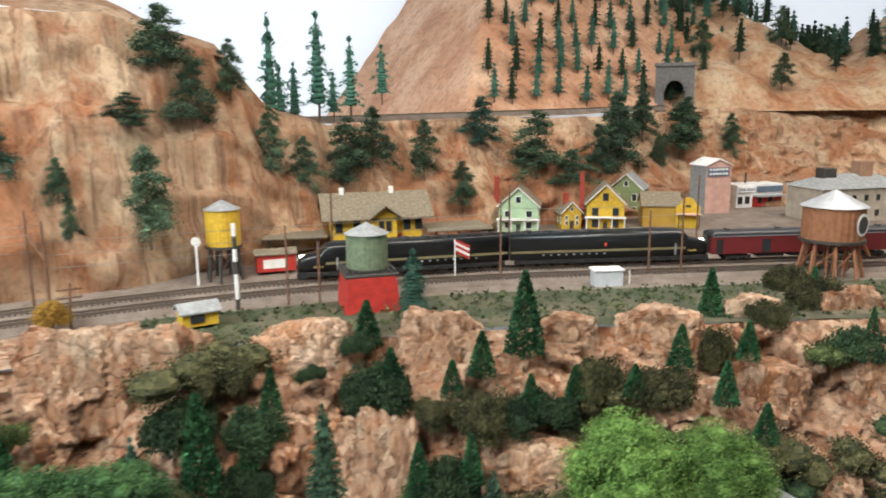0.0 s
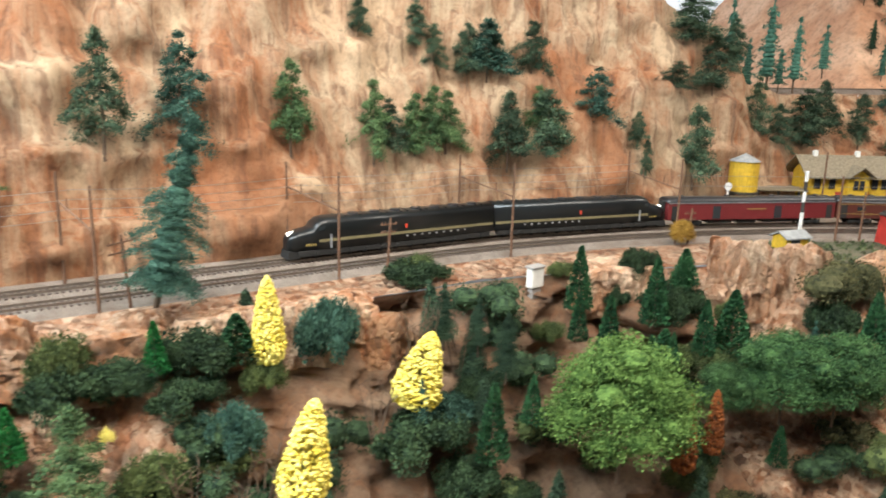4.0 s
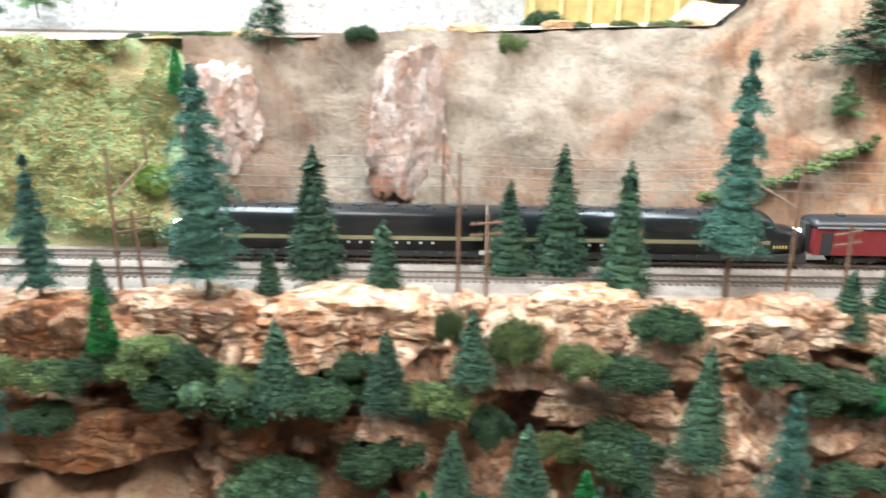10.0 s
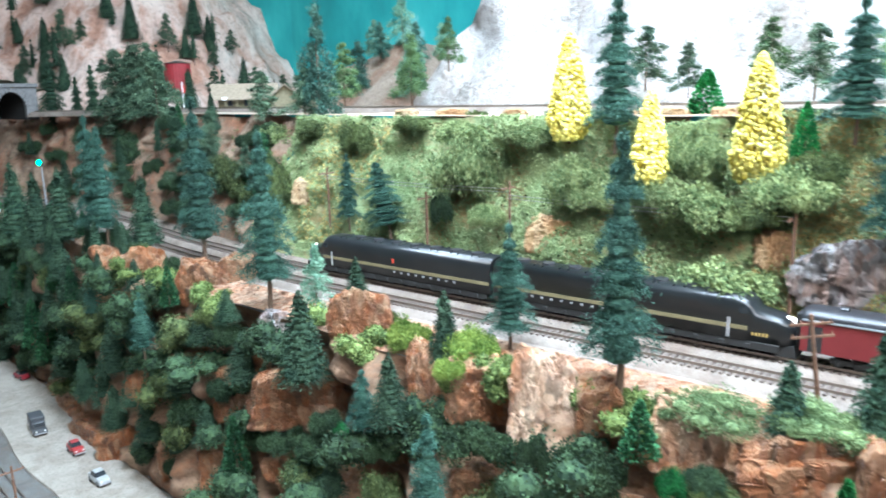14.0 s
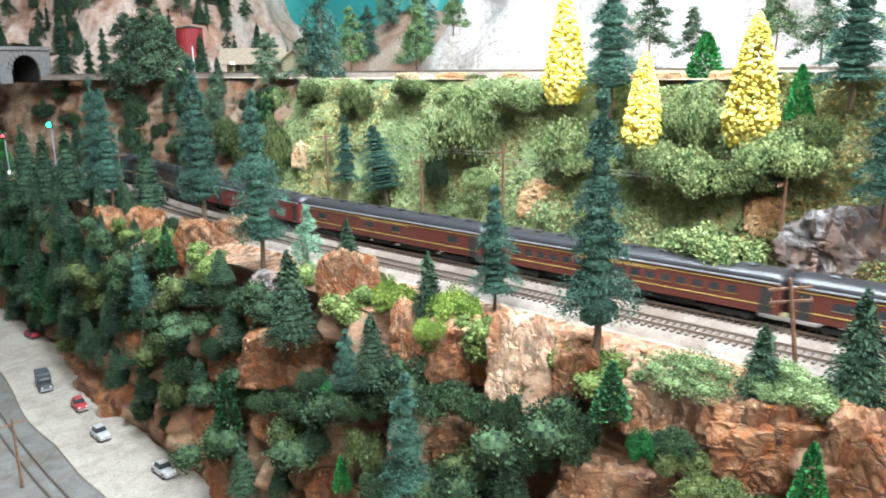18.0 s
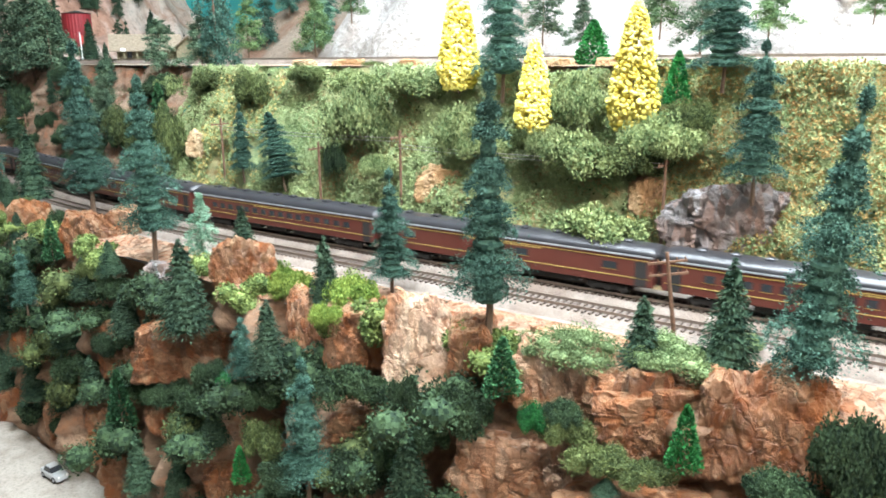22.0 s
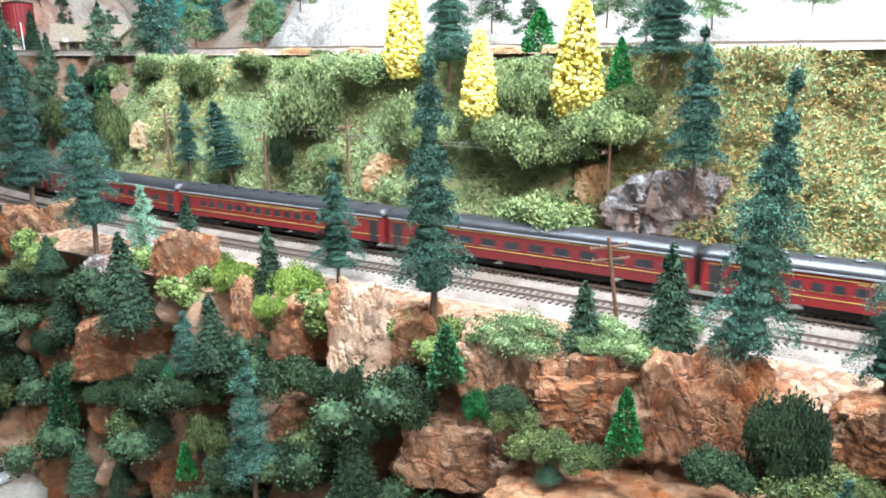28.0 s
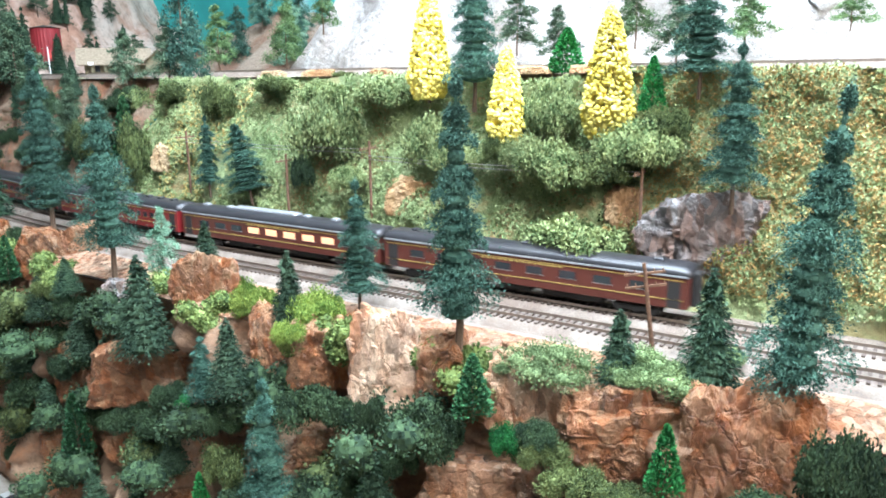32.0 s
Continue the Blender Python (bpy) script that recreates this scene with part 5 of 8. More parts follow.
bush("olive", -0.007, -0.183, 1.137, 0.061, 0.030)
bush("olive", 0.021, -0.185, 1.143, 0.046, 0.026)
bush("olive", 0.051, -0.188, 1.139, 0.067, 0.033)
bush("dark", 0.067, -0.184, 1.144, 0.051, 0.079)
bush("dark", 0.071, -0.183, 1.153, 0.059, 0.070)
bush("dark", 0.106, -0.189, 1.134, 0.061, 0.034)
bush("turf", 0.157, -0.081, 1.195, 0.033, 0.022)
bush("olive", 0.197, -0.197, 1.125, 0.055, 0.025)
bush("turf", 0.200, -0.139, 1.187, 0.091, 0.043)
bush("olive", 0.227, -0.198, 1.125, 0.052, 0.031)
bush("olive", 0.252, 0.060, 1.344, 0.050, 0.043)
bush("olive", 0.255, -0.196, 1.139, 0.048, 0.032)
bush("dark", 0.256, -0.193, 1.152, 0.037, 0.027)
bush("turf", 0.270, -0.157, 1.183, 0.094, 0.047)
bush("moss", 0.271, 0.052, 1.318, 0.087, 0.058)
bush("bright", 0.274, -0.196, 1.141, 0.035, 0.033)
bush("olive", 0.303, 0.044, 1.301, 0.082, 0.044)
bush("moss", 0.318, 0.023, 1.235, 0.112, 0.052)
bush("dark", 0.344, -0.201, 1.125, 0.080, 0.057)
bush("moss", 0.349, 0.047, 1.296, 0.100, 0.061)
bush("dark", 0.368, -0.208, 1.106, 0.041, 0.035)
bush("moss", 0.368, 0.073, 1.340, 0.079, 0.075)
bush("moss", 0.384, 0.053, 1.310, 0.071, 0.047)
bush("dark", 0.394, -0.203, 1.126, 0.042, 0.048)
bush("dark", 0.410, -0.210, 1.097, 0.042, 0.036)
bush("olive", 0.423, 0.058, 1.317, 0.049, 0.041)
bush("olive", 0.435, -0.157, 1.191, 0.032, 0.022)
bush("dark", 0.437, -0.218, 1.059, 0.068, 0.043)
bush("dark", 0.452, -0.204, 1.121, 0.075, 0.050)
bush("olive", 0.453, -0.222, 1.045, 0.050, 0.031)
bush("moss", 0.467, 0.053, 1.305, 0.075, 0.042)
bush("light", 0.493, -0.191, 1.184, 0.039, 0.026)
bush("light", 0.500, -0.145, 1.183, 0.068, 0.045)
bush("moss", 0.507, 0.061, 1.305, 0.095, 0.077)
bush("dark", 0.525, -0.223, 1.032, 0.060, 0.033)
bush("olive", 0.560, -0.216, 1.039, 0.057, 0.055)
bush("dark", 0.567, -0.207, 1.084, 0.041, 0.034)
bush("light", 0.573, -0.154, 1.181, 0.059, 0.047)
bush("moss", 0.592, 0.091, 1.368, 0.092, 0.041)
bush("moss", 0.611, 0.042, 1.276, 0.055, 0.036)
bush("bright", 0.624, -0.201, 1.090, 0.026, 0.024)
bush("olive", 0.633, -0.117, 1.192, 0.030, 0.023)
bush("dark", 0.661, -0.202, 1.055, 0.059, 0.044)
bush("moss", 0.669, 0.071, 1.302, 0.105, 0.105)
bush("dark", 0.688, 0.047, 1.273, 0.038, 0.057)
bush("moss", 0.701, 0.100, 1.368, 0.098, 0.044)
bush("dark", 0.702, -0.108, 1.193, 0.024, 0.019)
bush("dark", 0.715, -0.198, 1.050, 0.062, 0.034)
bush("dark", 0.750, -0.196, 1.036, 0.048, 0.035)
bush("olive", 0.797, 0.114, 1.383, 0.073, 0.031)
bush("dark", 0.809, -0.192, 1.023, 0.058, 0.050)
bush("dark", 0.856, -0.170, 1.137, 0.042, 0.042)
bush("dark", 0.862, -0.182, 1.065, 0.051, 0.043)
bush("olive", 0.901, 0.102, 1.348, 0.068, 0.068)
bush("olive", 0.902, -0.167, 1.149, 0.052, 0.043)
bush("dark", 0.993, -0.174, 1.077, 0.046, 0.046)
bush("olive", 1.020, 0.118, 1.364, 0.082, 0.047)
bush("olive", 1.064, 0.066, 1.246, 0.071, 0.129)
bush("dark", 1.072, -0.115, 1.182, 0.040, 0.040)
bush("dark", 1.108, -0.169, 1.066, 0.050, 0.050)
bush("moss", 1.176, 0.143, 1.344, 0.092, 0.060)
bush("olive", 1.196, -0.111, 1.180, 0.064, 0.043)
bush("olive", 1.200, 0.084, 1.255, 0.092, 0.060)
bush("dark", 1.206, -0.161, 1.076, 0.053, 0.064)
bush("olive", 1.248, 0.080, 1.268, 0.094, 0.087)
bush("dark", 1.254, 0.082, 1.260, 0.091, 0.091)
bush("olive", 1.280, 0.095, 1.285, 0.072, 0.047)
bush("dark", 1.344, -0.100, 1.186, 0.069, 0.045)
bush("dark", 1.543, 0.122, 1.321, 0.090, 0.090)
bush("dark", 1.656, -0.194, 0.902, 0.109, 0.071)
bush("olive", 1.760, 0.083, 1.252, 0.106, 0.069)
bush("dark", 1.769, 0.103, 1.285, 0.115, 0.115)
bush("olive", 1.816, 0.050, 1.186, 0.092, 0.060)
bush("dark", 1.920, -0.185, 0.968, 0.135, 0.088)

# ---- trees ----
tree("ragged", -3.448, 0.794, 1.303, 0.115, 1.15)
tree("ragged", -3.328, 0.797, 1.311, 0.154, 1.15)
tree("ragged", -3.286, 0.738, 1.305, 0.145, 1.84)
tree("ragged", -3.200, 0.663, 1.275, 0.092, 1.15)
tree("ragged", -3.192, 0.779, 1.371, 0.093, 1.15)
tree("ragged", -3.182, 0.725, 1.349, 0.126, 1.31)
tree("ragged", -3.083, 0.633, 1.337, 0.141, 1.16)
tree("cedar", -3.080, -0.211, 1.183, 0.053)
tree("cedar", -3.078, -0.336, 1.182, 0.031)
tree("ragged", -3.064, 0.563, 1.258, 0.209, 1.15)
tree("ragged", -3.005, 0.516, 1.282, 0.123, 1.16)
tree("ragged", -2.933, 0.462, 1.256, 0.097, 2.07)
tree("cedar", -2.918, -0.254, 1.183, 0.065, 1.12)
tree("cedar", -2.917, -0.355, 1.160, 0.049, 1.37)
tree("cedar", -2.907, -0.422, 1.092, 0.047, 1.41)
tree("cedar", -2.876, -0.392, 1.123, 0.054, 1.24)
tree("ragged", -2.856, 0.474, 1.279, 0.157, 1.64)
tree("cedar", -2.836, -0.361, 1.155, 0.055, 1.32)
tree("round", -2.822, -0.486, 1.031, 0.114, 1.24)
tree("cedar", -2.775, -0.380, 1.133, 0.040, 1.50)
tree("raggedblue", -2.747, 0.486, 1.349, 0.116, 1.71)
tree("round", -2.714, -0.479, 1.029, 0.128, 1.20)
tree("ragged", -2.696, 0.344, 1.236, 0.104, 1.30)
tree("cedar", -2.692, -0.374, 1.133, 0.040, 1.50)
tree("cedar", -2.634, -0.334, 1.171, 0.101, 1.05)
tree("ragged", -2.633, 0.344, 1.301, 0.122, 1.09)
tree("cedar", -2.626, -0.378, 1.122, 0.047, 1.28)
tree("farfir", -2.574, 0.400, 1.449, 0.113, 1.20)
tree("cedar", -2.569, -0.344, 1.155, 0.054, 1.39)
tree("ragged", -2.546, 0.311, 1.325, 0.122, 1.26)
tree("cedar", -2.526, -0.420, 1.070, 0.058, 1.08)
tree("farfir", -2.524, 0.400, 1.416, 0.160, 0.95)
tree("cedar", -2.523, -0.356, 1.140, 0.044, 1.44)
tree("fir", -2.506, -0.232, 1.183, 0.096, 1.46)
tree("ragged", -2.501, 0.280, 1.295, 0.133, 1.59)
tree("farfir", -2.496, 0.400, 1.417, 0.096, 1.29)
tree("farfir", -2.473, 0.401, 1.410, 0.211, 0.92)
tree("cedar", -2.453, -0.421, 1.063, 0.064, 1.07)
tree("cedar", -2.443, -0.343, 1.147, 0.053, 1.38)
tree("farfir", -2.436, 0.400, 1.409, 0.121, 1.16)
tree("cedar", -2.432, -0.265, 1.173, 0.060, 1.42)
tree("ragged", -2.429, 0.231, 1.300, 0.099, 1.16)
tree("farfir", -2.414, 0.401, 1.343, 0.177, 0.89)
tree("farfir", -2.400, 0.400, 1.329, 0.281, 0.72)
tree("ragged", -2.378, 0.218, 1.322, 0.128, 0.93)
tree("ragged", -2.327, 0.224, 1.458, 0.099, 1.17)
tree("spruce", -2.327, -0.433, 1.024, 0.163, 0.74)
tree("cedar", -2.288, -0.327, 1.134, 0.055, 1.10)
tree("ragged", -2.269, 0.175, 1.406, 0.119, 1.38)
tree("ragged", -2.236, 0.199, 1.486, 0.119, 1.94)
tree("ragged", -2.195, 0.082, 1.246, 0.154, 1.05)
tree("cedar", -2.192, -0.363, 1.068, 0.121, 0.89)
tree("ragged", -2.181, 0.136, 1.414, 0.057, 2.55)
tree("ragged", -2.097, 0.070, 1.261, 0.083, 0.63)
tree("roundgreen", -2.090, -0.397, 1.027, 0.126, 1.17)
tree("ragged", -2.088, 0.089, 1.320, 0.064, 1.28)
tree("raggedblue", -2.014, 0.097, 1.347, 0.107, 1.49)
tree("roundgreen", -2.002, -0.383, 1.033, 0.121, 1.24)
tree("cedar", -1.975, -0.312, 1.102, 0.085, 1.44)
tree("cedar", -1.942, -0.246, 1.174, 0.052, 1.77)
tree("cedar", -1.934, -0.251, 1.167, 0.053)
tree("cedar", -1.925, -0.309, 1.102, 0.075)
tree("roundgreen", -1.913, -0.361, 1.041, 0.073, 1.19)
tree("ragged", -1.912, 0.074, 1.292, 0.128, 1.51)
tree("ragged", -1.907, 0.127, 1.425, 0.104, 1.27)
tree("fresh", -1.906, 0.094, 1.334, 0.089, 1.30)
tree("cedar", -1.864, -0.272, 1.134, 0.092)
tree("cedar", -1.861, -0.298, 1.097, 0.044, 1.99)
tree("cedar", -1.860, -0.314, 1.099, 0.043)
tree("rust", -1.859, -0.392, 1.018, 0.082)
tree("ragged", -1.848, 0.084, 1.284, 0.131, 1.15)
tree("ragged", -1.848, 0.144, 1.437, 0.082, 1.15)
tree("raggedblue", -1.829, 0.128, 1.423, 0.104, 1.57)
tree("rust", -1.809, -0.388, 1.001, 0.102)
tree("cedar", -1.805, -0.326, 1.061, 0.088)
tree("ragged", -1.800, 0.136, 1.422, 0.097, 1.15)
tree("spruce", -1.789, -0.431, 0.954, 0.081)
tree("cedar", -1.770, -0.283, 1.116, 0.073)
tree("cedar", -1.761, -0.231, 1.153, 0.086)
tree("fresh", -1.744, 0.091, 1.316, 0.098, 1.15)
tree("ragged", -1.744, 0.138, 1.435, 0.080, 1.15)
tree("cedar", -1.737, -0.259, 1.125, 0.061)
tree("ragged", -1.720, 0.152, 1.468, 0.081, 1.15)
tree("fresh", -1.717, 0.081, 1.313, 0.107, 1.18)
tree("round", -1.696, -0.379, 1.006, 0.172, 1.2)
tree("fresh", -1.688, 0.083, 1.297, 0.112, 1.15)
tree("ragged", -1.688, 0.089, 1.327, 0.021, 1.15)
tree("ragged", -1.648, 0.087, 1.312, 0.089, 1.15)
tree("ragged", -1.632, 0.155, 1.481, 0.069, 1.15)
tree("fresh", -1.617, 0.073, 1.299, 0.129, 0.94)
tree("cedar", -1.606, -0.314, 1.065, 0.060)
tree("darkfir", -1.593, -0.280, 1.102, 0.083, 1.3)
tree("spruce", -1.577, -0.390, 0.969, 0.088)
tree("spruce", -1.574, -0.244, 1.104, 0.081, 0.98)
tree("darkfir", -1.572, -0.255, 1.130, 0.075)
tree("spruce", -1.565, -0.280, 1.065, 0.056, 1.37)
tree("spruce", -1.549, -0.208, 1.146, 0.070, 1.25, -12)
tree("cedar", -1.545, -0.322, 1.042, 0.090)
tree("darkfir", -1.539, -0.235, 1.137, 0.077, 1.3)
tree("fresh", -1.494, 0.078, 1.316, 0.137, 0.88)
tree("poplar", -1.483, -0.258, 1.090, 0.088, 2.19, 18)
tree("spruce", -1.358, -0.324, 1.008, 0.060, 1.17)
tree("raggedblue", -1.351, 0.081, 1.336, 0.142, 1.02)
tree("poplar", -1.349, -0.204, 1.148, 0.095, 1.32)
tree("spruce", -1.349, -0.141, 1.174, 0.039, 1.75)
tree("poplar", -1.341, -0.293, 1.041, 0.107, 1.65, 10)
tree("cedar", -1.320, -0.195, 1.157, 0.048, 2.27)
tree("ragged", -1.258, 0.074, 1.326, 0.155, 0.81)
tree("fir", -1.253, -0.134, 1.176, 0.223, 1.02, 14)
tree("plume", -1.243, -0.193, 1.156, 0.054, 1.10)
tree("fresh", -1.160, -0.252, 1.062, 0.106, 1.10)
tree("fresh", -1.121, 0.057, 1.289, 0.051, 1.98)
tree("plume", -1.118, -0.215, 1.110, 0.052, 1.18)
tree("spruce", -1.097, -0.253, 1.051, 0.045, 1.35)
tree("fresh", -1.070, 0.058, 1.298, 0.114, 1.62)
tree("spruce", -1.064, -0.255, 1.042, 0.031, 1.76)
tree("spruce", -1.044, -0.231, 1.072, 0.049, 1.38)
tree("spruce", -1.034, -0.128, 1.166, 0.137, 0.87)
tree("spruce", -0.998, -0.244, 1.047, 0.090, 1.11)
tree("fresh", -0.991, 0.059, 1.308, 0.084, 1.34)
tree("spruce", -0.967, -0.230, 1.061, 0.053, 1.23)
tree("fresh", -0.951, 0.061, 1.317, 0.043, 1.61)
tree("fir", -0.932, -0.233, 1.053, 0.088, 1.42)
tree("fresh", -0.895, 0.062, 1.324, 0.108, 1.31)
tree("spruce", -0.891, -0.189, 1.127, 0.047, 1.38)
tree("spruce", -0.885, -0.213, 1.080, 0.054, 1.32)
tree("plume", -0.878, -0.121, 1.169, 0.053, 2.29)
tree("spruce", -0.869, -0.189, 1.115, 0.055, 1.43)
tree("spruce", -0.855, -0.210, 1.073, 0.061, 1.20)
tree("spruce", -0.854, -0.209, 1.084, 0.068, 1.15)
tree("fresh", -0.843, 0.070, 1.351, 0.108, 1.54)
tree("spruce", -0.833, -0.203, 1.087, 0.064, 1.22)
tree("spruce", -0.821, -0.221, 1.062, 0.033, 1.86)
tree("spruce", -0.809, -0.115, 1.179, 0.063, 1.23)
tree("spruce", -0.793, -0.209, 1.082, 0.045, 1.60)
tree("spruce", -0.784, -0.227, 1.047, 0.053, 1.44)
tree("ragged", -0.774, 0.077, 1.373, 0.095, 2.15)
tree("spruce", -0.769, -0.092, 1.186, 0.070, 1.12)
tree("spruce", -0.764, -0.205, 1.083, 0.043, 1.43)
tree("fresh", -0.746, 0.066, 1.331, 0.051, 1.24)
tree("spruce", -0.742, -0.097, 1.185, 0.074, 1.29)
tree("spruce", -0.717, -0.114, 1.179, 0.061, 1.35)
tree("spruce", -0.697, -0.207, 1.074, 0.054, 1.30)
tree("spruce", -0.681, -0.119, 1.170, 0.061, 1.39)
tree("spruce", -0.624, -0.222, 1.045, 0.061, 1.26)
tree("fir", -0.595, -0.226, 1.040, 0.127, 0.96)
tree("fir", -0.587, -0.080, 1.187, 0.220, 0.86)
tree("spruce", -0.537, -0.198, 1.089, 0.104, 0.94)
tree("spruce", -0.494, -0.072, 1.187, 0.129, 0.87)
tree("spruce", -0.485, -0.210, 1.063, 0.058, 1.22)
tree("plume", -0.443, -0.216, 1.054, 0.038, 1.43)
tree("spruce", -0.440, -0.031, 1.187, 0.138, 0.94)
tree("spruce", -0.396, -0.212, 1.058, 0.073, 1.21)
tree("spruce", -0.389, -0.039, 1.187, 0.104, 1.06)
tree("spruce", -0.352, -0.176, 1.147, 0.065, 1.30)
tree("spruce", -0.337, -0.216, 1.050, 0.076, 1.16)
tree("plume", -0.314, -0.221, 1.041, 0.034, 1.43)
tree("spruce", -0.283, -0.184, 1.126, 0.071, 1.29)
tree("spruce", -0.282, -0.221, 1.039, 0.039, 1.46)
tree("spruce", -0.273, -0.091, 1.187, 0.076, 1.15)
tree("spruce", -0.221, -0.221, 1.037, 0.055, 1.42)
tree("spruce", -0.204, -0.049, 1.187, 0.136, 0.97)
tree("spruce", -0.194, -0.183, 1.126, 0.078, 1.30)
tree("spruce", -0.171, -0.101, 1.184, 0.054, 1.28)
tree("ragged", -0.136, 0.089, 1.395, 0.080, 1.15)
tree("fir", -0.124, -0.126, 1.175, 0.221, 1.00)
tree("plume", -0.052, -0.175, 1.168, 0.057, 1.07)
tree("plume", -0.040, 0.078, 1.352, 0.051)
tree("spruce", -0.031, -0.130, 1.179, 0.057, 1.25)
tree("fir", 0.020, -0.128, 1.180, 0.139, 0.91)
tree("fir", 0.033, -0.204, 1.098, 0.072, 1.49)
tree("fir", 0.109, -0.145, 1.176, 0.219, 0.83, 5)
tree("fresh", 0.137, 0.360, 1.448, 0.059, 1.43)
tree("spruce", 0.160, -0.123, 1.181, 0.100, 1.11)
tree("plume", 0.166, -0.196, 1.147, 0.049, 1.21)
tree("fir", 0.185, 0.037, 1.287, 0.140, 1.25)
tree("spruce", 0.216, -0.146, 1.178, 0.071, 1.28)
tree("spruce", 0.216, -0.205, 1.116, 0.013, 3.46)
tree("fir", 0.229, 0.078, 1.382, 0.126, 1.59)
tree("fresh", 0.249, 0.361, 1.431, 0.083, 1.45)
tree("plume", 0.270, 0.075, 1.369, 0.054, 1.22)
tree("cedar", 0.305, -0.197, 1.166, 0.049, 1.51)
tree("poplar", 0.309, 0.065, 1.340, 0.131, 1.37)
tree("ragged", 0.331, 0.361, 1.416, 0.097, 1.31)
tree("fir", 0.343, -0.156, 1.179, 0.225, 0.83)
tree("fresh", 0.385, 0.360, 1.436, 0.086, 1.26)
tree("plume", 0.402, 0.180, 1.404, 0.054, 2.02)
tree("poplar", 0.419, 0.067, 1.332, 0.106, 1.35)
tree("fir", 0.468, 0.086, 1.366, 0.166, 1.27)
tree("fir", 0.482, -0.105, 1.185, 0.127, 1.17)
tree("fir", 0.484, -0.231, 1.026, 0.139, 1.07)
tree("ragged", 0.494, 0.360, 1.421, 0.077, 1.35)
tree("spruce", 0.513, -0.229, 1.029, 0.038, 1.43)
tree("spruce", 0.525, -0.153, 1.180, 0.076, 1.10)
tree("poplar", 0.530, 0.092, 1.375, 0.131, 1.32)
tree("spruce", 0.553, -0.204, 1.129, 0.073, 1.26)
tree("ragged", 0.557, 0.360, 1.431, 0.095, 1.38)
tree("plume", 0.581, -0.226, 1.013, 0.041, 1.16)
tree("fir", 0.588, -0.206, 1.104, 0.072, 1.46)
tree("spruce", 0.631, -0.215, 1.033, 0.045, 1.56)
tree("spruce", 0.690, -0.219, 0.967, 0.049, 1.29)
tree("spruce", 0.696, -0.188, 1.134, 0.105, 1.26)
tree("spruce", 0.699, -0.099, 1.186, 0.072, 1.19)
tree("teal", 0.742, -0.122, 1.183, 0.090, 0.74)
tree("spruce", 0.762, -0.190, 1.088, 0.055, 1.28)
tree("fir", 0.771, 0.040, 1.245, 0.107, 1.78, -14)
tree("fir", 0.807, -0.140, 1.180, 0.220, 0.89)
tree("spruce", 0.812, -0.182, 1.107, 0.061, 1.67)
tree("spruce", 0.830, -0.200, 0.971, 0.053, 1.57)
tree("spruce", 0.854, -0.169, 1.167, 0.044, 1.69)
tree("fir", 0.858, 0.044, 1.248, 0.108, 1.06)
tree("spruce", 0.882, -0.194, 1.006, 0.061, 1.39)
tree("spruce", 0.909, -0.174, 1.130, 0.052, 1.49)
tree("fresh", 0.943, 0.360, 1.473, 0.093, 0.91)
tree("spruce", 0.947, -0.185, 1.054, 0.068, 1.36)
tree("spruce", 0.953, -0.195, 0.970, 0.067, 1.40)
tree("cedar", 0.999, -0.163, 1.159, 0.060, 1.07)
tree("spruce", 1.043, -0.192, 0.954, 0.091, 1.04)
tree("fresh", 1.046, 0.360, 1.411, 0.132, 0.89)
tree("fir", 1.051, -0.077, 1.187, 0.250, 0.87)
tree("raggedblue", 1.080, 0.173, 1.372, 0.217, 0.57)
tree("spruce", 1.100, -0.184, 0.989, 0.078, 1.25)
tree("ragged", 1.120, 0.169, 1.387, 0.107, 1.15)
tree("spruce", 1.120, -0.154, 1.159, 0.050, 1.50)
tree("cedar", 1.136, 0.092, 1.273, 0.109)
tree("spruce", 1.170, -0.188, 0.932, 0.074, 1.40)
tree("spruce", 1.180, -0.177, 1.019, 0.090, 1.30)
tree("cedar", 1.184, 0.079, 1.248, 0.071)
tree("spruce", 1.203, -0.189, 0.961, 0.084)
tree("ragged", 1.240, 0.156, 1.386, 0.101, 1.15)
tree("darkfir", 1.248, 0.083, 1.260, 0.073)
tree("spruce", 1.270, -0.070, 1.187, 0.129, 1.03)
tree("fresh", 1.274, 0.361, 1.408, 0.133, 0.98)
tree("spruce", 1.290, -0.181, 1.003, 0.068)
tree("spruce", 1.298, -0.175, 1.050, 0.088)
tree("fir", 1.333, -0.112, 1.183, 0.214, 0.83)
tree("ragged", 1.343, 0.078, 1.270, 0.102, 0.87)
tree("fir", 1.365, -0.119, 1.183, 0.228, 0.9)
tree("teal", 1.368, 0.612, 1.405, 0.154)
tree("raggedblue", 1.456, 0.510, 1.404, 0.154)
tree("spruce", 1.474, -0.163, 1.094, 0.085)
tree("spruce", 1.498, -0.141, 1.182, 0.143)
tree("spruce", 1.514, -0.185, 0.951, 0.091)
tree("darkfir", 1.535, 0.104, 1.317, 0.106, 1.55)
tree("cedar", 1.544, 0.118, 1.324, 0.108)
tree("spruce", 1.642, -0.179, 1.017, 0.106)
tree("spruce", 1.650, -0.148, 1.158, 0.148)
tree("ragged", 1.664, 0.578, 1.404, 0.085)
tree("ragged", 1.696, 0.146, 1.363, 0.175, 1.15)
tree("spruce", 1.730, -0.190, 0.942, 0.121)
tree("ragged", 1.744, 0.156, 1.375, 0.190, 1.15)
tree("spruce", 1.770, -0.152, 1.143, 0.179)
tree("ragged", 1.776, 0.146, 1.358, 0.209, 1.15)
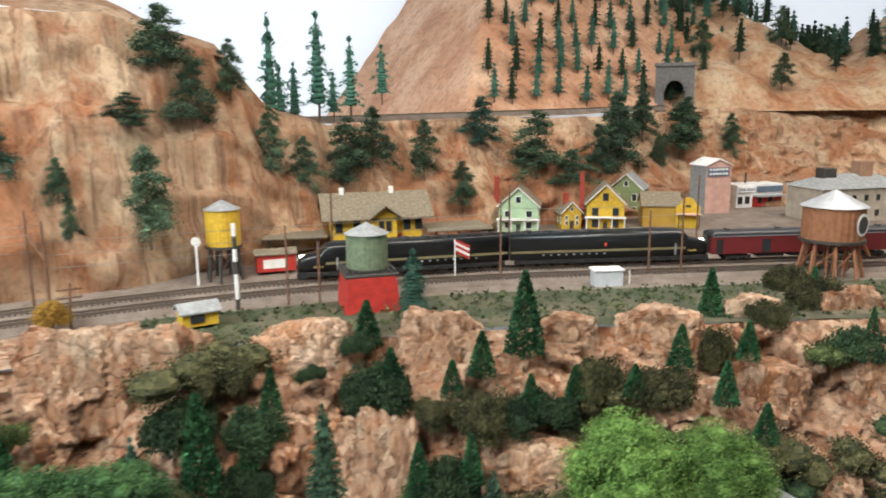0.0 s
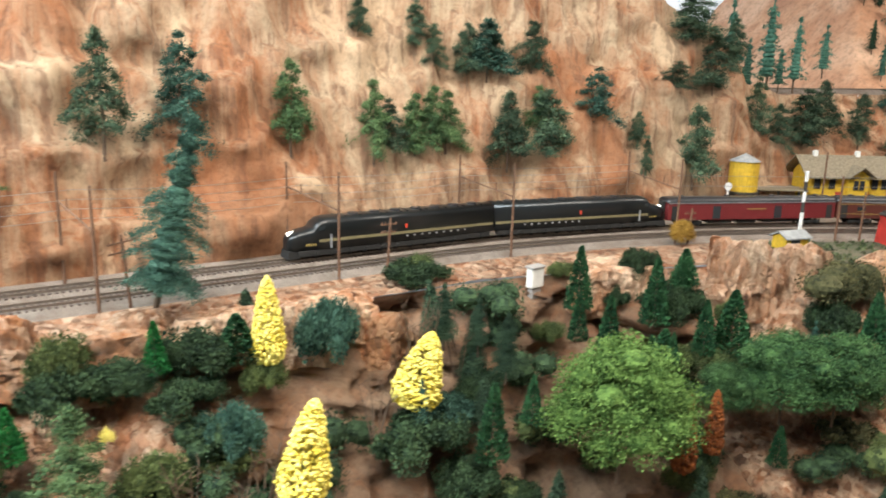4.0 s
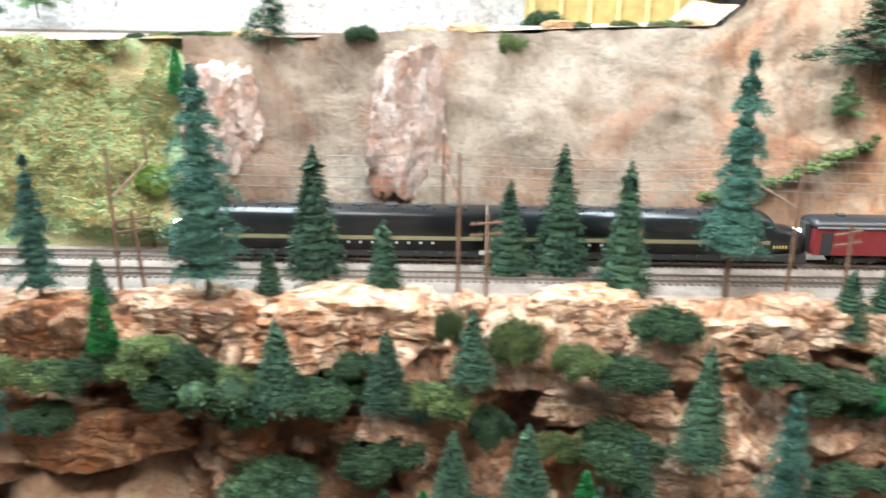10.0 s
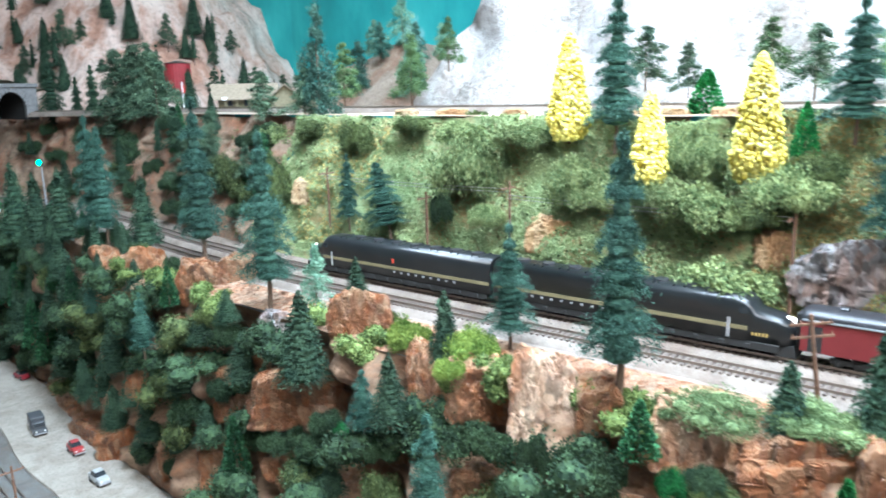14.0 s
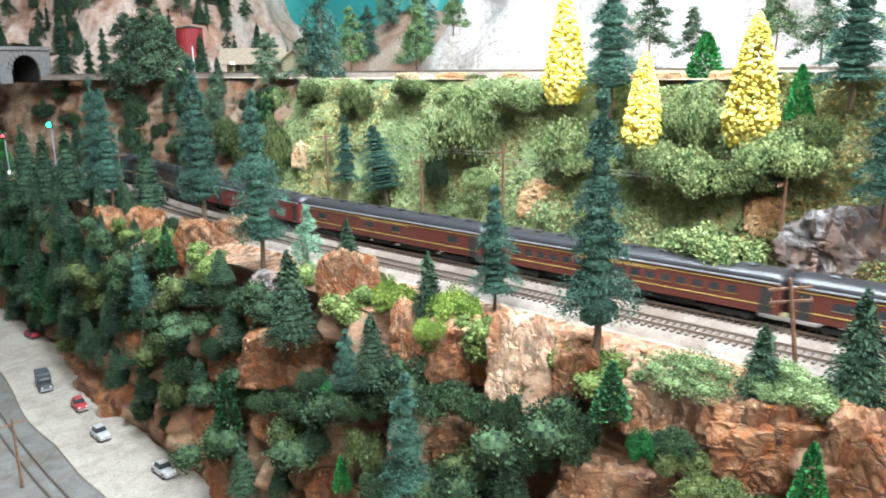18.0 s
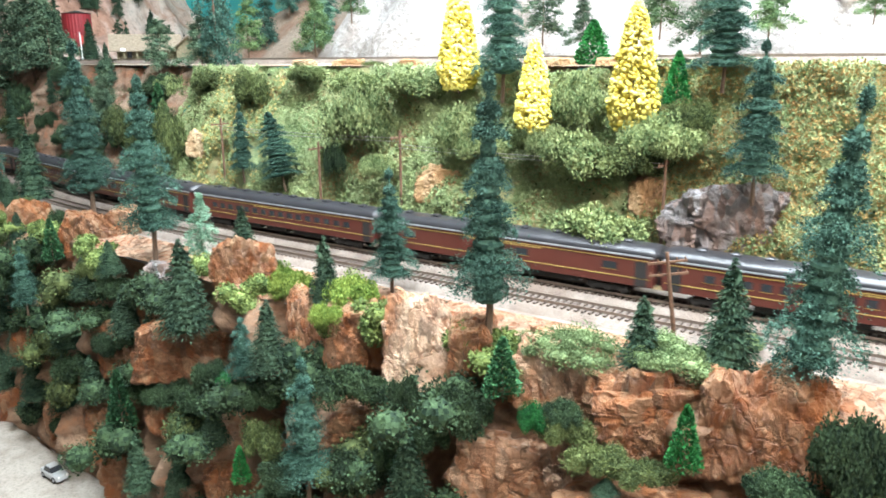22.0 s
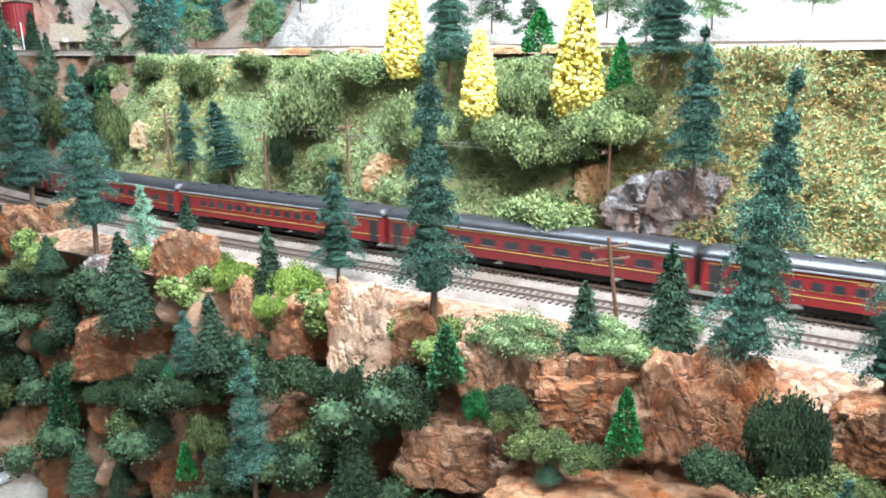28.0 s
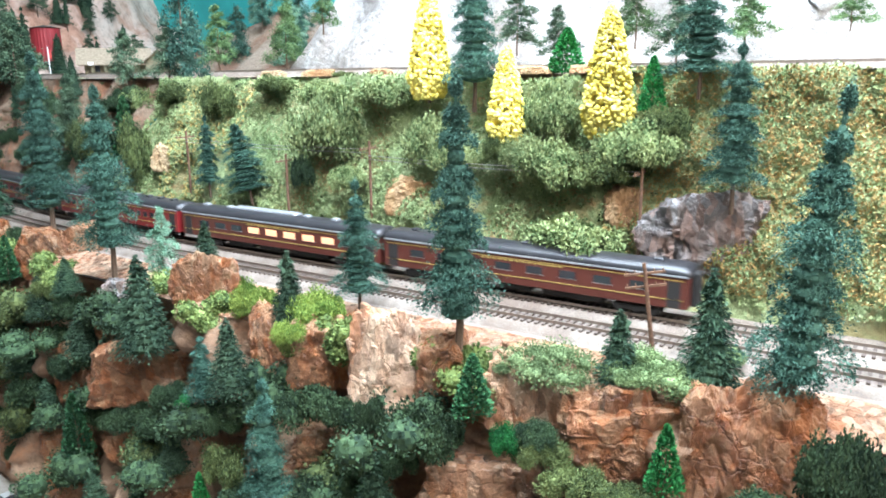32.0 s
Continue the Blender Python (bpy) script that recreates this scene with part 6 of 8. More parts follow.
tree("spruce", 1.776, 0.100, 1.295, 0.071)
tree("spruce", 1.835, -0.199, 0.887, 0.098)
tree("ragged", 1.872, 0.144, 1.356, 0.203, 1.15)
tree("spruce", 1.875, -0.173, 1.078, 0.177)
tree("spruce", 1.923, -0.190, 0.969, 0.131)
tree("spruce", 1.972, -0.174, 1.081, 0.155)
tree("darkfir", 2.000, 0.156, 1.381, 0.147)
tree("plume", 2.048, -0.102, 1.184, 0.113)
tree("ragged", 2.054, 0.360, 1.405, 0.154, 0.85)
tree("darkfir", 2.072, 0.156, 1.381, 0.120)
tree("ragged", 2.160, 0.360, 1.405, 0.165, 1.09)
tree("darkfir", 2.176, 0.152, 1.374, 0.208)
tree("ragged", 2.176, 0.408, 1.403, 0.187)
tree("ragged", 2.235, 0.360, 1.421, 0.138, 1.00)

# ---- upper hills and backdrops ----
def hill(name, mat, label, a0, a1, na, b1, nb, height, origin, along, rough=.02, scale=7):
    """A hillside over a base line: a along it, b back from it; height(a, b) above the line's level."""
    o, u = Vector(origin), Vector(along).normalized()
    n = Vector((-u.y, u.x, 0))
    verts = []
    for i in range(na + 1):
        for j in range(nb + 1):
            a, b = a0 + (a1 - a0) * i / na, b1 * j / nb
            p = o + u * a + n * b
            h = height(a, b)
            q = Vector((p.x, p.y, h))
            r = rough * min(1, j / 3)
            p = p + n * (r * fbm(q, scale, 5)) + Vector((0, 0, h + r * fbm(q + Vector((5, 2, 8)), scale * 1.3, 4)))
            verts.append(p)
    w = nb + 1
    faces = [(i * w + j, i * w + j + 1, (i + 1) * w + j + 1, (i + 1) * w + j) for i in range(na) for j in range(nb)]
    return tagged(new(name, mesh_of(name, verts, faces, mat, True)), label, "hill", "", "structure")


def soft(a, b, k=.08):
    return -k * math.log(math.exp(-a / k) + math.exp(-b / k))


HILL_ROCK = rock("painted orange hillside", (.72, .47, .32), (.60, .345, .21), (.50, .25, .14), (.36, .17, .10), (1, 1, .5), 7, 70, .003)
PINK_ROCK = rock("pinkish rock wall", (.86, .70, .61), (.72, .53, .44), (.52, .28, .19), (.26, .15, .11), (1, 1, .35), 12, 60, .005)
FOREST_FLOOR = rock("forest floor", (.20, .20, .12), (.13, .13, .07), (.18, .10, .06), (.04, .05, .03), (1, 1, 1), 14, 90, .006)


hill("hill_north", HILL_ROCK, "orange painted hillside with rows of young conifers", -.05, 1.15, 70, .9, 50, lambda a, b: max(-.1, min(1.05 * b, 1.25 * (a + .02))), (.08, 1.84, 1.425), (.86, .50, 0), .012)
EAST_ROCK = rock("cream and rust rock wall", (.74, .56, .38), (.62, .40, .23), (.52, .22, .10), (.24, .11, .06), (1, 1, .3), 12, 60, .006)
hill("hill_east", EAST_ROCK, "pale rocky hillside above the town", 0, 2.6, 90, 1.0, 40, lambda a, b: .62 * soft(b, .42, .08) + .10 * math.sin(a * 7) * min(1, b * 2), (.62, 2.16, 1.42), (1, -.10, 0), .05, 5)


p0, p1 = at(1.13, .40, 1.405), at(-.62, .40, 1.405)
hill("hill_white", WHITE_HILL, "whitewashed plaster mountain above the upper track", 0, 1.9, 90, .8, 40, lambda a, b: soft(1.7 * b, 1.7 * a + .02, .04), p0, p1 - p0, .075, 6)
q0, q1 = at(1.78, .42, 1.40), at(1.18, .48, 1.40)
hill("hill_tan", ROCK_REAR, "tan sandy hill behind the log cabin", 0, .62, 40, .5, 24, lambda a, b: max(0, soft(.9 * b, soft(.45 * a, .85 * (.60 - a), .03), .03)), q0, q1 - q0, .012, 9)
w0, w1 = at(3.4, -.15, 1.40), at(1.75, .50, 1.40)
hill("hill_west", PINK_ROCK, "pinkish rock wall with dark conifers above the tunnels", 0, 1.60, 90, .9, 40, lambda a, b: soft(1.15 * b, .62, .07) * ease(1.60 - a, 0, .35), w0, w1 - w0, .06, 5)
m0, m1 = at(5.9, -.35, .9), at(2.40, -.30, .9)
hill("mountain", FOREST_FLOOR, "dark wooded mountain over the tunnel", 0, (m1 - m0).length, 90, 1.2, 40, lambda a, b: soft(2.2 * b, .58, .05), m0, m1 - m0, .05, 6)

# the sky board gives off its own glow in place of light falling on it
SKY_GLOW, ST_, SB_ = material("painted sky", .9)
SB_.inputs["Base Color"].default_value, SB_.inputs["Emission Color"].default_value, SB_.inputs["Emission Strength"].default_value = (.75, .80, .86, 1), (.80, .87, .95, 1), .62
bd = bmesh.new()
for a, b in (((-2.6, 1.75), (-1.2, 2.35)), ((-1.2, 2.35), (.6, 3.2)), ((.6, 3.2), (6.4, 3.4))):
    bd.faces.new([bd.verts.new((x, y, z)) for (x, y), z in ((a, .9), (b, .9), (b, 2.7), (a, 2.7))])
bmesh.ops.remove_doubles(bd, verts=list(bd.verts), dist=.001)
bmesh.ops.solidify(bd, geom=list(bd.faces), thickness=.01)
tagged(part("backdrop_sky", bd, SKY_GLOW), "plain pale blue-white sky panel behind the layout, glowing by itself", "backdrop", "", "structure")

TEAL, TT, TBS = material("teal painted backdrop", .7)
tn = noise_tex(TT, 3.0, 5, .6, (1, 1, .5))
tr = ramp(TT, [(.30, (.02, .16, .16)), (.5, (.03, .30, .29)), (.64, (.06, .42, .40)), (.74, (.55, .70, .70))])
TT.links.new(tn.outputs["Fac"], tr.inputs["Fac"])
TT.links.new(tr.outputs["Color"], TBS.inputs["Base Color"])
bd = bmesh.new()
arc = [at(3.6, 1.0, 0), at(2.9, 1.05, 0), at(2.2, 1.15, 0), at(1.6, 1.25, 0), at(1.0, 1.30, 0), at(.5, 1.30, 0)]
for a, b in zip(arc, arc[1:]):
    vs = [bd.verts.new((p.x, p.y, z)) for p, z in ((a, .9), (b, .9), (b, 2.6), (a, 2.6))]
    bd.faces.new(vs)
bmesh.ops.remove_doubles(bd, verts=list(bd.verts), dist=.001)
bmesh.ops.solidify(bd, geom=list(bd.faces), thickness=.01)
tagged(part("backdrop", bd, TEAL), "teal painted sky panel behind the layout", "backdrop", "", "structure")

# ---- upper track along the shelf ----
def upper_track(points, name):
    ob = thing(name, pose(0, 0, 0), "upper model railway track along the shelf's edge", "railway track", "", "structure")
    path = []
    for i in range(len(points) - 1):
        for j in range(12):
            path.append(points[i].lerp(points[i + 1], j / 12))
    path.append(points[-1])
    sides = []
    for i, p in enumerate(path):
        u = (path[min(i + 1, len(path) - 1)] - path[max(i - 1, 0)]).normalized()
        sides.append((p, Vector((u.y, -u.x, 0))))
    for o in (-.00825, .00825):
        verts, faces = [], []
        for p, n in sides:
            for q, z in ((-.0007, 0), (-.0007, .003), (.0007, .003), (.0007, 0)):
                verts.append(p + n * (o + q) + Vector((0, 0, .006 + z)))
        for i in range(len(sides) - 1):
            for j in range(4):
                faces.append((i * 4 + j, i * 4 + (j + 1) % 4, i * 4 + 4 + (j + 1) % 4, i * 4 + 4 + j))
        part("rail", mesh_of("rail", verts, faces, STEEL), None, ob)
    verts, faces = [], []
    for p, n in sides:
        for q, z in ((-.03, -.006), (-.017, .006), (.017, .006), (.03, -.006)):
            verts.append(p + n * q + Vector((0, 0, z)))
    for i in range(len(sides) - 1):
        for j in range(3):
            faces.append((i * 4 + j, i * 4 + j + 1, i * 4 + j + 5, i * 4 + j + 4))
    part("ballast", mesh_of("ballast", verts, faces, BALLAST), None, ob)


upper_track([at(s, d, 1.408) for s, d in ((2.2, .12), (1.7, .25), (1.2, .26), (.8, .27), (.4, .27), (0, .22), (-.35, .24))], "track_upper")
upper_track([Vector(p) for p in ((-.42, 1.50, 1.416), (-.1, 1.70, 1.419), (.25, 1.92, 1.424), (.62, 2.14, 1.430))], "track_upper_town")

# ---- tunnel portals ----
STONE = paint("grey portal stone", (.17, .165, .16), .9, vary=.2, scale=120, grain=.5)
DARK = paint("tunnel darkness lining", (.015, .014, .013), 1)


def portal(m, w, h, label):
    """A portal wall with an arched opening, coping, keystone and a short dark bore behind."""
    t = thing("tunnel_portal", m, label, "tunnel portal", "tunnel portals")
    r, sp, dep = w * .27, h * .38, .012
    outer = [(-w / 2, 0), (-w / 2 * .94, h), (w / 2 * .94, h), (w / 2, 0)]
    bm = bmesh.new()
    arch = [(r, 0), (r, sp)] + [(r * math.cos(a), sp + r * 1.15 * math.sin(a)) for a in (math.pi * i / 12 for i in range(1, 12))] + [(-r, sp), (-r, 0)]
    ring_o = [(w / 2, 0), (w / 2, sp)] + [(max(-w / 2, min(w / 2, w * .8 * math.cos(a))), min(h, sp + h * .9 * math.sin(a))) for a in (math.pi * i / 12 for i in range(1, 12))] + [(-w / 2, sp), (-w / 2, 0)]
    f = [[bm.verts.new((x, y, z)) for x, z in pts] for pts, y in ((arch, 0), (ring_o, 0), (arch, dep), (ring_o, dep))]
    for i in range(len(arch) - 1):
        bm.faces.new((f[0][i], f[0][i + 1], f[1][i + 1], f[1][i]))
        bm.faces.new((f[2][i], f[3][i], f[3][i + 1], f[2][i + 1]))
        bm.faces.new((f[0][i], f[2][i], f[2][i + 1], f[0][i + 1]))
        bm.faces.new((f[1][i], f[1][i + 1], f[3][i + 1], f[3][i]))
    part("wall", bm, STONE, t)
    part("coping", box(bmesh.new(), -w / 2 - .004, w / 2 + .004, -.005, dep + .004, h - .002, h + .008, .001), STONE, t)
    for i in range(11):
        a = math.pi * (i + .5) / 11
        st = bmesh.new()
        box(st, -.004, .004, -.003, .006, -.006, .006, .001)
        st.transform(Matrix.Translation((r * 1.1 * math.cos(a), 0, sp + r * 1.27 * math.sin(a))) @ Matrix.Rotation(math.pi / 2 - a, 4, "Y"))
        part("voussoir", st, STONE, t)
    bm = bmesh.new()
    a0 = [bm.verts.new((x * 1.02, dep, z)) for x, z in arch]
    a1 = [bm.verts.new((x * 1.02, dep + .15, z)) for x, z in arch]
    for i in range(len(arch) - 1):
        bm.faces.new((a0[i], a0[i + 1], a1[i + 1], a1[i]))
    bm.faces.new(a1)
    part("bore", bm, DARK, t, "dark bore behind the arch")
    return t


def facing(p, q):
    """A pose at p whose front (-y) looks towards q."""
    v = Vector(q) - Vector(p)
    return pose(*p, 0, 0, math.degrees(math.atan2(v.y, v.x)) + 90)


portal(facing((.65, 2.15, 1.432), (.25, .9, 1.4)), .105, .115, "grey stone tunnel portal on the upper line above the town")
portal(facing(at(2.20, .06, 1.395), at(1.3, .12, 1.4)), .13, .085, "grey stone tunnel portal on the upper line in the woods")
portal(facing(at(2.42, -.03, 1.185), at(1.8, -.03, 1.2)), .17, .12, "grey stone tunnel portal over the double track")

# ---- town ----
YELLOW = paint("yellow clapboard", (.62, .40, .03), .7, vary=.15, scale=150)
MINT = paint("mint clapboard", (.42, .58, .36), .7)
MOSS = paint("moss green wall", (.22, .27, .12), .7)
SHINGLE = paint("weathered shingle", (.23, .19, .13), .9, vary=.3, scale=260, grain=.5)
GREYROOF = paint("grey felt roof", (.30, .31, .31), .85, vary=.2, scale=120)
CHIMNEY = paint("red chimney", (.34, .05, .03), .8, vary=.2, scale=200)
TRIMW = paint("white trim", (.78, .77, .72), .6)
TRIMB = paint("dark window trim", (.05, .045, .04), .6)
PINK = paint("pink stucco", (.55, .33, .27), .8)
BEIGE = paint("beige stucco", (.42, .36, .29), .85, vary=.15)
REDP = paint("red painted board", (.46, .035, .025), .6, vary=.2, scale=90)
TANKGREEN = paint("green tank staves", (.15, .20, .12), .7, vary=.2, scale=120)
TANKBROWN = paint("brown tank staves", (.30, .13, .06), .7, vary=.2, scale=120)
WHITEP = paint("white paint", (.8, .8, .78), .5)
TEALP = paint("turquoise paint", (.05, .38, .34), .5)
SLATE = paint("blue-grey sign board", (.12, .16, .22), .6)


def window(parent, x, y, z, w, h, trim, side=0):
    """A small window on a wall that faces -y (side 0) or along x (side 1 or -1)."""
    def q(u0, u1, v0, v1, z0, z1):
        return box(bmesh.new(), u0, u1, v0, v1, z0, z1) if not side else box(bmesh.new(), min(v0 * -side, v1 * -side), max(v0 * -side, v1 * -side), u0, u1, z0, z1)
    if not side:
        f = part("window", q(x - w / 2, x + w / 2, y - .0012, y + .001, z, z + h), trim, parent)
        part("pane", q(x - w / 2 + .0012, x + w / 2 - .0012, y - .0016, y - .0008, z + .0012, z + h - .0012), GLASSY, f)
    else:
        f = part("window", q(x - w / 2, x + w / 2, y - .0012, y + .001, z, z + h), trim, parent)
        part("pane", q(x - w / 2 + .0012, x + w / 2 - .0012, y - .0016, y - .0008, z + .0012, z + h - .0012), GLASSY, f)


def gable_roof(w, d, z, h, eave=.006, axis="x", thick=.002):
    """A gable roof slab with its ridge along x or y."""
    bm = bmesh.new()
    if axis == "x":
        k = h / (d / 2)
        out = [(-d / 2 - eave, z - eave * k), (0, z + h), (d / 2 + eave, z - eave * k), (d / 2 + eave, z - eave * k + thick), (0, z + h + thick * 1.3), (-d / 2 - eave, z - eave * k + thick)]
        prism(bm, out, -w / 2 - eave, w / 2 + eave)
        bm.transform(Matrix.Rotation(math.pi / 2, 4, "Z"))
    else:
        k = h / (w / 2)
        out = [(-w / 2 - eave, z - eave * k), (0, z + h), (w / 2 + eave, z - eave * k), (w / 2 + eave, z - eave * k + thick), (0, z + h + thick * 1.3), (-w / 2 - eave, z - eave * k + thick)]
        prism(bm, out, -d / 2 - eave, d / 2 + eave)
    bmesh.ops.recalc_face_normals(bm, faces=list(bm.faces))
    return bm


def gable_walls(w, d, z, h, axis="x"):
    bm = bmesh.new()
    if axis == "x":
        prism(bm, [(-d / 2, 0), (d / 2, 0), (d / 2, z), (0, z + h), (-d / 2, z)], -w / 2, w / 2)
        bm.transform(Matrix.Rotation(math.pi / 2, 4, "Z"))
    else:
        prism(bm, [(-w / 2, 0), (w / 2, 0), (w / 2, z), (0, z + h), (-w / 2, z)], -d / 2, d / 2)
    bmesh.ops.recalc_face_normals(bm, faces=list(bm.faces))
    return bm


def depot():
    t = thing("railway_depot", place(-2.528, .180, 1.199, 180), "yellow wooden railway depot with weathered shingle roof", "depot")
    part("wall", gable_walls(.150, .075, .070, .029), YELLOW, t)
    part("roof", gable_roof(.168, .085, .070, .031, .010), SHINGLE, t)
    bay = part("bay", gable_walls(.04, .02, .068, .014, "y"), YELLOW, t)
    bay.matrix_basis = pose(.01, -.042, 0)
    br = part("bay_roof", gable_roof(.044, .05, .068, .016, .006, "y"), SHINGLE, t)
    br.matrix_basis = pose(.01, -.035, .001)
    for x in (-.065, -.035, .05, .07):
        window(t, x, -.0385, .042, .012, .019, TRIMB)
    for x in (.004, .016):
        window(t, x, -.053, .042, .009, .018, TRIMB)
    for x in (-.02, .035):
        part("door", box(bmesh.new(), x - .006, x + .006, -.0395, -.0375, .002, .036), CHIMNEY, t)
    for x in (-.055, .03):
        part("chimney", box(bmesh.new(), x - .004, x + .004, -.004, .004, .085, .112, .0006), TRIMW, t, "pale chimney")
    lo = part("platform_roof", box(bmesh.new(), .085, .20, -.05, .035, .036, .040, .001), SHINGLE, t, "low weathered platform roof")
    part("platform_roof", box(bmesh.new(), -.19, -.085, -.05, .035, .036, .040, .001), SHINGLE, t, "low weathered platform roof")
    for x in (.1, .14, .185, -.1, -.14, -.18):
        part("post", box(bmesh.new(), x - .002, x + .002, -.044, -.040, 0, .036), TRIMB, t)
    part("platform", box(bmesh.new(), -.19, .20, -.065, .04, -.004, .003, .001), BEIGE, t)


def tank_legs(t, r, h, n, mat, lean=1.1):
    for i in range(n):
        a = math.tau * (i + .5) / n
        bm = bmesh.new()
        tube(bm, (r * lean * math.cos(a), r * lean * math.sin(a), 0), (r * .86 * math.cos(a), r * .86 * math.sin(a), h), .0028, .0028, 6)
        part("leg", bm, mat, t)
        b = math.tau * (i + 1.5) / n
        bm = bmesh.new()
        tube(bm, (r * math.cos(a), r * math.sin(a), h * .3), (r * .95 * math.cos(b), r * .95 * math.sin(b), h * .8), .001, .001, 5)
        part("brace", bm, mat, t)


def tank_body(t, r, z, h, mat, roof_mat, cone, bands=5, foot=1.0):
    bm = bmesh.new()
    n = 56
    lo, hi = ([bm.verts.new((q * f * math.cos(math.tau * i / n), q * f * math.sin(math.tau * i / n), zz)) for i in range(n) for q in ((r if i % 2 else r * .975),)] for zz, f in ((z, foot), (z + h, 1)))
    for i in range(n):
        bm.faces.new((lo[i], lo[(i + 1) % n], hi[(i + 1) % n], hi[i]))
    bm.faces.new(lo[::-1])
    bm.faces.new(hi)
    tank = part("tank", bm, mat, t)
    for i in range(bands):
        bb = bmesh.new()
        zz = z + h * (i + .5) / bands
        tube(bb, (0, 0, zz), (0, 0, zz + .0008), r * 1.006, r * 1.006, 28)
        part("hoop", bb, mat, tank)
    bm = bmesh.new()
    tube(bm, (0, 0, z + h), (0, 0, z + h + cone), r * 1.1, .001, 14)
    part("roof", bm, roof_mat, t, "conical roof")
    bm = bmesh.new()
    tube(bm, (0, 0, z - .004), (0, 0, z), r * 1.08, r * 1.08, 20)
    part("deck", bm, TRIMB, t)


def town_tanks():
    t = thing("water_tank", place(-2.292, .082, 1.19), "yellow wooden water tank on black trestle legs", "water tank")
    tank_legs(t, .024, .052, 8, TRIMB)
    tank_body(t, .0255, .055, .054, YELLOW, GREYROOF, .014)
    for i in range(10):
        part("rung", box(bmesh.new(), -.003, .003, -.0275, -.0265, .06 + i * .0048, .0608 + i * .0048), TRIMB, t)
    part("spout", tube(bmesh.new(), (0, -.027, .09), (0, -.040, .05), .002, .0025, 8), TRIMB, t)
    t = thing("water_tank", place(-2.462, -.140, 1.185), "green wooden water tank on a red boarded base", "water tank")
    bm = bmesh.new()
    prism(bm, [(-.036, 0), (.036, 0), (.031, .050), (-.031, .050)], -.034, .034)
    bmesh.ops.recalc_face_normals(bm, faces=list(bm.faces))
    base = part("base", bm, REDP, t, "red battered board base")
    part("hatch", box(bmesh.new(), -.007, .007, -.0345, -.0330, .024, .031), DARK, t)
    part("roof_ledge", box(bmesh.new(), -.035, .035, -.034, .034, .050, .054, .001), TRIMB, t)
    for i in range(9):
        part("joist", box(bmesh.new(), -.032 + i * .0076, -.029 + i * .0076, -.030, .030, .054, .058), TRIMB, t)
    tank_body(t, .027, .058, .044, TANKGREEN, GREYROOF, .014, 7)
    t = thing("water_tank", place(-3.178, -.090, 1.188), "brown wooden water tank with round badge and zinc roof", "water tank")
    tank_legs(t, .040, .058, 8, TANKBROWN, 1.15)
    for i in range(4):
        part("post", tube(bmesh.new(), (.014 * (-1) ** i, .014 * (-1) ** (i // 2), 0), (.014 * (-1) ** i, .014 * (-1) ** (i // 2), .058), .0022, None, 6), TANKBROWN, t)
    tank_body(t, .0425, .060, .048, TANKBROWN, paint("zinc roof", (.5, .52, .54), .45, .4), .024)
    bm = bmesh.new()
    tube(bm, (0, -.0434, .084), (0, -.0426, .084), .0165, None, 24)
    bm.transform(Matrix.Rotation(math.radians(-150), 4, "Z"))
    bad = part("badge", bm, WHITEP, t, "round white badge")
    bm = bmesh.new()
    tube(bm, (0, -.0440, .084), (0, -.0434, .084), .0125, None, 20)
    bm.transform(Matrix.Rotation(math.radians(-150), 4, "Z"))
    inner = part("badge_field", bm, TRIMB, bad)
    part("spout", tube(bmesh.new(), (-.04, 0, .07), (-.062, 0, .03), .0025, .003, 8), TANKBROWN, t)


def house(s, d, turn, wall, roof, w, dep, zw, h, label, chimney=None, porch=None, trim=TRIMW, axis="y", base=1.192):
    """A two-storey clapboard house with a front gable, windows, chimney and porch."""
    t = thing("house", place(s, d, base, turn), label, "house")
    part("wall", gable_walls(w, dep, zw, h, axis), wall, t)
    part("roof", gable_roof(w, dep, zw, h, .005, axis), roof, t)
    for z in (.010, zw * .58):
        for x in (-w * .27, w * .27):
            window(t, x, -dep / 2 - .0005, z, w * .17, zw * .26, trim)
        for y in (-dep * .25, dep * .22):
            window(t, y, -w / 2 - .0005, z, w * .16, zw * .26, trim, 1)
            window(t, y, -w / 2 - .0005, z, w * .16, zw * .26, trim, -1)
    window(t, 0, -dep / 2 - .0005, zw + h * .15, w * .15, h * .42, trim)
    part("door", box(bmesh.new(), -.004, .004, -dep / 2 - .0015, -dep / 2, 0, .019), TRIMB, t)
    for sd in (-1, 1):
        bm = bmesh.new()
        tube(bm, (sd * (w / 2 + .004), -dep / 2 - .006, zw - .002), (0, -dep / 2 - .006, zw + h + .002), .0012, None, 4)
        part("bargeboard", bm, TRIMW, t)
    if chimney:
        x, y, top = chimney
        part("chimney", box(bmesh.new(), x - .005, x + .005, y - .005, y + .005, 0, top, .0006), CHIMNEY, t, "red brick chimney")
    if porch:
        pr = part("porch_roof", box(bmesh.new(), -w * .55, w * .55, -dep / 2 - .016, -dep / 2, zw * .50, zw * .50 + .003, .0008), roof if porch is True else porch, t)
        for x in (-w * .5, -w * .17, w * .17, w * .5):
            part("porch_post", box(bmesh.new(), x - .001, x + .001, -dep / 2 - .015, -dep / 2 - .013, 0, zw * .5), TRIMW, t)
        part("porch_floor", box(bmesh.new(), -w * .55, w * .55, -dep / 2 - .017, -dep / 2, 0, .003), BEIGE, t)
    return t


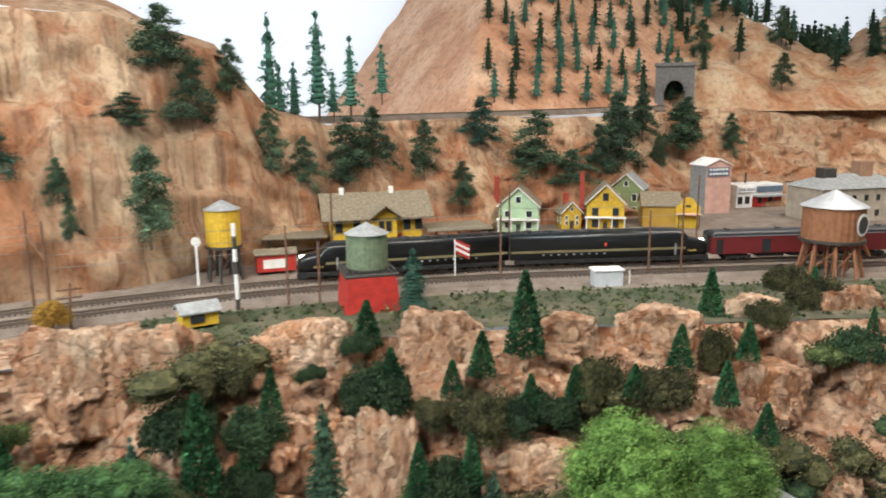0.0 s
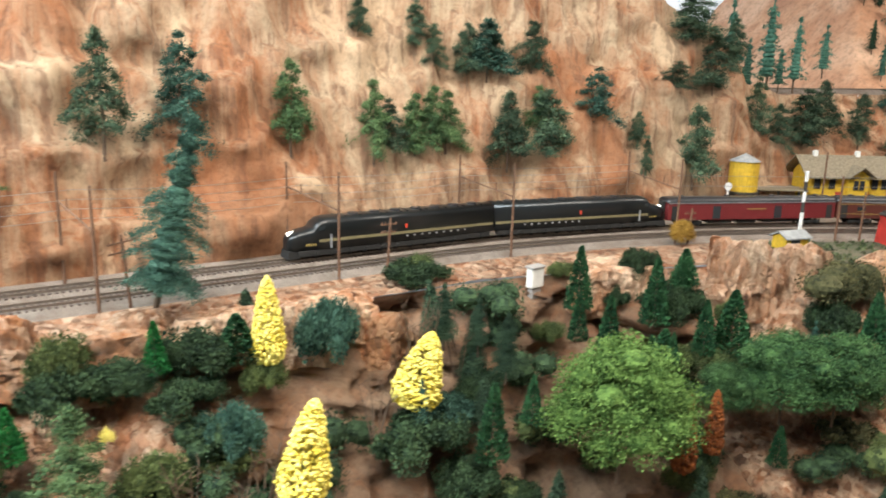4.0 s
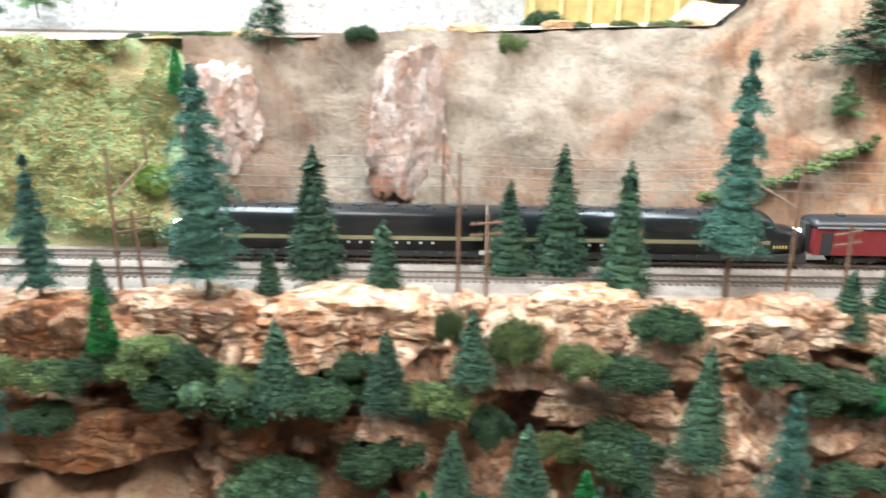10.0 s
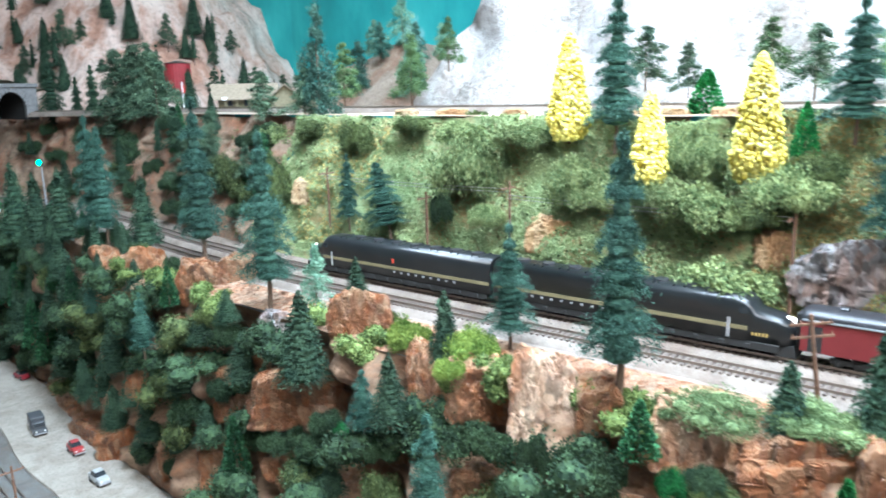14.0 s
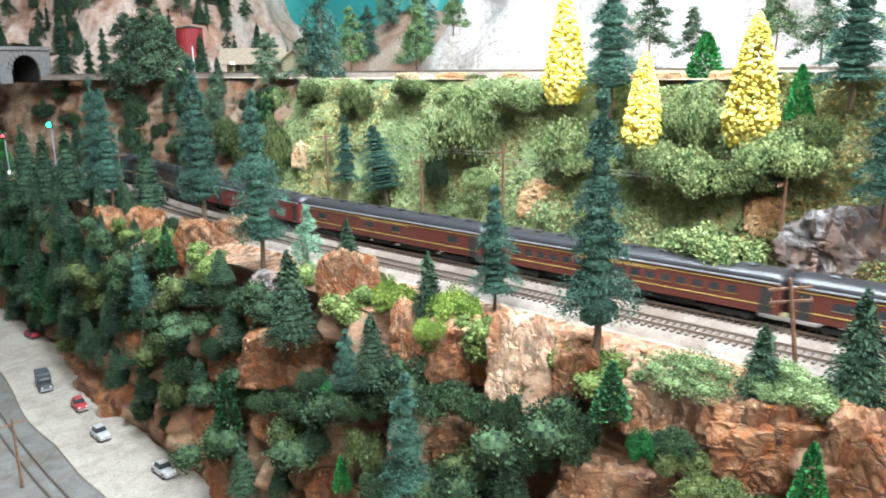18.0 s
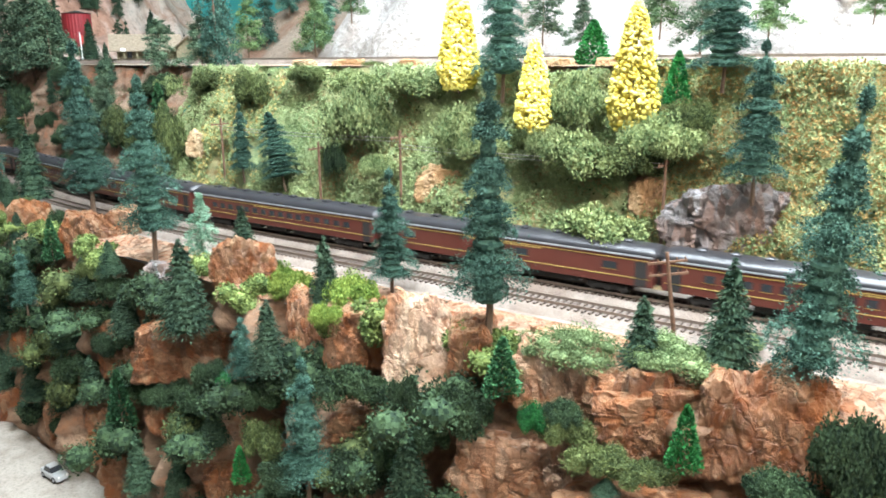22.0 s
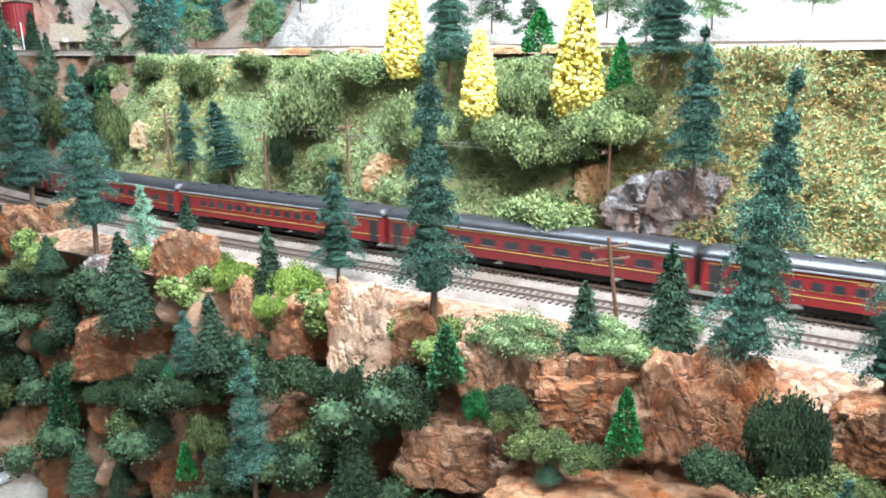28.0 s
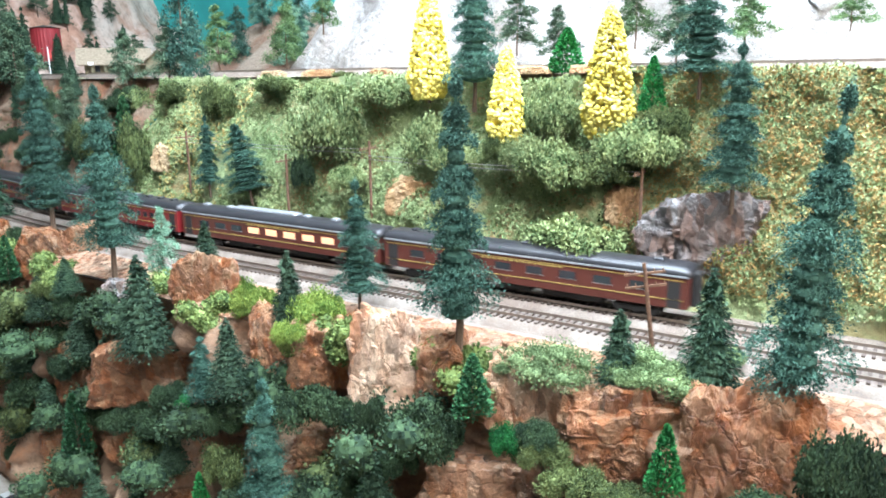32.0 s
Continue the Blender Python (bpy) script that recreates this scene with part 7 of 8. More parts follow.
def sign_text(parent, words, m, size, mat):
    cu = bpy.data.curves.new("lettering", "FONT")
    cu.body, cu.size, cu.align_x, cu.align_y, cu.extrude = words, size, "CENTER", "CENTER", .0002
    cu.materials.append(mat)
    tmp = new("lettering", cu)
    me = bpy.data.meshes.new_from_object(tmp.evaluated_get(bpy.context.evaluated_depsgraph_get()))
    bpy.data.objects.remove(tmp)
    ob = part("lettering", me, mat, parent)
    ob.matrix_basis = m
    return ob


def town():
    depot()
    town_tanks()
    house(-2.80, .375, 165, MINT, SHINGLE, .078, .085, .056, .034, "mint green house with white porch and red chimney", (-.048, .005, .110), TRIMW)
    house(-2.905, .385, 180, YELLOW, SHINGLE, .040, .05, .036, .020, "small yellow cottage with shingle roof", (-.006, 0, .074))
    house(-2.975, .365, 165, YELLOW, SHINGLE, .074, .085, .058, .036, "yellow two-storey house with white porch and red chimney", (-.046, .012, .116), TRIMW, TRIMB)
    t = thing("shop", place(-3.105, .40, 1.192, 165), "ochre store with shingle roof and curved yellow false front", "shop")
    part("wall", gable_walls(.075, .085, .046, .020, "x"), paint("ochre boards", (.45, .27, .04), .7), t)
    part("roof", gable_roof(.075, .085, .046, .022, .004, "x"), SHINGLE, t)
    bm = bmesh.new()
    out = [(-.024, 0), (-.024, .046), (-.017, .049)] + [(.015 * math.cos(a), .050 + .014 * math.sin(a)) for a in (math.pi - math.pi * i / 10 for i in range(11))] + [(.017, .049), (.024, .046), (.024, 0)]
    prism(bm, out, -.050, -.046)
    bmesh.ops.recalc_face_normals(bm, faces=list(bm.faces))
    ff = part("false_front", bm, YELLOW, t)
    ff.matrix_basis = pose(.052, 0, 0)
    part("attic_window", box(bmesh.new(), .047, .057, -.0515, -.0498, .044, .049), TRIMB, t)
    aw = part("awning", prism(bmesh.new(), [(-.024, .030), (.024, .030), (.024, .032), (-.024, .032)], -.068, -.050), paint("salmon awning", (.62, .42, .33), .8), t)
    aw.matrix_basis = pose(.052, 0, 0)
    for x in (.032, .072):
        part("awning_post", box(bmesh.new(), x - .001, x + .001, -.067, -.065, 0, .030), TRIMB, t)
    house(-3.08, .52, 150, MOSS, GREYROOF, .07, .07, .068, .030, "green-grey house with felt roof behind the store")
    # elevator
    t = thing("grain_elevator", place(-3.285, .55, 1.192, 190), "tall pink and grey elevator with sign board", "elevator")
    part("wall", gable_walls(.066, .062, .112, .014, "y"), PINK, t)
    part("side", box(bmesh.new(), -.0336, -.0330, -.0305, .0305, 0, .110), GREYROOF, t, "grey sheet-metal side")
    part("roof", gable_roof(.066, .062, .112, .014, .003, "y"), WHITEP, t)
    sb = part("sign_board", box(bmesh.new(), -.030, .026, -.0330, -.0310, .088, .108), SLATE, t)
    for i, z in enumerate((.1035, .0935)):
        for j in range(6):
            part("sign_bar", box(bmesh.new(), -.026 + j * .0084, -.0202 + j * .0084, -.0336, -.0330, z - .0022, z + .0022), TRIMW, sb, "pale bar of unreadable lettering")
    # store with feed sign
    t = thing("feed_store", place(-3.43, .63, 1.192, 190), "white store with red ground floor and lettered sign", "shop")
    part("wall", box(bmesh.new(), -.065, .065, -.03, .03, 0, .058, .0008), WHITEP, t)
    part("shopfront", box(bmesh.new(), -.02, .062, -.0315, -.0300, .004, .028), REDP, t, "red shopfront")
    part("sign_board", box(bmesh.new(), -.063, -.015, -.0335, -.0300, .040, .053), WHITEP, t)
    sign_text(t, "FEED STORE", pose(-.039, -.0338, .0465, 90, 0, 0), .0082, paint("sign blue", (.04, .05, .20), .6))
    part("sign_board", box(bmesh.new(), -.010, .062, -.0335, -.0300, .040, .053), SLATE, t)
    part("awning", box(bmesh.new(), -.02, .064, -.05, -.031, .029, .032), GREYROOF, t)
    for x in (-.055, -.035, .0, .03):
        window(t, x, -.0305, .012, .012, .018, TRIMB)
    part("stovepipe", tube(bmesh.new(), (-.02, 0, .058), (-.02, 0, .085), .0025, None, 8), TRIMB, t)
    # mill
    t = thing("mill", place(-3.56, .42, 1.192, 188), "beige mill with hipped grey roof and roof tower", "mill")
    part("wall", box(bmesh.new(), -.13, .09, -.05, .06, 0, .072, .001), BEIGE, t)
    bm = bmesh.new()
    lo = [bm.verts.new(v) for v in ((-.135, -.055, .072), (.095, -.055, .072), (.095, .065, .072), (-.135, .065, .072))]
    hi = [bm.verts.new(v) for v in ((-.08, 0, .098), (.04, 0, .098), (.04, .012, .098), (-.08, .012, .098))]
    for k in range(4):
        bm.faces.new((lo[k], lo[(k + 1) % 4], hi[(k + 1) % 4], hi[k]))
    bm.faces.new(hi)
    bm.faces.new(lo[::-1])
    part("roof", bm, GREYROOF, t)
    part("tower", box(bmesh.new(), -.005, .027, -.012, .018, .085, .125, .001), paint("rusty tower", (.33, .19, .12), .8), t)
    part("tower", box(bmesh.new(), -.095, -.065, -.012, .018, .085, .112, .001), TRIMB, t)
    part("annex", box(bmesh.new(), .09, .135, -.04, .05, 0, .048, .001), BEIGE, t)
    part("shopfront", box(bmesh.new(), -.128, -.02, -.0515, -.0500, .008, .030), TEALP, t, "turquoise shopfront")
    for z in (.012, .045):
        for x in (-.11, -.08, -.05, -.02, .01, .04, .07):
            window(t, x, -.0505, z, .009, .013, TRIMB)
    for x in (.10, .123):
        window(t, x, -.0405, .024, .008, .012, TRIMB)
    # small things by the line
    t = thing("tool_shed", place(-2.228, -.150, 1.193, 188), "yellow tool shed with slanting grey roof", "shed")
    part("wall", gable_walls(.042, .028, .018, .005), YELLOW, t)
    part("roof", gable_roof(.042, .028, .018, .007, .004), GREYROOF, t)
    window(t, -.004, -.0145, .005, .017, .010, TRIMB)
    t = thing("control_box", place(-2.833, -.100, 1.188, 180), "pale grey trackside control box", "box")
    part("body", box(bmesh.new(), -.021, .021, -.012, .012, 0, .024, .001), paint("pale grey box", (.52, .55, .57), .5), t)
    part("lid", box(bmesh.new(), -.023, .023, -.014, .014, .024, .027, .001), WHITEP, t)
    for x in (-.01, .006):
        part("knob", tube(bmesh.new(), (x, 0, .027), (x, 0, .030), .0015, None, 8), WHITEP, t)
    part("pipe", tube(bmesh.new(), (.034, 0, 0), (.034, 0, .022), .0012, None, 6), WHITEP, t)
    t = thing("crossing_post", place(-2.287, -.098, 1.188), "white crossing post with black bands", "post")
    for i in range(7):
        part("band", tube(bmesh.new(), (0, 0, i * .0165), (0, 0, (i + 1) * .0165), .0028, None, 8), TRIMB if i in (0, 3, 5) else WHITEP, t)
    t = thing("signal", place(-2.252, .060, 1.19), "white signal mast with round white target", "signal")
    part("mast", tube(bmesh.new(), (0, 0, 0), (0, 0, .070), .0018, None, 8), WHITEP, t)
    part("target", tube(bmesh.new(), (0, -.002, .066), (0, .001, .066), .007, None, 16), WHITEP, t)
    part("lamp", tube(bmesh.new(), (0, -.005, .066), (0, -.002, .066), .003, None, 10), TRIMB, t)
    t = thing("flagpole", place(-2.617, -.028, 1.19), "white flagpole with a small red and white flag", "flag")
    part("pole", tube(bmesh.new(), (0, 0, 0), (0, 0, .062), .0014, .001, 8), WHITEP, t)
    for i in range(5):
        fl = part("flag_stripe", box(bmesh.new(), -.024, 0, -.0004, .0004, 0, .0042), REDP if i % 2 == 0 else WHITEP, t)
        fl.matrix_basis = pose(0, 0, .058 - i * .0042, 0, -28, 0)
    t = thing("freight_shed", place(-2.365, .095, 1.192, 180), "red freight shed with white panels", "shed")
    part("wall", box(bmesh.new(), -.030, .030, -.012, .012, .004, .032, .0008), REDP, t)
    part("roof", gable_roof(.060, .024, .032, .005, .003), SHINGLE, t)
    part("panel", box(bmesh.new(), -.020, .016, -.0128, -.0118, .010, .024), TRIMW, t)


town()

# ---- telegraph and catenary poles ----
def pole(s, d, h, arms=0, lean=0, turn=90, z=1.186):
    t = thing("telegraph_pole", place(s, d, z, turn) @ pose(0, 0, 0, 0, lean, 0), "brown wooden telegraph pole beside the tracks", "pole", "telegraph poles")
    part("mast", tube(bmesh.new(), (0, 0, 0), (0, 0, h), .0019, .0014, 8), POLE_WOOD, t)
    for i in range(arms):
        bar = part("crossarm", box(bmesh.new(), -.015, .015, -.0030, -.0014, h - .0095 - i * .010, h - .0078 - i * .010), POLE_WOOD, t)
        for x in (-.015, -.008, .008, .015):
            part("insulator", tube(bmesh.new(), (x * .9, -.0022, h - .0078 - i * .010), (x * .9, -.0022, h - .0055 - i * .010), .0007, .0005, 6), POLE_WOOD, bar)
    return t


def gantry(s, h=.135):
    """A pair of poles on both sides of the tracks, tied by a sloping strut."""
    pole(s, -.085, h, 0)
    pole(s + .015, .038, h, 0)
    a, b = at(s, -.085, 1.186 + h * .66), at(s + .015, .038, 1.186 + h * .76)
    t = thing("cross_strut", pose(0, 0, 0), "dark wire strut between two line poles", "strut")
    bm = bmesh.new()
    tube(bm, a, b, .0011, None, 6)
    tube(bm, a.lerp(b, .3) + Vector((0, 0, .012)), a.lerp(b, .3), .0009, None, 5)
    tube(bm, a.lerp(b, .7) + Vector((0, 0, .012)), a.lerp(b, .7), .0009, None, 5)
    part("strut", bm, POLE_WOOD, t)


for s in (-2.06, -1.755, -1.485, -1.215, -.925, -.64, -.34, -.03):
    gantry(s)
for s, d, h, lean in ((-.96, -.088, .09, -6), (-1.245, -.09, .085, 4), (-1.55, -.088, .075, -5), (-.365, -.105, .085, 0), (-.685, -.10, .08, 3), (-.062, -.105, .085, 4), (-2.08, -.09, .06, -4)):
    pole(s, d, h, 2, lean, 20)
for s, d, h in ((-2.356, -.098, .110), (-2.40, -.10, .085), (-2.68, -.062, .125), (-2.911, -.058, .105), (-2.965, -.05, .13), (-2.45, .09, .13), (-2.75, .20, .12), (-3.10, .2, .13)):
    pole(s, d, h, 0)
for s, d, h, z in ((.265, .040, .110, 1.215), (.582, .045, .114, 1.22), (.704, .036, .125, 1.19), (.911, .052, .110, 1.225), (1.36, -.085, .10, 1.186), (1.646, .055, .10, 1.21)):
    pole(s, d, h, 1, 0, 90, z)
pole(.205, -.095, .085, 2, 8, 25)


WIRE = paint("dull wire", (.34, .32, .30), .5)


def wires(s0, s1, d, z, n, gap, sag=.004):
    t = thing("line_wire", pose(0, 0, 0), "thin pale wires strung between the poles", "wire")
    for k in range(n):
        pts = [at(s0 + (s1 - s0) * f / 8, d, z - k * gap - sag * 4 * f / 8 * (1 - f / 8)) for f in range(9)]
        verts = [p + Vector(o) for p in pts for o in ((0, 0, -.0004), (.0003, -.0003, .0002), (-.0003, .0003, .0002))]
        faces = [(i * 3 + j, i * 3 + (j + 1) % 3, i * 3 + 3 + (j + 1) % 3, i * 3 + 3 + j) for i in range(8) for j in range(3)]
        part("wire", mesh_of("wire", verts, faces, WIRE), None, t)


LINE = (-2.06, -1.755, -1.485, -1.215, -.925, -.64, -.34, -.03)
for a, b in zip(LINE, LINE[1:]):
    wires(a, b, .038, 1.300, 4, .011)
wires(-2.68, -2.06, -.075, 1.295, 3, .016)
wires(-2.965, -2.68, -.055, 1.30, 3, .016)
wires(.265, .582, .042, 1.318, 2, .004, .002)
wires(.582, .911, .046, 1.325, 2, .004, .002)

# ---- stockade building on the shelf ----
t = thing("stockade", facing(at(-.565, .36, 1.428), at(-.5, -.7, 1.4)), "yellow board wall building with upright posts on the shelf", "building")
part("wall", box(bmesh.new(), -.13, .13, 0, .10, 0, .14), paint("yellowed boards", (.40, .29, .10), .8, vary=.2), t)
for i in range(7):
    part("post", box(bmesh.new(), -.125 + i * .0395, -.118 + i * .0395, -.006, .001, 0, .14, .001), paint("post", (.52, .40, .18), .8), t)
part("pillar", box(bmesh.new(), .142, .165, -.012, .012, -.02, .14, .002), GREYROOF, t, "grey stone pillar")
part("pillar", box(bmesh.new(), .175, .196, -.012, .012, -.02, .14, .002), WHITEP, t, "white stone pillar")

# ---- cabin and tank on the upper shelf ----
def cabin():
    t = thing("log_cabin", facing(at(1.585, .30, 1.407), at(.1, -.6, 1.4)), "weathered log cabin station with porch on the upper shelf", "cabin")
    wood = paint("weathered logs", (.17, .15, .09), .9, vary=.3, scale=200)
    part("wall", gable_walls(.12, .05, .035, .022), wood, t)
    CABIN_ROOF = paint("tan cabin shingles", (.23, .185, .13), .9, vary=.25, scale=250)
    part("roof", gable_roof(.125, .06, .035, .024, .012), CABIN_ROOF, t)
    w = part("wing", gable_walls(.05, .06, .034, .022, "y"), wood, t)
    w.matrix_basis = pose(.085, -.012, 0)
    r = part("wing_roof", gable_roof(.055, .065, .034, .022, .008, "y"), CABIN_ROOF, t)
    r.matrix_basis = pose(.085, -.012, 0)
    for x in (-.045, -.02, .005, .03):
        part("porch_post", box(bmesh.new(), x - .0015, x + .0015, -.040, -.037, 0, .03), wood, t)
    for x in (-.035, .0, .03):
        window(t, x, -.0255, .012, .010, .014, TRIMB)
    part("annex", box(bmesh.new(), .12, .16, -.01, .03, 0, .025), wood, t)
    part("annex_roof", box(bmesh.new(), .116, .164, -.016, .036, .025, .029), CABIN_ROOF, t)
    part("sign", box(bmesh.new(), -.052, -.042, -.046, -.044, .026, .032), WHITEP, t)
    part("platform", box(bmesh.new(), -.08, .14, -.05, -.026, -.006, .002), wood, t)


cabin()
t = thing("water_tank", facing(at(2.01, .42, 1.42), at(0, -.6, 1.4)), "red steel water tank with dark flat roof", "water tank")
tank_body(t, .036, .03, .085, paint("dark red steel", (.26, .02, .025), .5), TRIMB, .008, 3)
tank_legs(t, .034, .03, 6, TRIMB, 1.0)
t = thing("flagpole", facing(at(1.84, .30, 1.405), at(0, -.6, 1.4)), "white flagpole with a small flag by the cabin", "flag")
part("pole", tube(bmesh.new(), (0, 0, 0), (0, 0, .075), .0013, None, 8), WHITEP, t)
part("flag", box(bmesh.new(), 0, .007, -.0004, .0004, .048, .068), REDP, t)

# ---- lower level: road, cars, yard ----
def ribbon(name, s0, s1, d0, d1, z, mat, label, n=60):
    verts, faces = [], []
    for i in range(n + 1):
        s = s0 + (s1 - s0) * i / n
        w = .008 * fbm((s * 3, 1, 2), 2, 3)
        verts += [at(s, d0 + w, z), at(s, d1 + w, z), at(s, d1 + w - .004, z - .02), at(s, d0 + w + .004, z - .02)]
    for i in range(n):
        for j in range(4):
            faces.append((i * 4 + j, i * 4 + (j + 1) % 4, i * 4 + 4 + (j + 1) % 4, i * 4 + 4 + j))
    return tagged(new(name, mesh_of(name, verts, faces, mat, False)), label, name, "", "structure")


ribbon("road", .55, 2.6, -.195, -.305, .888, ROAD, "pale sandy road at the cliff's foot")
ribbon("yard", .45, 2.6, -.300, -.70, .884, YARD, "dark cinder railway yard below the cliff")
for off in (-.345, -.41, -.47):
    t = thing("track_yard", pose(0, 0, 0), "dark yard track on cinders", "railway track", "", "structure")
    for side in (-.00825, .00825):
        verts, faces = [], []
        path = []
        for i in range(61):
            p, u, nn = line(.5 + 2.0 * i / 60)
            path.append((p + nn * (off + side), nn))
        strip(verts, faces, path, .0008, .884, .889)
        part("rail", mesh_of("rail", verts, faces, STEEL), None, t)


def model_car(s, d, turn, colour, kind, label):
    t = thing("model_car", place(s, d, .889, turn), label, "car", "cars on the road")
    L, w = (.042, .018) if kind != "truck" else (.052, .022)
    bm = bmesh.new()
    rows = [(-L / 2, .55, .009), (-L * .46, .9, .0115), (-L * .2, 1, .012), (L * .2, 1, .012), (L * .44, .9, .011), (L / 2, .6, .009)]
    loft(bm, [[(x, -w / 2 * f, .004), (x, w / 2 * f, .004), (x, w / 2 * f, h * .8), (x, w / 2 * f * .86, h), (x, -w / 2 * f * .86, h), (x, -w / 2 * f, h * .8)] for x, f, h in rows])
    body = part("body", bm, colour, t)
    if kind != "truck":
        bm = bmesh.new()
        loft(bm, [[(x, -w / 2 * f, .0115), (x, w / 2 * f, .0115), (x * .75, w / 2 * f * .8, .0175), (x * .75, -w / 2 * f * .8, .0175)] for x, f in ((-L * .30, .85), (-L * .22, .9), (L * .10, .9), (L * .20, .85))])
        part("cabin", bm, GLASSY, t, "dark glazed cabin")
        part("roof", box(bmesh.new(), -L * .2, L * .09, -w * .34, w * .34, .0172, .0186, .0005), colour, t)
    else:
        part("cargo_box", box(bmesh.new(), -L / 2, L * .15, -w / 2, w / 2, .009, .028, .001), colour, t)
        part("cab", box(bmesh.new(), L * .17, L * .36, -w * .42, w * .42, .010, .022, .002), colour, t)
        part("windscreen", box(bmesh.new(), L * .355, L * .37, -w * .36, w * .36, .015, .021), GLASSY, t)
    for x in (-L * .3, L * .3):
        for y in (-1, 1):
            wh = part("wheel", tube(bmesh.new(), (x, y * w * .40, .0042), (x, y * w * .5, .0042), .0042, None, 12), UNDER, t)
            part("hubcap", tube(bmesh.new(), (x, y * w * .5, .0042), (x, y * w * .515, .0042), .002, None, 8), SILVER, wh)
    for y in (-1, 1):
        part("headlight", tube(bmesh.new(), (L * .49, y * w * .3, .009), (L * .505, y * w * .3, .009), .0014, None, 8), TRIMW, t)
    part("bumper", box(bmesh.new(), L * .5, L * .52, -w * .45, w * .45, .004, .006), SILVER, t)


SILVERCAR = paint("silver car paint", (.45, .47, .47), .3, .3)
model_car(1.66, -.215, 8, paint("dark red car paint", (.25, .02, .03), .35), "car", "dark red model car parked on the sandy road")
model_car(1.345, -.258, 176, paint("grey truck paint", (.06, .065, .07), .5), "truck", "dark grey model delivery truck on the road")
model_car(1.225, -.236, 180, paint("red car paint", (.30, .03, .03), .35), "car", "small red model car on the sandy road")
model_car(1.105, -.246, 182, SILVERCAR, "car", "silver model car on the sandy road")
model_car(.945, -.226, 182, SILVERCAR, "car", "silver model car on the sandy road")


def glow(name, colour, strength):
    m, tr_, b_ = material(name)
    b_.inputs["Base Color"].default_value = (*colour, 1)
    b_.inputs["Emission Color"].default_value, b_.inputs["Emission Strength"].default_value = (*colour, 1), strength
    return m


GREEN_LAMP, RED_LAMP, WHITE_LAMP = glow("green signal glass", (.02, 1, .35), 12), glow("red signal glass", (1, .03, .05), 10), glow("small white lamp", (1, .95, .85), 8)


def signal(s, d, z, h, lamp, label, r=.0055):
    t = thing("signal", place(s, d, z, 180), label, "signal", "signals")
    part("mast", tube(bmesh.new(), (0, 0, 0), (0, 0, h), .0016, None, 8), SILVER, t)
    part("base", box(bmesh.new(), -.006, .006, -.006, .006, 0, .008, .001), WHITEP, t)
    part("head", box(bmesh.new(), -.006, .006, -.002, .004, h - .008, h + .008, .001), TRIMB, t)
    bm = bmesh.new()
    bmesh.ops.create_icosphere(bm, subdivisions=2, radius=r, matrix=Matrix.Translation((0, -.003, h)))
    part("lens", bm, lamp, t)


signal(1.30, -.35, .885, .042, GREEN_LAMP, "grey signal mast showing green in the yard")
signal(1.78, -.30, .885, .175, GREEN_LAMP, "yard signal mast showing green")
signal(1.74, -.10, 1.19, .125, GREEN_LAMP, "signal mast showing green beside the main line")
signal(2.00, -.11, 1.19, .09, RED_LAMP, "signal mast showing red beside the main line", .0032)
signal(1.66, -.375, .885, .05, RED_LAMP, "low yard signal showing red", .0022)
signal(1.72, -.335, .885, .05, RED_LAMP, "low yard signal showing red", .0022)
signal(1.42, -.175, .885, .03, WHITE_LAMP, "small white road lamp on a post", .0025)
signal(1.66, -.178, .885, .045, WHITE_LAMP, "small white road lamp on a post", .0025)
signal(1.10, -.178, .885, .03, WHITE_LAMP, "small white road lamp on a post", .0025)
for s, d, h in ((1.22, -.405, .12), (1.5, -.40, .13), (1.05, -.37, .10), (1.75, -.42, .13)):
    pole(s, d, h, 1, 0, 90, .885)
g = rng(77)
for i in range(34):
    s, d = 1.25 + 1.1 * g.uniform(), -.135 - .05 * g.uniform()
    tree("spruce", s, d, 1.19 - .27 * g.uniform() ** .8, .05 + .06 * g.uniform())
g = rng(41)
DARK_SPOTS, OLIVE_SPOTS = [], []
for i in range(190):
    s = -1.95 + 3.2 * g.uniform() if i < 140 else -3.5 + 1.6 * g.uniform()
    k = 1.5 + 1.42 * g.uniform()
    d, z = profile(s, k)
    bare = -2.0 < s < -1.35 and g.uniform() < .55
    spot = (s, d - .020, z - .012, .045 + .04 * g.uniform(), .030 + .02 * g.uniform())
    if any(abs(s - a) < .5 * w and abs(z - b) < .5 * h for a, b, w, h in ROCK_SPOTS) or any(abs(s - a) < .028 and -.01 < z - b < c for a, b, c in TREE_SPOTS):
        continue
    if not bare:
        (OLIVE_SPOTS if g.uniform() < .27 else DARK_SPOTS).append(spot)
for i in range(26):
    s = 1.0 + 1.3 * g.uniform()
    DARK_SPOTS.append((s, -.165, .93 + .24 * g.uniform(), .05 + .04 * g.uniform(), .035))
thicket("undergrowth", DARK_SPOTS, 360, .0032, G_DARK, "dark green foam undergrowth between the rocks", 61)
thicket("undergrowth_olive", OLIVE_SPOTS, 360, .0032, G_OLIVE, "olive foam undergrowth between the rocks", 62)


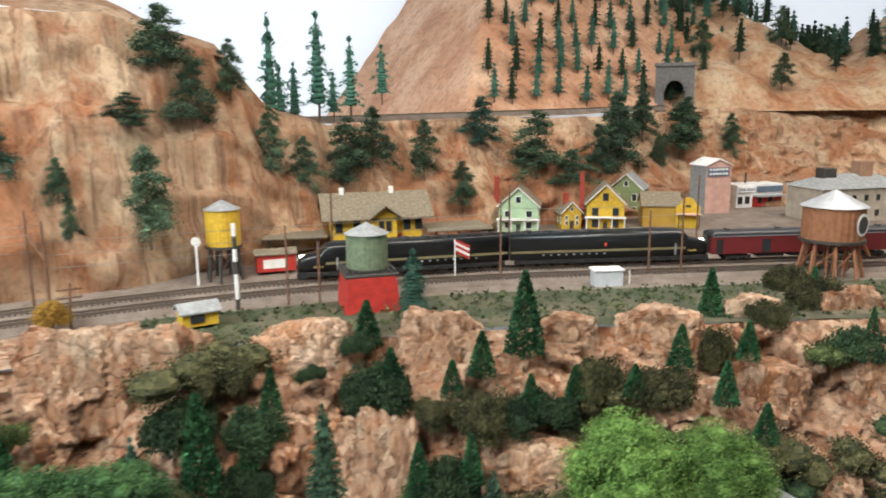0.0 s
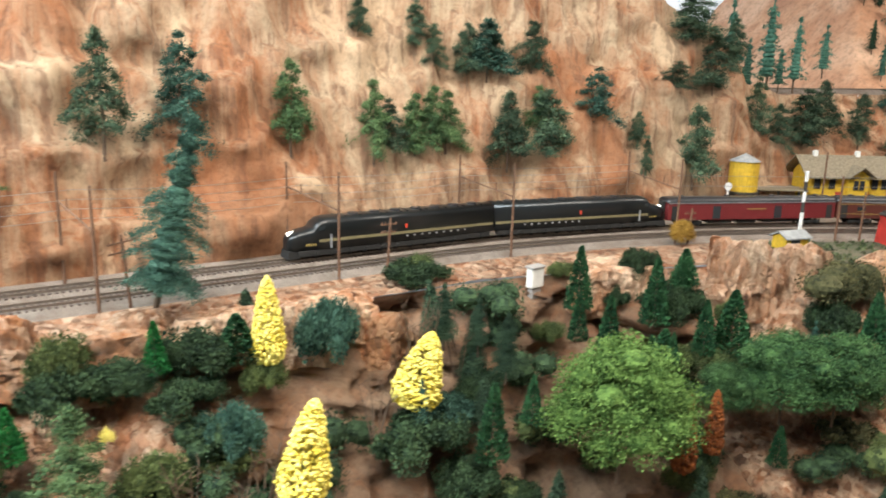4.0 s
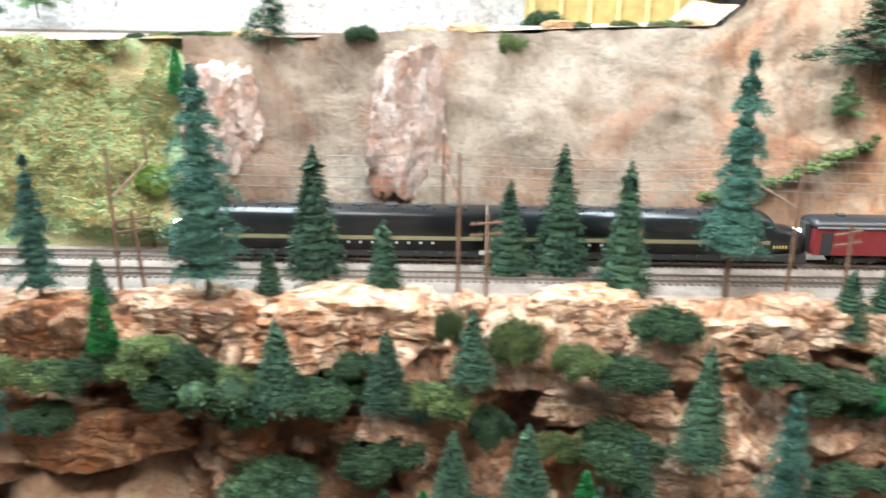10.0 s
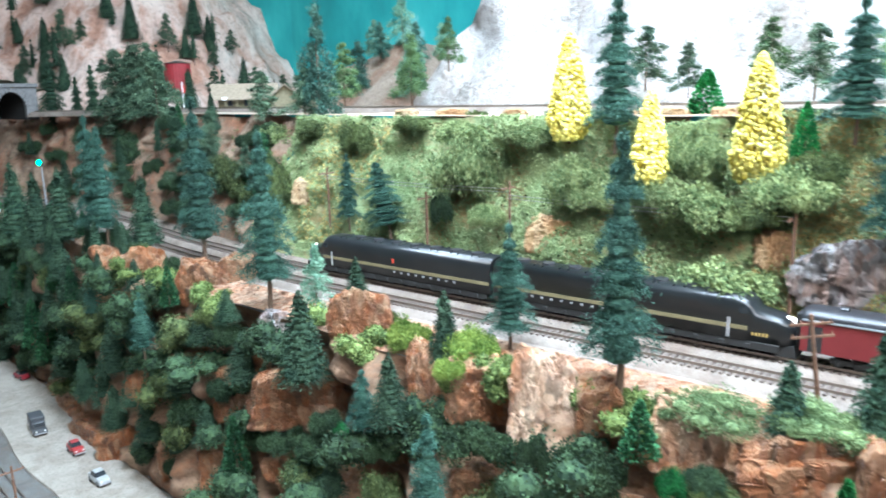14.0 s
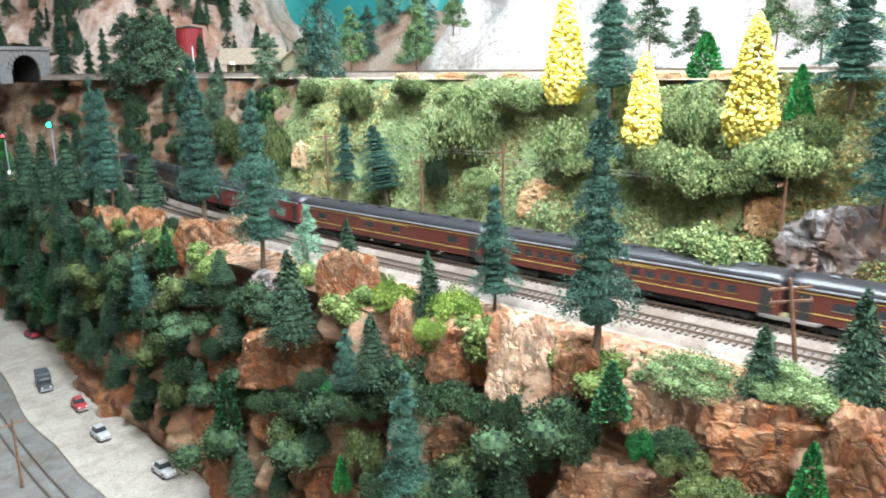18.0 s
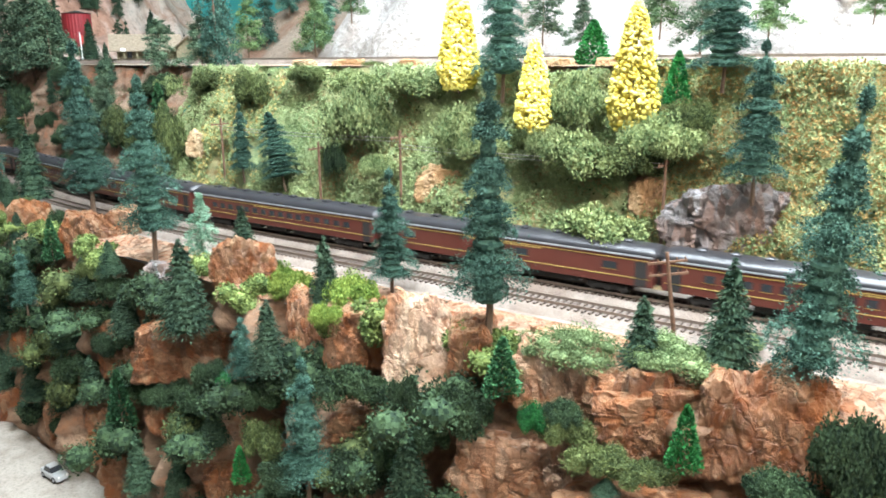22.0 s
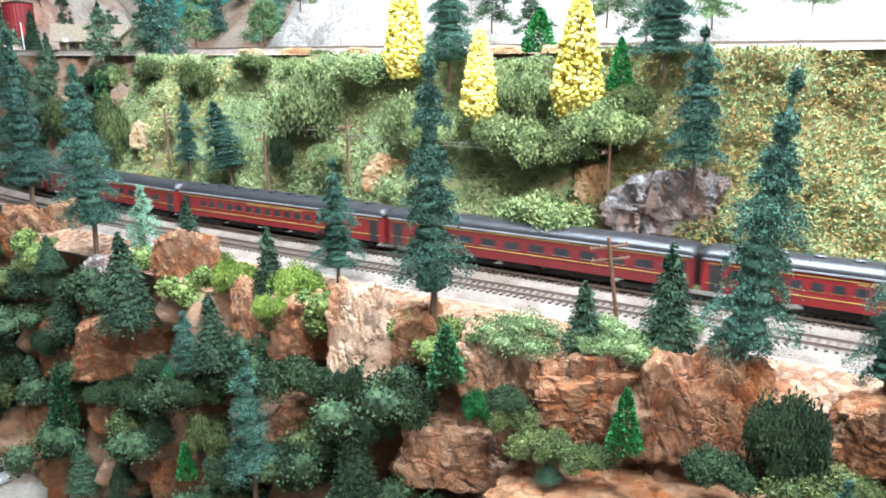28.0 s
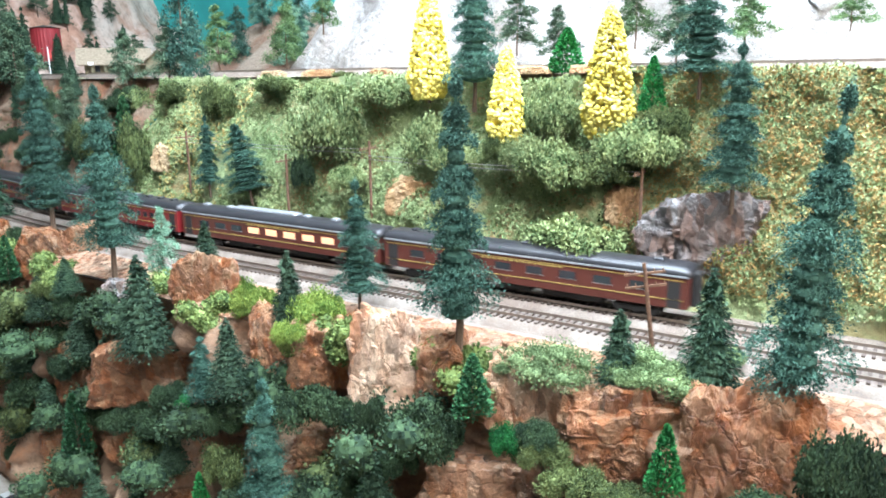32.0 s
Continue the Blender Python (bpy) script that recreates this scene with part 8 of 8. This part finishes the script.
def foam(name, s0, s1, k0, k1, count, size, mat, seed, label, out=.004):
    """Loose foam tufts scattered over a stretch of ground."""
    g = rng(seed)
    P = []
    for i in range(count):
        s, k = s0 + (s1 - s0) * g.uniform(), k0 + (k1 - k0) * g.uniform()
        d, z = profile(s, k)
        v = at(s, d, z)
        q = Vector((v.x, v.y, v.z * .7))
        if fbm(q + Vector((1, 4, 2)), 11, 3) < -.42:
            continue
        amp = .02 * min(1, (k - 6.0) * 5) if k > 6 else 0
        h = fbm(q, 9, 5) + .6 * fbm(q + Vector((7, 1, 3)), 30, 3)
        P.append(at(s, d + amp * h - out, z + amp * .5 * fbm(q + Vector((3, 9, 1)), 7, 4) + .002))
    P = np.array([p[:] for p in P])
    V = leaf_quads(g, np.repeat(P, 5, 0) + g.normal(0, size * .5, (len(P) * 5, 3)), np.tile(np.array([[.2, -.2, .6]]), (len(P) * 5, 1)), size, .5, .8)
    tagged(new(name, quad_mesh(name, V, mat)), label, "vegetation", "", "stuff")


foam("slope_foam", -.03, 1.12, 6.1, 8.0, 36000, .0021, foliage("slope foam", (.23, .335, .15), (.43, .50, .235), 14), 51, "yellow-green foam tufts covering the slope")
foam("slope_foam_rust", -.03, .30, 6.2, 8.0, 7000, .0019, foliage("rusty foam", (.30, .19, .07), (.46, .34, .13), 14), 54, "rusty yellow foam patches on the slope", .005)
foam("slope_foam_ochre", .84, 1.0, 6.2, 7.9, 900, .0024, foliage("ochre foam", (.30, .21, .07), (.52, .42, .16), 14), 55, "ochre foam patch on the slope", .005)
foam("slope_foam_dark", .0, 2.3, 6.1, 8.0, 900, .003, G_OLIVE, 52, "olive foam tufts covering the slope")
foam("verge_foam", -3.6, -2.16, 3.05, 4.0, 1400, .005, foliage("verge foam", (.04, .06, .03), (.13, .16, .07), 30), 53, "dull green foam on the verge", 0)

for i in range(46):
    s = -.62 + 1.5 * g.uniform()
    d, z = profile(s, 8.02 + .03 * g.uniform())
    if i % 3:
        bush(("olive", "dark")[i % 2], s, d + .01, z - .006, .025 + .03 * g.uniform(), .016)
    else:
        boulder("tan", s, d + .012, z, .03 + .03 * g.uniform(), .016, .02)

# ---- small rocks that close the edge of the bench ----
g = rng(75)
for i in range(60):
    s = -1.45 + 1.50 * i / 60 + .02 * g.uniform()
    d, z = profile(s, 2.86)
    if not any(abs(s - a) < .42 * w and b + h * .5 > 1.165 for a, b, w, h in ROCK_SPOTS):
        h = .045 + .035 * g.uniform()
        boulder("cream" if s < -.2 else "orange", s, d + .004, 1.192 - h * .5, .07 + .05 * g.uniform(), h, .06)

# ---- brush on the front slope, wherever no rock stands ----
g = rng(77)
PLANTED, BRUSH = [], ([], [], [])
for i in range(1500):
    s, k = -3.3 + 5.8 * g.uniform(), 1.15 + 1.72 * g.uniform()
    d, z = profile(s, k)
    if z < .93 or (-2.1 < s < -1.4 and g.uniform() < .5):
        continue
    if any(abs(s - a) < .60 * w and abs(z - b) < .58 * h for a, b, w, h in ROCK_SPOTS):
        continue
    if any(abs(s - a) < .028 and -.01 < z - b < c for a, b, c in TREE_SPOTS):
        continue
    w = .045 + .05 * g.uniform()
    if any((s - a) ** 2 + (z - b) ** 2 < .0026 for a, b in PLANTED):
        continue
    PLANTED.append((s, z))
    n = len(PLANTED)
    if n % 4 == 3 and z < 1.14:
        tree(("spruce", "cedar", "spruce", "fir", "darkfir")[n // 4 % 5], s, d - .035, z - .012, .05 + .05 * g.uniform(), 1.1)
    else:
        if n % 5 < 2 and s > -1.3:
            bush(("dark", "olive", "dark", "dark", "blue", "olive", "dark")[n % 7], s, d - .018, z - .02, w, w * .62)
        else:
            BRUSH[2 if s < -1.9 and n % 3 else n % 3 == 0].append((s, d - .014, z - .006, w * (1.3 if s < -1.9 else .9), w * .6))
thicket("brush", BRUSH[0], 420, .0034, G_DARK, "dark green foam brush on the ledges", 63)
thicket("brush_olive", BRUSH[1], 420, .0034, G_OLIVE, "olive foam brush on the ledges", 64)
thicket("brush_brown", BRUSH[2], 420, .0036, G_BROWNISH, "brown-green foam brush draped over the ledges", 66)
for i in range(46):
    s = 1.22 + 1.15 * g.uniform()
    d, z = profile(s, (3.1, 3.6, 2.5, 2.0, 1.6)[i % 5])
    tree(("spruce", "darkfir", "spruce", "cedar")[i % 4], s, d - (.03 if i % 5 > 1 else .0), z - .01, .06 + .06 * g.uniform() if i % 5 > 1 else .045 + .02 * g.uniform(), 1.05)
for i in range(40):
    s = 1.12 + 1.1 * g.uniform()
    d, z = profile(s, 6.2 + 1.7 * g.uniform())
    if i % 3:
        bush("dark", s, d - .012, z - .02, .05 + .04 * g.uniform(), .045)
    else:
        tree(("spruce", "darkfir", "ragged")[i % 9 // 3], s, d - .016, z - .012, .06 + .05 * g.uniform())
EDGE = []
for i in range(16):
    s = .28 + .35 * g.uniform() if i < 9 else .7 + .5 * g.uniform()
    d, z = profile(s, 2.93 + .25 * g.uniform())
    EDGE.append((s, d - .004, z - .004, .028 + .035 * g.uniform(), .022 + .012 * g.uniform()))
thicket("edge_brush", EDGE, 420, .0030, foliage("fresh green foam", (.04, .07, .02), (.17, .22, .065)), "yellow-green foam brush along the edge of the bench", 65)


def bare_shrub(s, d, z, h, seed):
    """A leafless sapling: a few thin stems that fork twice."""
    g = random.Random(seed)
    bm = bmesh.new()
    for i in range(5):
        a = g.uniform(0, math.tau)
        top = Vector((math.cos(a) * .22 * h, math.sin(a) * .22 * h, h * g.uniform(.75, 1)))
        mid = top * .5 + Vector((g.uniform(-.03, .03) * h, g.uniform(-.03, .03) * h, .05 * h))
        tube(bm, Vector((0, 0, -.004)), mid, .0011, .0008, 5)
        tube(bm, mid, top, .0008, .0003, 5)
        for q in range(3):
            tip = mid.lerp(top, g.uniform(.1, .8))
            tube(bm, tip, tip + Vector((g.uniform(-.16, .16), g.uniform(-.16, .16), g.uniform(.06, .2))) * h, .0005, .0002, 4)
    ob = part("bare_shrub", bm, BARK)
    tagged(ob, "leafless brown twiggy sapling on the dry slope", "shrub")
    ob.matrix_basis = place(s, d, z, g.uniform(0, 360))


SAPLINGS = ((-1.248, -.271, 1.009, .104), (-1.28, -.291, .992, .103), (-1.312, -.276, 1.014, .106), (-1.504, -.226, 1.096, .111), (-1.52, -.224, 1.099, .112),
            (-1.36, -.315, .979, .099), (-1.456, -.335, .971, .065), (-1.44, -.259, 1.051, .096), (-1.56, -.235, 1.087, .086))
for i, (s, d, z, h) in enumerate(SAPLINGS):
    bare_shrub(s, d, z, h, 300 + i)

tree("ochre", -2.06, -.100, 1.186, .045, 1.15)

GREY_ROOF = paint("grey shingles", (.22, .23, .23), .8, vary=.2, scale=300)
house(-2.675, -.55, 35, paint("weathered siding", (.32, .22, .16), .8), GREY_ROOF, .062, .092, .135, .028, "weathered brown model house with a grey roof below the cliff", base=.905)
house(-2.90, -.525, 20, paint("orange siding", (.60, .32, .07), .7), GREY_ROOF, .070, .085, .135, .030, "orange model house with a grey roof below the cliff", base=.91)

# ---- relay box before the tracks ----
t = thing("relay_box", place(-1.736, -.168, 1.160, 10), "white trackside relay box on a short stand", "box")
part("cabinet", box(bmesh.new(), -.011, .011, -.006, .006, .010, .036, .0012), TRIMW, t)
part("lid", box(bmesh.new(), -.0125, .0125, -.0075, .0075, .0362, .039, .0006), WIRE, t)
part("stand", box(bmesh.new(), -.008, .008, -.004, .004, -.004, .0098), WIRE, t)

# ---- grassy ledge that climbs the rear cliff ----
ledge = []
for i in range(22):
    f = i / 21
    s = -.60 - .19 * f
    d, z = profile(s, 6.42 + .2 * f)
    ledge.append((s, d - .016, z + .004, .020, .010))
thicket("ledge_grass", ledge, 60, .002, G_OLIVE, "olive grass on a ledge climbing the rear cliff", 91)

# ---- conifers of the far hills ----
def hill_trees(kinds, count, origin, along, a0, a1, b0, b1, slope, h0, h1, seed, fat=.8, grid=0):
    g = rng(seed)
    o, u = Vector(origin), Vector(along).normalized()
    n = Vector((-u.y, u.x, 0))
    for i in range(count):
        a, b = a0 + (a1 - a0) * g.uniform(), b0 + (b1 - b0) * g.uniform()
        if grid:
            a, b = a0 + (a1 - a0) * ((i % grid + .5 * (i // grid % 2) + .5 * g.uniform()) / grid), b0 + (b1 - b0) * (i // grid + .4 * g.uniform()) / (count // grid)
        p = o + u * a + n * b
        z = slope(a, b)
        if z is None:
            continue
        kind = kinds[int(g.integers(len(kinds)))]
        name, label = TREE_WORDS[kind]
        h = h0 + (h1 - h0) * g.uniform()
        t = thing(name, pose(p.x, p.y, o.z + z - .006, 0, 0, g.uniform(0, 360)), label.replace("on the rocks", "on the far hill").replace("clinging to the cliff", "on the far hill"), "tree")
        c = part("crown", CROWNS[kind][int(g.integers(len(CROWNS[kind])))], None, t)
        c.scale = (h * fat, h * fat, h)
        st = part("trunk", TRUNKS[i % 4], None, t)
        st.scale = (h, h, h * .9)


hill_trees(("farfir", "farfir", "fardark"), 126, (.08, 1.84, 1.425), (.86, .50, 0), .04, 1.1, .01, .62, lambda a, b: 1.05 * b if 1.05 * b < 1.25 * (a + .02) - .01 else None, .085, .115, 3, 1.25, 14)
hill_trees(("ragged", "fardark"), 60, (.62, 2.16, 1.42), (1, -.10, 0), .0, 1.5, .02, .8, lambda a, b: .62 * soft(b, .42, .08) + .10 * math.sin(a * 7) * min(1, b * 2), .08, .13, 4, 1.3)
hill_trees(("fardark", "farfir"), 110, (.62, 2.16, 1.42), (1, -.10, 0), .0, 1.6, .36, .9, lambda a, b: .62 * soft(b, .42, .08) + .10 * math.sin(a * 7) * min(1, b * 2), .09, .14, 14, 1.4)
hill_trees(("fardark", "ragged", "spruce"), 90, w0, w1 - w0, .2, 1.75, .0, .5, lambda a, b: soft(1.15 * b, .62, .07) * ease(1.60 - a, 0, .35), .08, .14, 6, 1.0)
hill_trees(("raggedblue", "teal"), 10, q0, q1 - q0, .2, .62, .06, .3, lambda a, b: max(0, soft(.9 * b, soft(.45 * a, .85 * (.60 - a), .03), .03)), .08, .15, 7, 1.0)
hill_trees(("spruce", "fardark"), 60, m0, m1 - m0, 2.6, 3.6, .1, .5, lambda a, b: soft(2.2 * b, .58, .05), .07, .12, 8, 1.0)



# ---- what moves ----
def motions():
    """The train runs along the rear track at a nearly even pace."""
    for k, (car, turn) in enumerate(TRAIN):
        rows = []
        for i in range(65):
            t = i * .5
            front = nose_at(t) - k * UNIT
            rear = front - UNIT + (.004 if k < 2 else .007)
            a, b = line(rear + .045)[0], line(front - .045)[0]
            u = (b - a).normalized()
            way = math.degrees(math.atan2(u.y, u.x))
            p = a - u * .045 if not turn else b + u * .045
            rows.append((t, pose(p.x, p.y, RAIL, 0, 0, way + turn)))
        walk(car, rows)


motions()
